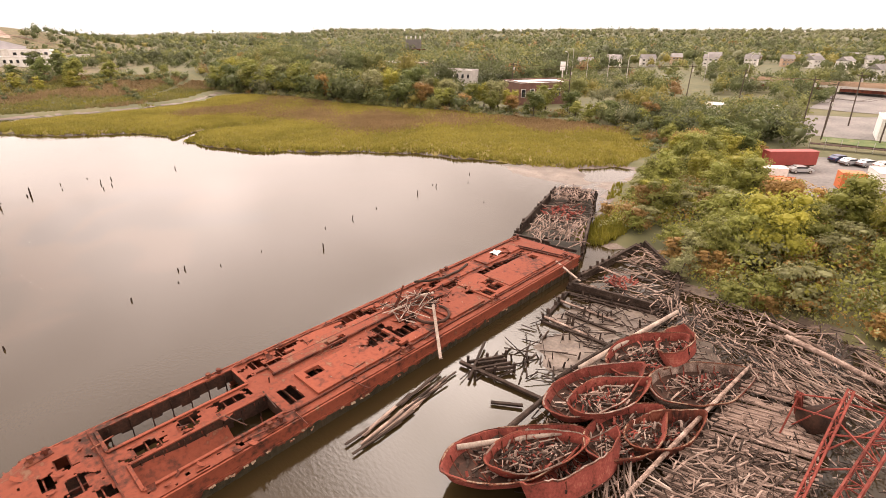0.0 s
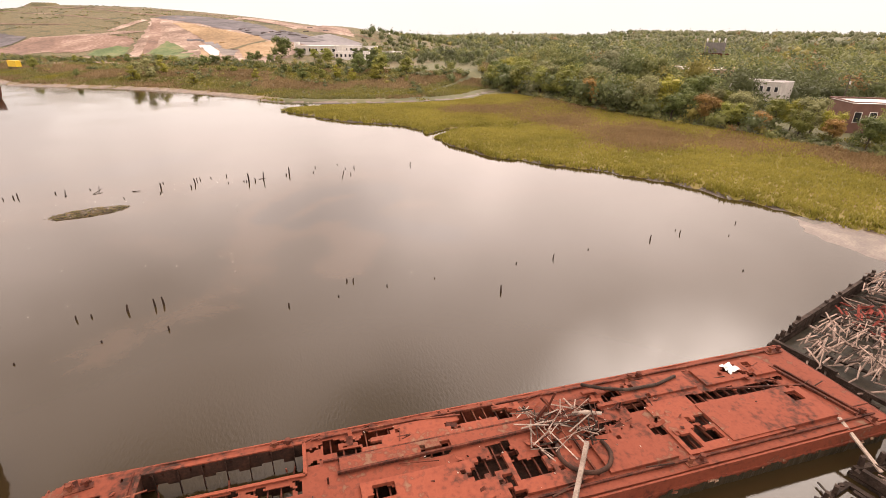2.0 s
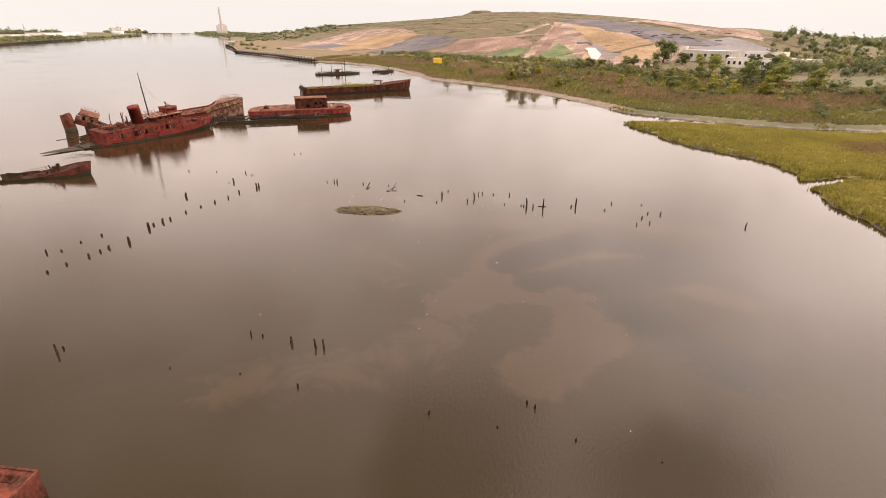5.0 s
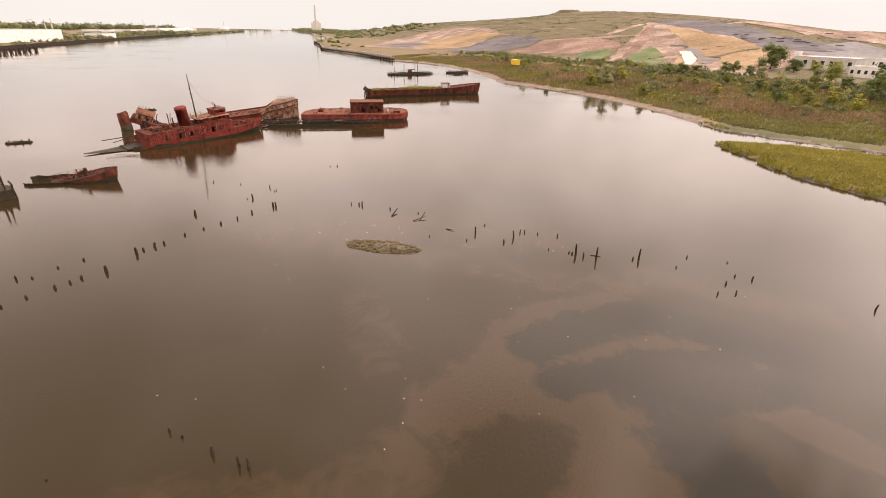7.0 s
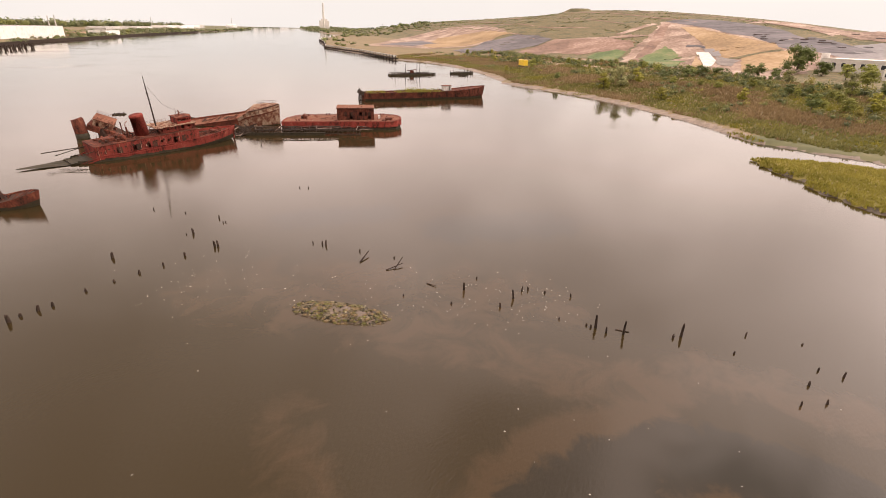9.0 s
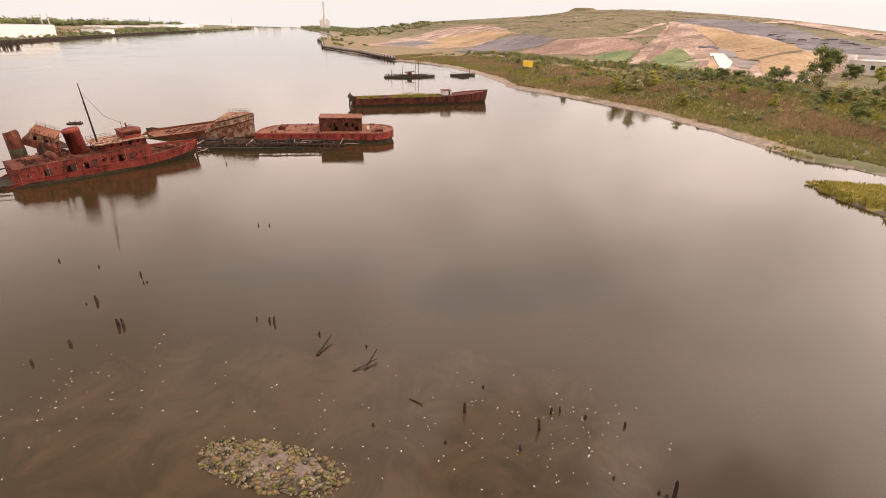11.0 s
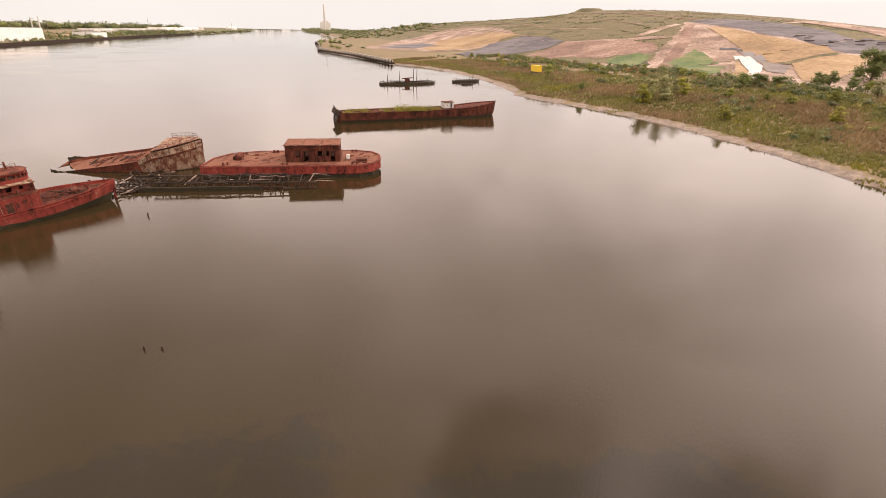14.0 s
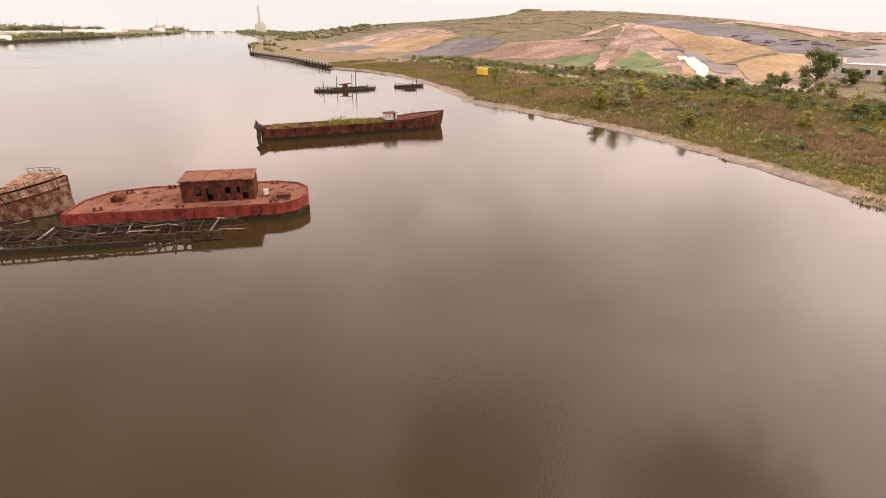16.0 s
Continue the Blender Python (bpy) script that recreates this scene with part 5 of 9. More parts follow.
tagged(part("debris_chips", chips, WOOD_PALE, None), "scattered pale wood chips on the deck", "debris", kind="stuff")

# torn plate edges curling up round the holes
for k in range(110):
    cx, cy, hx, hy, worn = WORN[k % len(WORN)]
    x, y = cx + pick(-1, 1) * hx, cy + pick(-1, 1) * hy
    if open_at(x, y) or not barge_outline(x - 0.3, y - 0.3) or abs(x - (BX0 + BX1) / 2) > 4.5:
        continue
    w, ln, lift = pick(0.12, 0.5), pick(0.25, 0.9), pick(0.08, 0.4)
    curl = [[(i * w - w / 2, j * ln / 3, lift * (j / 3) ** 2 + 0.02 * i) for i in (0, 1)] for j in range(4)]
    s = Shape().sheet(curl)
    s.sheet([[(px, py, pz - 0.02) for px, py, pz in row[::-1]] for row in curl])
    part("curled_plate", s, RUST if k % 3 else RUST_DARK, barge, "", False, pose(x, y, DECK + 0.05, 0, 0, pick(0, 360)))
for k in range(70):
    x, y = pick(BX0 + 0.4, BX1 - 0.4), pick(3, 53)
    if not open_at(x, y):
        a, ln = pick(-0.35, 0.35) + (1.57 if k % 4 else 0), pick(0.4, 2.6)
        part("deck_scrap", Shape().beam((x, y, DECK + 0.1), (x + ln * math.cos(a), y + ln * math.sin(a), DECK + pick(0.1, 0.3)), pick(0.04, 0.12), pick(0.04, 0.1)), RUST_DARK if k % 3 else HULL_BLACK, barge)

# the corner of a second barge moored beyond the first
second = thing("deck_barge", None, "rusty red steel barge corner with dark stained deck", "barge")
c0, along, across = Vector((-39.2, -5.62, 0)), Vector((0.29, -0.957, 0)), Vector((0.936, 0.351, 0))
deck2 = Shape()
rows = []
for j in range(13):
    rows.append([tuple(c0 + along * (j * 1.6) + across * (i * 0.9) + Vector((0, 0, 1.9 + 0.05 * noise.noise((i * 0.7, j * 0.7, 2))))) for i in range(11)])
deck2.sheet(rows)
deck2.f = [f[::-1] for f in deck2.f]
part("deck", deck2, RUST, second)
walls2 = Shape()
for a, b in ((c0, c0 + across * 9), (c0 + along * 19.2, c0), (c0 + across * 9, c0 + across * 9 + along * 19.2)):
    walls2.add([(a.x, a.y, 1.93), (b.x, b.y, 1.93), (b.x, b.y, -0.5), (a.x, a.y, -0.5)], [(0, 1, 2, 3)])
    walls2.beam((a.x, a.y, 1.86), (b.x, b.y, 1.86), 0.16, 0.2)
    walls2.beam((a.x, a.y, 0.3), (b.x, b.y, 0.2), 0.12, 0.7)
part("side_plate", walls2, RUST_DARK, second)
part("mooring_bitt", BITTS, None, second, "", False, Matrix.Translation(c0 + along * 1.5 + across * 0.8 + Vector((0, 0, 1.9))) @ pose(0, 0, 0, 0, 0, 20))
scars = Shape()
for k in range(26):
    p = c0 + along * pick(2, 9) + across * pick(1.5, 5)
    scars.beam((p.x, p.y, 1.97), (p.x + pick(-0.8, 0.8), p.y + pick(-0.8, 0.8), 1.99 + pick(0, 0.2)), pick(0.05, 0.3), 0.05)
part("curled_scale", scars, HULL_BLACK, second, "dark curled rust scale")

# ---- hulks in the river ----
def hull_shape(length, beam, depth, sheer, stern_full=0.85, bow_fine=0.35, n=22, bulwark=0.0, draft=1.5, flare=0.12):
    """Lofted hull from stern (x=0) to bow (x=length): outer skin, inner skin of the bulwark, and a deck."""
    skin, deck, mats = Shape(), Shape(), []
    port = []
    for i in range(n + 1):
        s = i / n
        plan = min(1.0, (stern_full + (1 - stern_full) * min(1, s / 0.25))) * (1 - max(0, (s - (1 - bow_fine)) / bow_fine) ** 2.2)
        if s < 0.06:
            plan *= 0.75 + 0.25 * s / 0.06
        b, z = beam / 2 * max(plan, 0.01), depth + sheer(s)
        rise = max(0, (s - (1 - bow_fine)) / bow_fine)
        b_low = b * (0.92 - 0.35 * rise)
        x = length * s
        rake = 0.9 * rise ** 2
        port.append([(x - rake * 1.6, b_low * 0.55, -draft), (x - rake * 1.2, b_low, -draft * 0.4), (x - rake * 0.5, b * (1 - flare * rise), 0.35 * z), (x, b, z), (x + rake * 0.15, b * (1 + 0.03), z + bulwark)])
    rows_p, rows_s = port, [[(x, -y, z) for x, y, z in r] for r in port]
    skin.sheet(rows_p)
    skin.f = [f[::-1] for f in skin.f]
    k = len(skin.f)
    skin.sheet(rows_s)
    o = len(skin.v)
    skin.v += [(x, y * 0.97, z) for x, y, z in skin.v]
    skin.f += [tuple(i + o for i in f[::-1]) for f in skin.f]
    skin.add([*port[0], *[(x, -y, z) for x, y, z in port[0]]], [(0, 1, 6, 5), (1, 2, 7, 6), (2, 3, 8, 7), (3, 4, 9, 8)])
    skin.m = [0] * len(skin.f)
    # weed-dark belt near the waterline
    for t, f in enumerate(skin.f):
        if sum(skin.v[i][2] for i in f) / len(f) < 0.2:
            skin.m[t] = 1
    deck.sheet([[(r[3][0], r[3][1] * 0.98 * u, r[3][2] - 0.02 + 0.05 * (1 - u * u)) for u in (1, 0.5, 0, -0.5, -1)] for r in port])
    return skin, deck, port


def weed_belt(port, water, tall, seed=0.0):
    """A ragged strip of weed and silt along a hull, from under the water to about a metre above it."""
    s = Shape()
    for side in (1, -1):
        rows = []
        for a, b in zip(port, port[1:]):
            for u in (0.0, 0.25, 0.5, 0.75):
                col = [tuple(p + (q - p) * u for p, q in zip(c, d)) for c, d in zip(a, b)]
                zs = [c[2] for c in col]
                x = col[3][0]
                lo = water(x) - 0.5
                hi = water(x) + tall * (1 + 0.35 * noise.noise((x * 0.5, side, seed)) + 0.25 * noise.noise((x * 2.1, side, seed)))
                rows.append([(float(np.interp(z, zs, [c[0] for c in col])), side * (float(np.interp(z, zs, [c[1] for c in col])) + 0.05), z) for z in np.linspace(lo, hi, 4)])
        s.sheet(rows)
    return s


def frame_rails(s, pts, h, step=1, r=0.035):
    for k in range(0, len(pts)):
        if k % step == 0:
            s.tube([pts[k], (pts[k][0], pts[k][1], pts[k][2] + h)], r, 5)
    for g in (0.5, 1.0):
        for a, b in zip(pts, pts[1:]):
            s.tube([(a[0], a[1], a[2] + h * g), (b[0], b[1], b[2] + h * g)], r * 0.8, 5)


def wall_ring(x0, y0, z0, lx, ly, lz, windows, doors):
    s = Shape()
    th = 0.09
    for y, sign in ((y0, -1), (y0 + ly, 1)):
        cuts = sorted([(a, w, sill, h) for a, w, sill, h in windows] + [(a, w, 0.12, h) for a, w, h in doors])
        x = 0.0
        for a, w, sill, h in cuts:
            s.box((x0 + (x + a) / 2, y, z0 + lz / 2), (a - x, th, lz))
            if sill > 0:
                s.box((x0 + a + w / 2, y, z0 + sill / 2), (w, th, sill))
            s.box((x0 + a + w / 2, y, z0 + (sill + h + lz) / 2), (w, th, lz - sill - h))
            for px in (a, a + w):
                s.box((x0 + px, y + sign * 0.05, z0 + sill + h / 2), (0.07, 0.06, h))
            x = a + w
        s.box((x0 + (x + lx) / 2, y, z0 + lz / 2), (lx - x, th, lz))
    for x in (x0, x0 + lx):
        s.box((x, y0 + ly / 2, z0 + lz / 2), (th, ly - th, lz))
    return s


def axis(p, q, z=0.0, list_deg=0.0, trim=0.0):
    """Local x from p to q on the water; list and trim in degrees."""
    a = math.degrees(math.atan2(q[1] - p[1], q[0] - p[0]))
    return Matrix.Translation((p[0], p[1], z)) @ pose(0, 0, 0, 0, 0, a) @ pose(0, 0, 0, list_deg, -trim, 0)


def sunken_tug():
    L = 37.0
    ob = thing("steam_tug", axis((-107.1, -106.5), (-143.9, -102.9), -1.2, 3.0, 2.9), "derelict red steam tug sunk by the stern", "tugboat")
    skin, deck, port = hull_shape(L, 8.0, 1.9, lambda s: 0.4 * max(0, (s - 0.45) / 0.55) ** 2 - 1.2 * max(0, (0.11 - s) / 0.11), 0.72, 0.36, 26, 0.45, 1.2)
    part("hull", skin, [RUST_TUG, SLIME], ob, "faded red hull with weed-dark waterline", True)
    part("deck", deck, RUST_DARK, ob)
    strip = Shape()
    for side in (1, -1):
        for a, b in zip(port, port[1:]):
            strip.beam((a[3][0], side * (a[3][1] + 0.07), a[3][2]), (b[3][0], side * (b[3][1] + 0.07), b[3][2]), 0.12, 0.2)
            strip.beam((a[4][0], side * a[4][1], a[4][2]), (b[4][0], side * b[4][1], b[4][2]), 0.16, 0.07)
    part("rubbing_strake", strip, RUST_TUG, ob)
    for k in range(14):
        x0 = 12 + 1.7 * k
        part("flaked_strip", Shape().beam((x0, 4.06 - 0.05 * max(0, x0 - 24), 1.95), (x0 + pick(0.5, 1.3), 4.06 - 0.05 * max(0, x0 - 24), 1.98), 0.05, 0.12), RUST_PALE, ob)
    part("weed_belt", weed_belt(port, lambda x: 1.2 - 0.0507 * x, 0.75), SLIME, ob, "black weedy belt at the waterline")

    def low(shape):
        shape.v = [(x, y, 5.9 + (z - 6.5) * 0.7 if z > 6.3 else z) for x, y, z in shape.v]
        return shape

    # main deckhouse in two steps
    part("deckhouse", wall_ring(3.4, -3.45, 1.6, 22.6, 6.9, 2.8, [(13.5, 0.5, 1.3, 0.5), (15, 0.5, 1.3, 0.5), (18.4, 0.5, 1.3, 0.5), (1.6, 0.5, 1.2, 0.5)], [(4.0, 0.8, 1.8), (7.4, 0.8, 1.8), (10.4, 0.8, 1.8), (16.4, 0.9, 1.9)]), RUST_TUG, ob)
    part("deckhouse_roof", Shape().box((14.7, 0, 4.46), (22.8, 7.1, 0.12)), RUST_DARK, ob)
    for k in range(30):
        y0 = 3.52 if k % 2 else -3.52
        part("wall_batten", Shape().beam((3.9 + 0.72 * k, y0, 1.7), (3.9 + 0.72 * k, y0, 4.4), 0.05, 0.05), RUST_DARK if k % 3 else RUST_PALE, ob)
    # added solid box: its near-black colour darkens the openings of the house
    part("interior_shade_fill", Shape().box((15.2, 0, 3.1), (19.5, 3.6, 2.3)), HULL_BLACK, ob)
    part("upper_house", wall_ring(18.4, -2.2, 4.5, 7.6, 4.4, 1.35, [(0.9, 0.5, 0.5, 0.45), (2.6, 0.5, 0.5, 0.45), (5.8, 0.5, 0.5, 0.45)], [(4.2, 0.7, 1.1)]), RUST_TUG, ob)
    part("bridge_deck", Shape().box((21.4, 0, 5.9), (9.4, 6.0, 0.12)), RUST_PALE, ob)
    wheel = Shape()
    for k in range(10):
        a = math.pi * (k / 9 - 0.5)
        b = math.pi * ((k + 1) / 9 - 0.5)
        if k == 9:
            break
        p, q = (24.4 + 1.7 * math.cos(a), 1.75 * math.sin(a)), (24.4 + 1.7 * math.cos(b), 1.75 * math.sin(b))
        wheel.add([(*p, 6.5), (*q, 6.5), (*q, 7.35), (*p, 7.35)], [(0, 1, 2, 3)])
        wheel.beam((*p, 7.3), (*p, 8.25), 0.14, 0.14)
        wheel.add([(*p, 8.15), (*q, 8.15), (*q, 8.5), (*p, 8.5)], [(0, 1, 2, 3)])
    for y in (-1.75, 1.75):
        wheel.box((23.3, y, 6.92), (2.2, 0.08, 0.85))
        wheel.box((23.3, y, 8.32), (2.2, 0.08, 0.36))
        for x in (22.3, 23.3):
            wheel.box((x, y, 7.7), (0.14, 0.1, 0.9))
    wheel.box((22.2, 0, 7.5), (0.08, 3.5, 2.0))
    part("wheelhouse", low(wheel), RUST_TUG, ob)
    part("wheelhouse_roof", Shape().prism([(22.0, -1.95), (24.6, -1.95), (25.7, -1.4), (26.3, 0), (25.7, 1.4), (24.6, 1.95), (22.0, 1.95)], 7.28, 7.4), RUST_DARK, ob)
    part("funnel", Shape().tube([(14.6, 0, 4.4), (14.2, 0, 8.6), (14.17, 0, 8.65), (14.1, 0, 9.1)], [1.5, 1.42, 1.5, 1.46], 18), RUST_TUG, ob, "rusty red-brown steam funnel", True)
    part("funnel_pipe", Shape().tube([(10.8, 0.3, 4.4), (10.7, 0.3, 8.0)], 0.12, 6).tube([(11.4, -0.8, 4.4), (11.3, -0.8, 7.0)], 0.16, 6), RUST_DARK, ob)
    mast = Shape().tube([(18.0, 0, 4.4), (17.75, 0, 11.0), (17.5, 0, 17.1)], [0.2, 0.15, 0.07], 8)
    mast.tube([(17.7, -0.9, 12.0), (17.7, 0.9, 12.1)], 0.05, 6).tube([(17.2, -0.4, 14.6), (18.2, 0.5, 14.2)], 0.04, 5)
    mast.box((17.6, 0, 13.4), (0.3, 0.3, 0.4))
    part("mast", mast, WOOD_DARK, ob, "leaning dark pole mast")
    part("stay_wire", Shape().tube([(17.5, 0, 15.6), (20.5, 0.3, 10.4), (25.0, 0.4, 7.4)], 0.025, 4), HULL_BLACK, ob)
    rails = Shape()
    frame_rails(rails, [(x, y, 6.5) for y in (-2.9,) for x in np.arange(17.0, 22.0, 0.9)], 0.95)
    frame_rails(rails, [(x, 2.9, 6.5) for x in np.arange(17.0, 22.0, 0.9)], 0.95)
    frame_rails(rails, [(x, 1.3 * math.cos(x), 8.6) for x in np.arange(22.3, 25.4, 0.6)], 0.8)
    frame_rails(rails, [(x, 3.0, 4.5) for x in np.arange(14.5, 21.5, 1.0)], 1.0)
    frame_rails(rails, [(x, -3.0, 4.5) for x in np.arange(14.5, 21.5, 1.0)], 1.0)
    part("railing", low(rails), RUST_DARK, ob)
    for k in range(34):
        g = Shape().box((pick(5.2, 13.0), pick(-2.6, 2.6), 4.6 + pick(0, 0.25)), (pick(0.2, 0.9), pick(0.2, 0.8), pick(0.15, 0.8)), (pick(-15, 15), pick(-15, 15), pick(0, 90)))
        part("deck_gear", g, RUST_DARK if k % 3 else HULL_BLACK, ob)
    part("winch_drum", Shape().tube([(10.0, -1.4, 4.9), (10.0, 1.4, 4.9)], 0.65, 12), RUST_DARK, ob, "", True)
    for k in range(26):
        x, y = pick(5, 25), pick(-3.0, 3.0)
        part("broken_pipe", Shape().tube([(x, y, 4.6), (x + pick(-0.8, 0.8), y + pick(-0.4, 0.4), 4.7 + pick(0.2, 1.0))], pick(0.04, 0.08), 5), HULL_BLACK, ob)
    for side in (-1, 1):
        for k in range(12):
            x = 6.0 + 1.65 * k
            hole = part("porthole", Shape().tube([(x, side * 3.46, 3.5), (x, side * 3.53, 3.5)], 0.19, 10), HULL_BLACK, ob)
            part("porthole_rim", Shape().tube([(x + 0.23 * math.cos(a), side * 3.53, 3.5 + 0.23 * math.sin(a)) for a in np.linspace(0, 6.283, 11)], 0.04, 4, 0, False), RUST_DARK, hole)
        for k in range(9):
            x = 27.0 + 0.95 * k
            part("bulwark_stay", Shape().beam((x, side * 3.2 * (1 - ((x - 27) / 10.5) ** 2), 1.85 + 0.035 * (x - 27)), (x, side * 3.55 * (1 - ((x - 27) / 10.5) ** 2), 2.4 + 0.04 * (x - 27)), 0.08, 0.12), RUST_DARK, ob)
        part("rail_pipe", Shape().tube([(17.4, side * 3.1, 5.0), (26.0, side * 3.0, 5.1)], 0.04, 5), RUST_DARK, ob)
    part("vent", Shape().tube([(24.0, 0.9, 7.3), (24.0, 0.9, 8.5)], 0.14, 7), RUST_DARK, ob)
    part("aerial", Shape().tube([(22.6, -0.9, 7.3), (22.6, -0.9, 9.4)], 0.05, 5), RUST_DARK, ob)
    part("windlass", Shape().box((31.2, 0, 2.35), (1.0, 1.8, 0.7)), RUST_DARK, ob)
    for y in (-0.5, 0.5):
        part("bow_bitt", Shape().tube([(33.0, y, 2.0), (33.0, y, 2.9)], 0.18, 8), RUST_DARK, ob)
    for k in range(16):
        part("broken_beam", Shape().beam((26.5 + pick(0, 5), pick(-2.2, 2.2), 2.05), (26.5 + pick(0, 6), pick(-2.2, 2.2), 2.25 + pick(0, 0.5)), 0.12, 0.12), RUST_DARK if k % 2 else HULL_BLACK, ob)
    for side in (-1, 1):
        for x, w, h in ((8.2, 0.9, 1.7), (12.0, 0.9, 1.7), (15.6, 0.9, 1.7), (22.2, 0.9, 1.7)):
            # solid black panel: a door recess whose shade is only colour
            part("doorway_shade_panel", Shape().box((x, side * 3.47, 2.75), (w, 0.12, h)), HULL_BLACK, ob)
        for k in range(16):
            x = 4.2 + 1.35 * k
            part("rust_streak", Shape().box((x + pick(-0.3, 0.3), side * 3.505, 3.2 + pick(-0.5, 0.6)), (pick(0.08, 0.35), 0.02, pick(0.3, 1.1))), (RUST_DARK, RUST_PALE, HULL_BLACK)[k % 3], ob)
    part("davit", Shape().tube([(9.0, 2.9, 4.5), (9.0, 2.9, 6.6), (9.3, 3.2, 7.3), (9.8, 3.6, 7.4)], 0.09, 6), RUST_DARK, ob)
    part("davit", Shape().tube([(12.4, 2.9, 4.5), (12.4, 2.9, 6.4), (12.7, 3.2, 7.0), (13.2, 3.6, 7.1)], 0.09, 6), RUST_DARK, ob)
    part("skylight", Shape().box((7.2, 0, 4.85), (2.4, 2.0, 0.7), (0, 0, 4)), RUST_DARK, ob)
    part("stem", Shape().beam((36.6, 0, -0.6), (37.0, 0, 2.75), 0.24, 0.3), RUST_TUG, ob)
    part("stern_spar", Shape().beam((3.0, -1.5, 0.9), (-9.5, -1.0, 1.75), 0.5, 0.35, 0, 0, 0.3), SLIME, ob, "dark waterlogged spar trailing astern")
    part("stern_spar", Shape().beam((4.0, 0.5, 0.7), (-6.5, 0.9, 1.5), 1.6, 0.3, 0, 0, 0.3), SLIME, ob)
    part("boom", Shape().beam((6.0, 2.4, 3.4), (-4.6, 3.0, 3.5), 0.2, 0.16), WOOD_DARK, ob)
    tail = Shape()
    for side in (-1, 1):
        tail.beam((5.0, side * 2.8, 1.6), (-3.2, side * 2.0, 0.9), 0.3, 0.24).beam((4.4, side * 2.8, 3.6), (-2.5, side * 2.3, 2.7), 0.2, 0.12)
    tail.box((2.0, 0, 1.55), (6.5, 5.0, 0.15), (0, 2, 0))
    part("broken_stern", tail, SLIME, ob, "dark half-sunken broken stern deck")
    part("stern_deck", Shape().sheet([[(4.0 - 14 * k / 8, w * (3.2 - 2.8 * (k / 8) ** 1.4), 1.2 + 0.82 * k / 8 + 0.1 * noise.noise((k * 1.7, w * 3, 2))) for w in (-1, -0.5, 0, 0.5, 1)] for k in range(9)]), SLIME, ob, "black waterlogged deck trailing astern")
    return ob


sunken_tug()


def cabin_barge():
    ob = thing("cabin_barge", axis((-164.0, -106.6), (-186.2, -81.9), 0.1, 0.8, 0.0), "rusty red barge with a square steel deckhouse", "barge")
    L, W, D = 34.2, 13.0, 2.3
    out = [(0.4, 0.5), (-0.4, -6.1), (3.0, -6.2), (L - 4, -W / 2), (L - 1.4, -W / 2 + 1.6), (L, -W / 2 + 4.2), (L, W / 2 - 4.2), (L - 1.4, W / 2 - 1.6), (L - 5, W / 2), (9.0, W / 2), (3.0, 4.6)]
    body = Shape()
    n = len(out)
    for k in range(n):
        (ax, ay), (bx, by) = out[k], out[(k + 1) % n]
        m = 8
        for j in range(m):
            u, w = j / m, (j + 1) / m
            p, q = (ax + (bx - ax) * u, ay + (by - ay) * u), (ax + (bx - ax) * w, ay + (by - ay) * w)
            body.add([(*p, D), (*q, D), (*q, 0.75), (*p, 0.75)], [(3, 2, 1, 0)])
            # set-in dark foot: rotted underside and shadow gap put into one colour
            body.add([(p[0] * 0.985 + 0.2, p[1] * 0.97, 0.75), (q[0] * 0.985 + 0.2, q[1] * 0.97, 0.75), (q[0] * 0.985 + 0.2, q[1] * 0.97, -0.5), (p[0] * 0.985 + 0.2, p[1] * 0.97, -0.5)], [(3, 2, 1, 0)], 1)
        body.beam((ax, ay, D - 0.1), (bx, by, D - 0.1), 0.14, 0.2)
        body.beam((ax, ay, 0.9), (bx, by, 0.9), 0.1, 0.3)
    part("hull", body, [RUST_TUG, SLIME], ob)
    deck = Shape().prism(out, D - 0.08, D)
    part("deck", deck, RUST_DECK, ob, "dusty rust-red plated deck")
    part("cabin", wall_ring(15.3, -3.0, D, 10.7, 5.6, 3.3, [(2.0, 0.9, 1.0, 1.1), (6.4, 0.9, 1.2, 1.0), (8.0, 0.7, 1.2, 1.0)], [(3.6, 0.9, 2.1), (8.9, 0.9, 2.0)]), RUST_DARK, ob, "dark red riveted cabin walls")
    roof = Shape()
    for k, x in enumerate((15.1, 18.8, 22.5)):
        roof.box((x + 1.8, -0.2, D + 3.38), (3.6, 6.1, 0.14))
    part("cabin_roof", roof, RUST_DECK, ob, "rust-orange sheet roof in three plates")
    # near-black block added in the cabin, shade for its windows and doors
    part("interior_shade_fill", Shape().box((20.6, -0.2, D + 1.6), (9.8, 2.2, 3.0)), HULL_BLACK, ob)
    for x, y, a in ((4, -4.6, 20), (15.5, -5.7, 0), (12, 5.4, 0), (29.0, -5.5, 10), (28.6, 5.2, 0), (6.0, 3.6, 50)):
        part("mooring_bitt", BITTS, None, ob, "", False, pose(x, y, D, 0, 0, 90 + a))
    part("winch", Shape().box((5.4, 0.2, D + 0.35), (1.6, 2.2, 0.7)).tube([(5.4, -1.2, D + 0.8), (5.4, 1.4, D + 0.8)], 0.4, 10), RUST_DARK, ob)
    for k in range(46):
        x = pick(5, 14.5) if k % 3 else pick(26.5, 32)
        y = pick(-4.6, 4.6)
        part("deck_scrap", Shape().beam((x, y, D + 0.08), (x + pick(-1.0, 1.0), y + pick(-0.9, 0.9), D + 0.1 + pick(0, 0.25)), pick(0.05, 0.28), pick(0.05, 0.14)), (RUST_DARK, RUST_PALE, RUST_SHELL)[k % 3], ob)
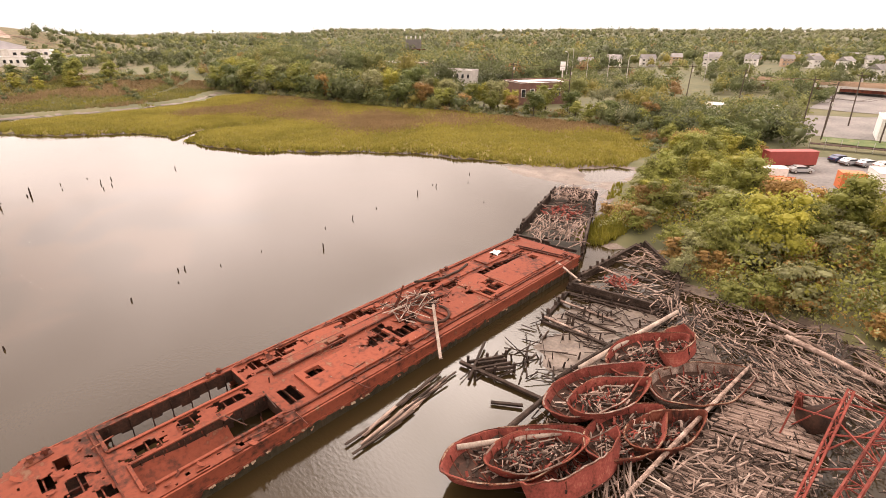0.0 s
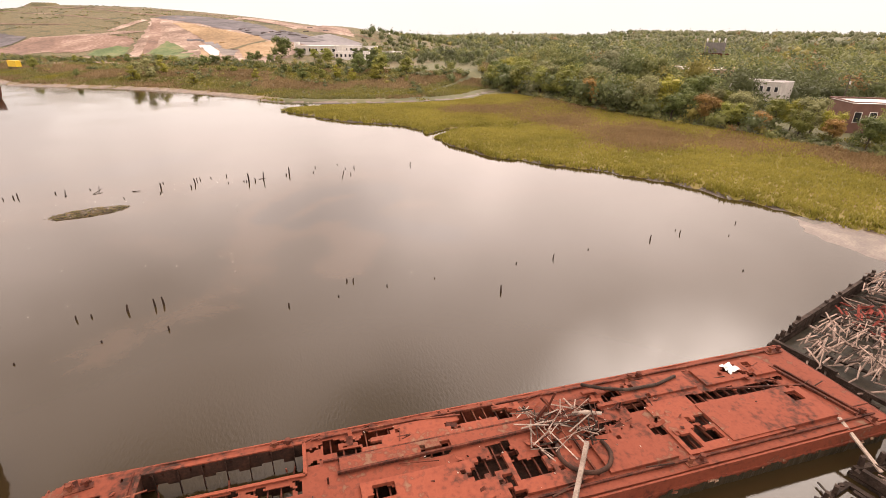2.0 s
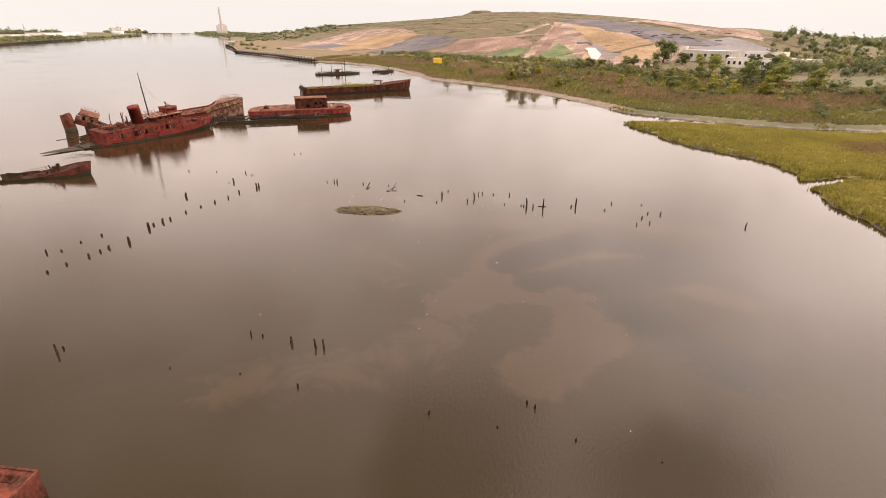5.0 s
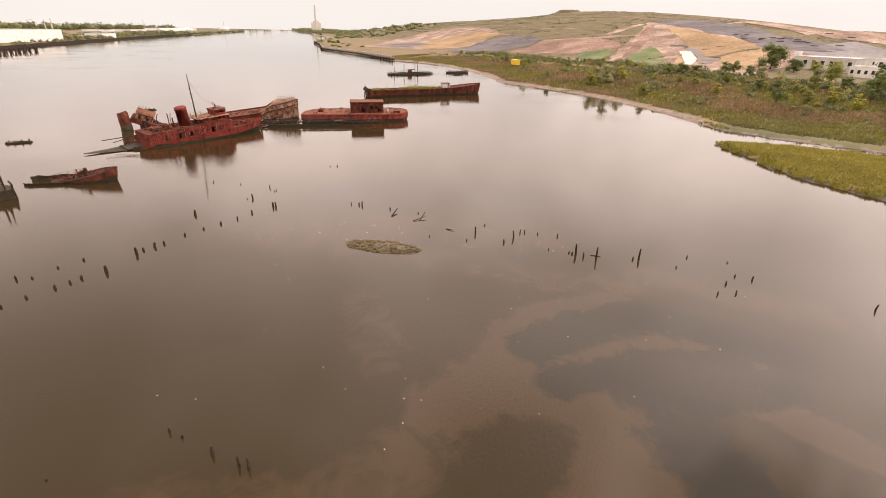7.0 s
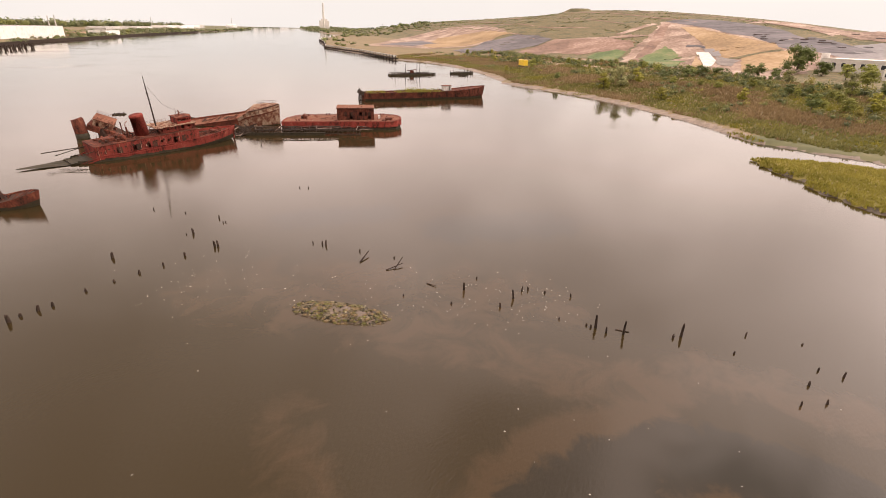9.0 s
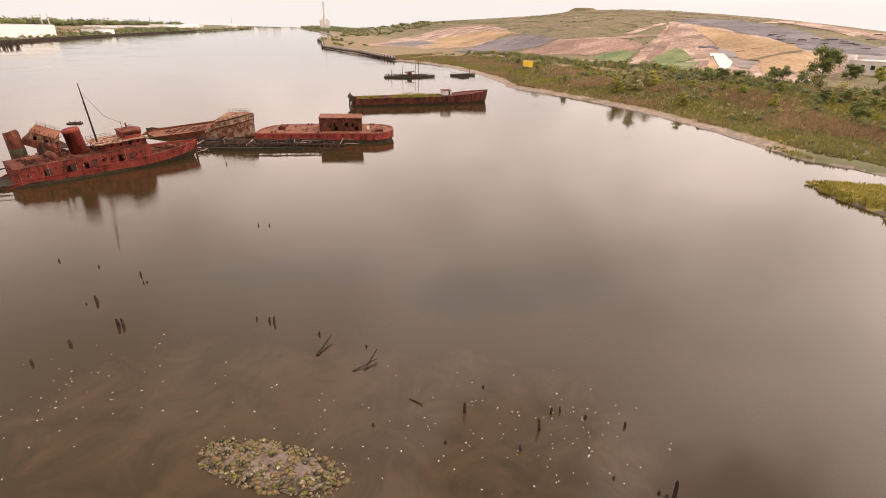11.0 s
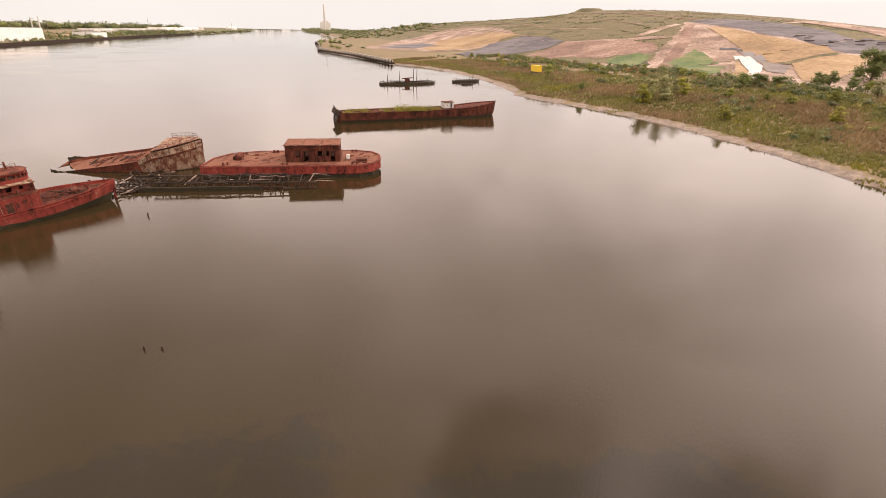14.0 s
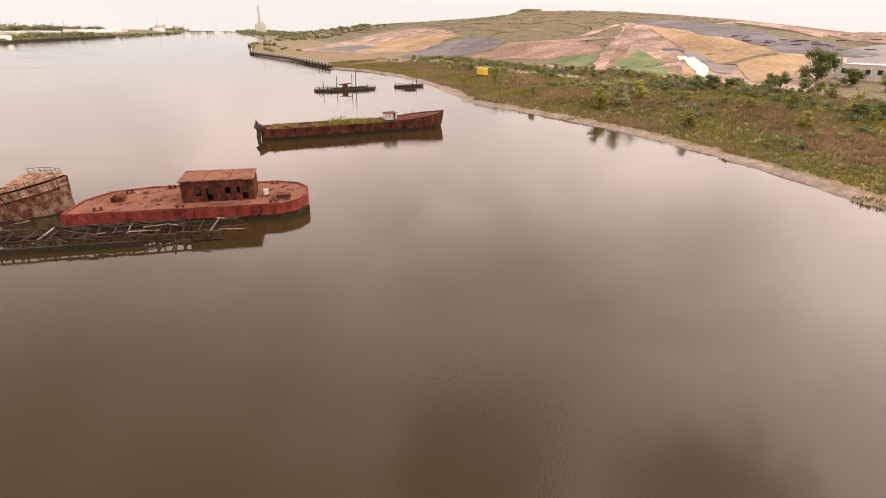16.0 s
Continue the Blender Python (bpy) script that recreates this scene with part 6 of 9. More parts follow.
    for k in range(16):
        x = 15.3 + 10.7 * (k % 8 + 0.5) / 8
        part("wall_stiffener", Shape().beam((x, -3.06 if k < 8 else 2.66, D + 0.05), (x, -3.06 if k < 8 else 2.66, D + 3.25), 0.08, 0.06), RUST_DARK, ob)
    for k in range(22):
        part("fender_rib", Shape().beam((3.5 + k * 1.2, -6.02 - 0.016 * k * 1.2, 0.5), (3.5 + k * 1.2, -6.02 - 0.016 * k * 1.2, D), 0.12, 0.1), RUST_DARK, ob)
    part("white_locker", Shape().box((27.6, -1.2, D + 0.55), (0.7, 0.6, 0.9)), CONCRETE, ob, "small grey-white locker")
    for k, (x0, x1) in enumerate(((15.0, 18.7), (18.7, 22.4), (22.4, 26.2))):
        part("roof_edge", Shape().beam((x0, -3.3, D + 3.47), (x1 - 0.1, -3.3, D + 3.47), 0.1, 0.1).beam((x0, 2.9, D + 3.47), (x1 - 0.1, 2.9, D + 3.47), 0.1, 0.1).beam((x1 - 0.1, -3.3, D + 3.47), (x1 - 0.1, 2.9, D + 3.47), 0.1, 0.08), RUST_PALE, ob, "worn pale roof edging")
    for k in range(n):
        (ax, ay), (bx, by) = out[k], out[(k + 1) % n]
        part("deck_rail", Shape().beam((ax * 0.99 + 0.1, ay * 0.97, D + 0.16), (bx * 0.99 + 0.1, by * 0.97, D + 0.16), 0.3, 0.1), RUST_SHELL, ob, "low rusted toe rail")
    # no hole is cut here: black panels paint the shade of openings
    for x in (17.6, 19.6, 23.0, 24.6):
        part("opening_shade_panel", Shape().box((x, -3.0, D + 1.75), (0.8, 0.12, 0.95)), HULL_BLACK, ob)
    # the strake above is lit; this band's shade is in its colour
    part("lower_plate", Shape().box((16, -6.2, 0.95), (25, 0.1, 0.7), (0, 0, -0.6)), RUST_DARK, ob, "lower side plating, darkened like shade below the strake")
    part("hatch", Shape().box((30.4, -2.4, D + 0.25), (2.2, 1.6, 0.5)), RUST_DARK, ob)
    return ob


cabin_barge()


def trestle():
    """Collapsed timber dock beside the cabin barge."""
    ob = thing("collapsed_dock", axis((-147.5, -108.2), (-170.4, -82.4), 0, 0, 0), "collapsed dark timber dock standing in the water", "dock")
    L, W = 34.5, 5.0
    for side in (-1, 1):
        for z in (0.35, 1.5):
            for k in range(6):
                a, b = L * k / 6, L * (k + 1) / 6
                if pick(0, 1) < 0.86:
                    part("stringer", Shape().beam((a, side * W / 2 + pick(-0.15, 0.15), z + pick(-0.2, 0.15)), (b, side * W / 2 + pick(-0.15, 0.15), z + pick(-0.25, 0.15)), 0.22, 0.24), WOOD_DARK, ob)
    for k in range(38):
        x = L * (k + 0.5) / 38
        for side in (-1, 1):
            part("post", Shape().beam((x + pick(-0.2, 0.2), side * W / 2, -0.6), (x + pick(-0.5, 0.5), side * (W / 2 + pick(-0.3, 0.3)), pick(0.6, 1.8)), 0.18, 0.18), WOOD_DARK, ob)
        if k % 2 == 0:
            part("cross_beam", Shape().beam((x, -W / 2, 1.45 + pick(-0.5, 0.2)), (x + pick(-1.2, 1.2), W / 2, 1.45 + pick(-0.6, 0.2)), 0.15, 0.15), WOOD if k % 12 == 0 else WOOD_DARK, ob)
        if k % 3 == 0:
            part("brace", Shape().beam((x, pick(-2.5, 2.5), 0.1), (x + pick(0.8, 2), pick(-2.5, 2.5), 1.7), 0.13, 0.13), WOOD_DARK, ob)
    for k in range(44):
        x = pick(14, L) if k % 3 else pick(0, L)
        y = pick(-W / 2, W / 2)
        part("loose_plank", Shape().beam((x, y, 1.65 + pick(-0.2, 0.1)), (x + pick(1, 4), y + pick(-1.0, 1.0), 1.65 + pick(-0.3, 0.15)), 0.18, 0.07), WOOD_DARK if k % 7 else WOOD, ob)
    part("sunken_scow", Shape().box((14, -W / 2 - 0.3, 0.2), (21, 0.4, 1.1), (3, 0, 0)).box((14, -W / 2 + 0.2, -0.1), (21, 1.0, 0.5)), SLIME, ob, "dark waterlogged side of a sunken scow")
    return ob


trestle()


def bow_wreck():
    ob = thing("wrecked_hull", axis((-147.3, -133.4), (-165.4, -109.5), -1.9, 7.0, 8.2), "pale flaked ship bow rising out of the water", "shipwreck")
    skin, deck, port = hull_shape(30.0, 8.6, 1.6, lambda s: 1.5 * float(smooth(np.array(s), 0.58, 0.72)) + 0.2 * max(0, (s - 0.72) / 0.28), 0.9, 0.34, 28, 0.45, 6.0)
    for t, f in enumerate(skin.f):
        if sum(skin.v[i][0] for i in f) / len(f) > 18 and sum(skin.v[i][2] for i in f) / len(f) > -1.5:
            skin.m[t] = 2
    part("hull", skin, [RUST_DARK, RUST_DARK, RUST_PALE], ob, "rusty hull with flaked cream paint", True)
    part("deck", deck, RUST_DECK, ob)
    part("weed_belt", weed_belt(port, lambda x: 1.9 - 0.157 * x, 0.8), SLIME, ob, "black weedy belt at the waterline")
    for i in range(17, 28):
        for side in (1, -1):
            for row in range(4):
                if pick(0, 1) < 0.12:
                    continue
                low_, high_ = row / 4, (row + 0.93) / 4
                quad = []
                for col, up in ((port[i], low_), (port[i + 1], low_), (port[i + 1], high_), (port[i], high_)):
                    a, b = Vector(col[2]), Vector(col[4])
                    p = a.lerp(b, 0.35 + 0.65 * up)
                    quad.append(Vector((p.x, side * (p.y + 0.05 + pick(0, 0.02)), p.z)))
                quad = [q + (sum(quad, Vector()) / 4 - q) * 0.02 for q in quad]
                back = [q - Vector((0, side * 0.04, 0)) for q in quad]
                part("hull_plate", Shape().add([*quad, *back], [(0, 1, 2, 3), (7, 6, 5, 4), (0, 4, 5, 1), (1, 5, 6, 2), (2, 6, 7, 3), (3, 7, 4, 0)]), HULL_FLAKE if row > 0 else RUST_DARK, ob)
    for i in range(17, 29):
        for side in (1, -1):
            a, b = Vector(port[i][2]), Vector(port[i][4])
            part("seam", Shape().beam((a.x, side * (a.y + 0.09), a.z), (b.x, side * (b.y + 0.09), b.z), 0.09, 0.06), RUST_DARK, ob)
    rails = Shape()
    for side in (1, -1):
        frame_rails(rails, [(port[i][4][0], side * port[i][4][1], port[i][4][2]) for i in range(21, 28)], 1.0, 1, 0.04)
    part("railing", rails, RUST_DARK, ob, "bent thin bow railing")
    forecastle = Shape()
    forecastle.sheet([[(port[i][4][0], port[i][4][1] * 0.97 * u, port[i][4][2] + 0.25) for u in (1, 0, -1)] for i in range(20, 29)])
    forecastle.box((port[20][4][0], 0, port[20][4][2] - 0.8), (0.12, port[20][4][1] * 1.95, 2.2))
    part("forecastle", forecastle, RUST_PALE, ob)
    for k in range(30):
        x = pick(5, 17)
        part("broken_beam", Shape().beam((x, pick(-3, 3), 1.65), (x + pick(-2, 2), pick(-3, 3), 1.75 + pick(0, 0.5)), pick(0.08, 0.3), 0.1), RUST_DARK if k % 3 else WOOD_DARK, ob)
    return ob


bow_wreck()


def long_hulk():
    ob = thing("overgrown_hulk", axis((-224.0, -130.8), (-269.9, -99.5), 0, 0.0, 0.0), "long rusty barge hulk overgrown with yellow-green weeds", "shipwreck")
    L = math.hypot(45.9, 31.3)
    skin, deck, port = hull_shape(L, 8.6, 2.6, lambda s: 1.9 * max(0, (s - 0.6) / 0.4) ** 1.5, 0.95, 0.2, 26, 0.35, 0.8)
    part("hull", skin, [RUST_DARK, SLIME], ob, "rust-brown plated hull", True)
    part("deck", deck, RUST_DARK, ob)
    for i in range(1, 26):
        for side in (1, -1):
            part("hull_rib", Shape().beam((port[i][2][0], side * (port[i][2][1] + 0.06), 0.5), (port[i][3][0], side * (port[i][3][1] + 0.1), port[i][3][2]), 0.1, 0.1), RUST_DARK, ob)
    part("weed_belt", weed_belt(port, lambda x: 0.0, 0.7), SLIME, ob, "black weedy belt at the waterline")
    part("cabin", wall_ring(35.5, -1.6, 3.1, 3.4, 3.0, 1.9, [(0.8, 0.7, 0.8, 0.6)], [(2.2, 0.7, 1.6)]), CONCRETE, ob, "small grey-white cabin")
    part("cabin_roof", Shape().box((37.2, -0.1, 5.05), (3.8, 3.4, 0.12)), RUST_DARK, ob)
    stern = Shape().box((-0.6, 0, 3.0), (2.0, 5.0, 1.5), (0, 25, 0))
    for k in range(7):
        stern.beam((-1.2 + pick(-0.3, 0.3), -2.6 + k * 0.85, -0.4), (-0.9, -2.6 + k * 0.85, 2.6), 0.22, 0.22)
    stern.beam((-0.6, 0, 3.4), (-1.4, 0.4, 5.0), 0.9, 0.4, 0, 0, 0.3)
    part("broken_stern", stern, WOOD_DARK, ob, "dark broken timber stern post")
    junk = Shape()
    for k in range(60):
        x = pick(4, 50)
        junk.beam((x, pick(-3, 3), 2.8), (x + pick(-2, 2), pick(-3, 3), 3.0 + pick(0, 0.8)), pick(0.08, 0.3), 0.12)
    for k in range(6):
        x = pick(38, 51)
        junk.beam((x, 3.4, 3.6), (x + pick(-0.3, 0.3), 3.4, 4.2 + pick(0, 0.9)), 0.09, 0.09)
    part("deck_wreckage", junk, RUST_DARK, ob)
    r2 = np.random.default_rng(21)
    lobes = [(r2.uniform(2, 33), r2.uniform(-3, 3)) for k in range(70)]
    pts = np.concatenate([np.array((x, y, 3.0)) + r2.normal(size=(26, 3)) * (0.9, 0.7, 0.45 if x > 9 else 0.3) for x, y in lobes if not 9 < x < 14])
    pts[:, 2] = np.maximum(pts[:, 2], 2.65)
    v, f = cards(pts, 0.55, r2)
    tagged(part("weed_growth", raw_mesh("weed_growth", v, f, LEAF[1]), None, ob), "yellow-green weeds growing on deck", kind="stuff")
    return ob


long_hulk()


def small_wreck():
    ob = thing("sunken_boat", axis((-80.6, -91.0), (-92.3, -79.6), -2.0, 5.0, 9.0), "small sunken boat with its rusty bow above water", "shipwreck")
    skin, deck, port = hull_shape(16.0, 4.6, 1.4, lambda s: 0.5 * max(0, (s - 0.5) / 0.5) ** 1.5, 0.8, 0.3, 18, 0.25, 2.0)
    part("hull", skin, [RUST_DARK, SLIME], ob, "", True)
    part("weed_belt", weed_belt(port, lambda x: 2.0 - 0.157 * x, 0.7), SLIME, ob, "black weedy belt at the waterline")
    part("deck", deck, HULL_BLACK, ob)
    junk = Shape()
    for k in range(24):
        x = pick(5, 14)
        junk.beam((x, pick(-1.6, 1.6), 1.5), (x + pick(-1.5, 1.5), pick(-1.6, 1.6), 1.8 + pick(0, 0.5)), pick(0.08, 0.25), 0.1)
    part("engine", Shape().tube([(9.0, 0, 1.5), (8.8, 0.2, 3.0)], 0.12, 6).box((9.8, 0.3, 2.0), (1.2, 0.9, 1.0)).box((10.4, 0.0, 2.7), (0.5, 0.5, 0.6)), HULL_BLACK, ob)
    part("deck_wreckage", junk, RUST_DARK, ob)
    rail = Shape()
    frame_rails(rail, [(x, 1.9, 1.6) for x in np.arange(4.0, 9.0, 1.2)], 0.8)
    part("railing", rail, RUST_DARK, ob)
    return ob


small_wreck()


def turned_wreck():
    ob = thing("capsized_wreck", axis((-119.0, -134.2), (-129.0, -127.2), -0.5, 0, 0), "broken rusty superstructure tilting out of the water", "shipwreck")
    part("boiler", Shape().tube([(1.7, -1.4, -0.8), (1.5, -1.2, 2.2), (1.2, -1.0, 5.2), (1.15, -1.0, 5.35)], [1.5, 1.5, 1.42, 1.2], 16), RUST_DARK, ob, "leaning rusty boiler drum", True)
    part("boiler_skirt", Shape().tube([(1.75, -1.42, -0.8), (1.6, -1.3, 1.7)], [1.56, 1.54], 16), SLIME, ob, "black weedy foot of the boiler", True)
    part("cabin", wall_ring(3.9, -0.9, 0, 4.4, 3.9, 2.9, [(0.7, 0.7, 1.3, 0.8), (2.7, 0.7, 1.3, 0.8)], []), RUST_PALE, ob, "tilted flaked cabin", False, pose(0.2, 0.2, 4.2, 12, 22, 0))
    part("cabin_roof", Shape().box((6.1, 1.05, 2.96), (4.8, 4.3, 0.12)), RUST_DECK, ob, "", False, pose(0.2, 0.2, 4.2, 12, 22, 0))
    part("hull_plate", Shape().box((6.0, 0.6, 2.3), (6.4, 4.2, 1.5), (8, 24, 0)), RUST_DARK, ob)
    part("hull_plate", Shape().add([(8.0, -1.4, 1.6), (11.6, 0.2, 1.0), (11.4, 1.0, 1.1), (8.0, 2.4, 2.9), (8.0, -1.4, 1.4), (11.6, 0.2, 0.85), (11.4, 1.0, 0.95), (8.0, 2.4, 2.7)], [(0, 1, 2, 3), (7, 6, 5, 4), (0, 4, 5, 1), (1, 5, 6, 2), (2, 6, 7, 3)]), HULL_BLACK, ob, "torn black plate")
    part("strut", Shape().beam((6.6, -0.9, -0.6), (6.2, -0.6, 2.6), 2.4, 2.0, 0, 0, 0.8), HULL_BLACK, ob)
    part("strut", Shape().beam((8.8, 0.8, -0.6), (8.4, 0.8, 2.4), 0.8, 1.2), RUST_DARK, ob)
    r = Shape()
    frame_rails(r, [(3.9 + 0.85 * k, -0.9, 3.0) for k in range(6)], 0.8)
    frame_rails(r, [(3.9 + 0.85 * k, 3.0, 3.0) for k in range(6)], 0.8)
    part("railing", r, RUST_DARK, ob, "", False, pose(0.2, 0.2, 4.2, 12, 22, 0))
    return ob


turned_wreck()


def scrap_wreck(p, q, w, h, ribs, label, masts=()):
    """Low wooden wreck: a waterlogged hull with broken frames and posts."""
    ob = thing("timber_wreck", axis(p, q), label, "shipwreck", "low timber wrecks")
    L = math.hypot(q[0] - p[0], q[1] - p[1])
    body = Shape().prism([(0, -w * 0.3), (L * 0.12, -w / 2), (L * 0.85, -w / 2), (L, 0), (L * 0.85, w / 2), (L * 0.12, w / 2), (0, w * 0.3)], -0.4, h * 0.55)
    part("hull", body, SLIME, ob)
    for k in range(ribs):
        x = L * (k + 0.5) / ribs
        for side in (-1, 1):
            part("frame_rib", Shape().beam((x, side * w * 0.46, 0), (x + pick(-0.3, 0.3), side * w * pick(0.42, 0.52), h * pick(0.7, 1.4)), 0.25, 0.2), WOOD_DARK, ob)
    top = Shape()
    for k in range(ribs):
        top.beam((pick(0, L), pick(-w / 2, w / 2), h * 0.6), (pick(0, L), pick(-w / 2, w / 2), h * pick(0.6, 1.1)), pick(0.1, 0.3), 0.14)
    tagged(part("deck_wreckage", top, WOOD_DARK, ob), kind="stuff")
    for x, t in masts:
        part("post", Shape().tube([(x, 0, 0.2), (x + 0.2, 0, t)], [0.22, 0.12], 6), WOOD_DARK, ob)
    return ob


steam = scrap_wreck((-321, -197.5), (-348.5, -181.5), 6.5, 1.6, 16, "dark wooden wreck with standing posts and machinery", ((4, 5.0), (11, 6.6), (19, 7.6), (21, 9.0)))
part("engine", Shape().box((15.5, 0, 1.8), (2.2, 1.6, 1.8)).tube([(12.5, 0, 2.8), (18.5, 0, 3.2)], 0.25, 8), RUST_DARK, steam)
scrap_wreck((-361, -177.5), (-376, -169), 4.0, 1.8, 8, "small ribbed wooden wreck near the bank", ((13, 4.2),))
scrap_wreck((-91.5, -135.4), (-96.4, -132.8), 1.6, 0.6, 4, "low broken hull lying awash")
scrap_wreck((-141.5, -164), (-145, -162), 1.2, 0.5, 3, "low broken hull lying awash")
scrap_wreck((-70.5, -84.5), (-76.0, -84.6), 4.6, 3.0, 5, "rotten dark stern block standing in the water")
scrap_wreck((-352, -166), (-357, -162), 1.6, 1.0, 3, "low broken hull lying awash")
heap = thing("timber_wreck", axis((-143.4, -107.5), (-150.5, -110.0)), "heap of dark rotten timber between the hulks", "shipwreck", "low timber wrecks")
for k in range(70):
    x, y = pick(-1, 13), pick(-4.5, 4.5)
    part("broken_beam", Shape().beam((x, y, pick(0, 0.6)), (x + pick(-3, 3), y + pick(-3, 3), pick(0.3, 1.5)), pick(0.10, 0.3), pick(0.10, 0.24)), WOOD_DARK if k % 8 else WOOD, heap)

# ---- the wreck field between barge and bank ----
def plank_mesh(name, mat, twist):
    """A split, slightly bowed plank one metre long along x."""
    s = Shape()
    rows = []
    for k in range(4):
        u = k / 3 - 0.5
        bow = 0.25 * math.cos(u * 3) * twist
        w = 0.5 * (1 - 0.25 * abs(u) * (1 if twist > 0 else 0.4))
        rows.append([(u, -w, bow + 0.5), (u, w, bow + 0.5), (u, w, bow - 0.5), (u, -w, bow - 0.5)])
    for a, b in zip(rows, rows[1:]):
        o = len(s.v)
        s.add(a + b, [(0, 1, 5, 4), (1, 2, 6, 5), (2, 3, 7, 6), (3, 0, 4, 7)])
    s.add(rows[0], [(0, 3, 2, 1)])
    s.add(rows[-1], [(0, 1, 2, 3)])
    return s.mesh(name, mat)


PLANKS = [plank_mesh("plank", m, t) for m, t in ((WOOD, 0.4), (WOOD, -0.3), (WOOD_PALE, 0.2), (WOOD_DARK, 0.3), (WOOD, 0.1))]


def place_plank(parent, p, length, w, h, spin, pitch=0.0, roll=0.0, kind=None, name="plank"):
    # the large share of dark planks stands in for shaded gaps between boards
    i = int(rng.choice(5, p=(0.22, 0.2, 0.07, 0.38, 0.13))) if kind is None else kind
    return part(name, PLANKS[i], None, parent, "", False, pose(*p, roll, pitch, spin) @ Matrix.Diagonal((length, w, h, 1)))


def heap_of_planks(label, corners, n, z, spin, spread_deg, top=0.6, length=(0.8, 3.2), kind=None):
    """Loose timber strewn over a quadrilateral patch."""
    ob = thing("driftwood_heap", Matrix.Translation((corners[0][0], corners[0][1], 0)), label, "driftwood", "driftwood heaps")
    for k in range(n):
        u, w = pick(0, 1), pick(0, 1)
        (ax, ay), (bx, by), (cx, cy), (dx, dy) = corners
        x = (ax * (1 - u) + bx * u) * (1 - w) + (dx * (1 - u) + cx * u) * w
        y = (ay * (1 - u) + by * u) * (1 - w) + (dy * (1 - u) + cy * u) * w
        zz = z + pick(0, top) * (0.5 + 0.5 * math.sin(k))
        place_plank(ob, (x - corners[0][0], y - corners[0][1], zz), pick(*length) * 0.95, pick(0.05, 0.14), pick(0.03, 0.08), spin + pick(-spread_deg, spread_deg), pick(-12, 12), pick(-25, 25), kind)
    return ob


def wooden_hull(name, label, corners, wall, mat, ribs, deck_from=1.0, planks=70, lean=0.0):
    """A wooden barge wreck from its four plan corners: heavy log sides, frames, partly planked."""
    ob = thing(name, Matrix.Translation((0, 0, 0)), label, "shipwreck")
    c = [Vector((x, y, 0)) for x, y in corners]
    for a, b in zip(c, c[1:] + c[:1]):
        for k, z in enumerate(np.arange(0.1, wall, 0.36)):
            cut = pick(0, 0.12) * k
            p, q = a.lerp(b, cut), a.lerp(b, 1 - pick(0, 0.12) * k)
            part("side_log", Shape().beam((p.x, p.y, z), (q.x, q.y, z + pick(-0.06, 0.06)), 0.34, 0.34, 0.05), mat, ob)
    for k in range(ribs):
        u = (k + 0.5) / ribs
        p, q = c[0].lerp(c[1], u), c[3].lerp(c[2], u)
        for r in (p, q):
            part("frame_post", Shape().beam((r.x, r.y, -0.4), (r.x + pick(-0.2, 0.2), r.y + pick(-0.2, 0.2), wall + pick(-0.4, 0.5)), 0.26, 0.26), WOOD_DARK, ob)
        if k % 2 == 0:
            m, n = p.lerp(q, pick(-0.05, 0.4)), p.lerp(q, pick(0.55, 1.05))
            part("cross_beam", Shape().beam((m.x, m.y, wall * pick(0.0, 0.9)), (n.x + pick(-0.8, 0.8), n.y + pick(-0.8, 0.8), wall * pick(0.0, 0.9)), pick(0.16, 0.26), 0.2, 0.3), WOOD_DARK if k % 4 else WOOD, ob)
    if wall > 1.2:
        part("hold_floor", Shape().add([(v.x, v.y, 0.12) for v in c], [(0, 1, 2, 3)]), SLIME, ob, "black muddy hold floor")
    return ob


# wooden deck scow beyond the far end of the red barge
scow = wooden_hull("deck_scow", "decaying wooden deck scow with collapsing plank deck", [(-35.2, 55.4), (-43.2, 79.6), (-36.9, 82.8), (-25.4, 57.2)], 1.7, WOOD_DARK, 16)
for k in range(400):
    u, w = (pick(0.0, 0.42) if k % 2 else pick(0.74, 1.0)), pick(0.04, 0.96)
    a, b = Vector((-34.0, 55.2, 0)).lerp(Vector((-43.0, 79.6, 0)), u), Vector((-25.6, 58.0, 0)).lerp(Vector((-36.9, 82.8, 0)), u)
    p = a.lerp(b, w)
    place_plank(scow, (p.x, p.y, 1.75 + pick(-0.5, 0.3) - (0.5 if 0.3 < u < 0.42 else 0)), pick(1.0, 3.4), pick(0.07, 0.17), pick(0.04, 0.09), pick(95, 130) if k % 5 else pick(0, 180), pick(-12, 12), pick(-15, 15), (0, 1, 3, 4, 0)[k % 5])
for k in range(130):
    u, w = pick(0.40, 0.78), pick(0.04, 0.96)
    a, b = Vector((-34.0, 55.2, 0)).lerp(Vector((-43.0, 79.6, 0)), u), Vector((-25.6, 58.0, 0)).lerp(Vector((-36.9, 82.8, 0)), u)
    p = a.lerp(b, w)
    place_plank(scow, (p.x, p.y, pick(0.3, 1.3)), pick(1.0, 3.4), pick(0.07, 0.16), pick(0.04, 0.09), pick(0, 180), pick(-16, 16), pick(-15, 15), 3 if k % 3 else 0)
rusty = Shape()
for k in range(60):
    x, y = -36.2 + pick(-2.6, 2.6), 70.5 + pick(-3.0, 3.0)
    rusty.beam((x, y, 0.4 + pick(0, 0.5)), (x + pick(-1.4, 1.4), y + pick(-1.4, 1.4), 0.6 + pick(0, 0.9)), pick(0.05, 0.3), pick(0.04, 0.12))
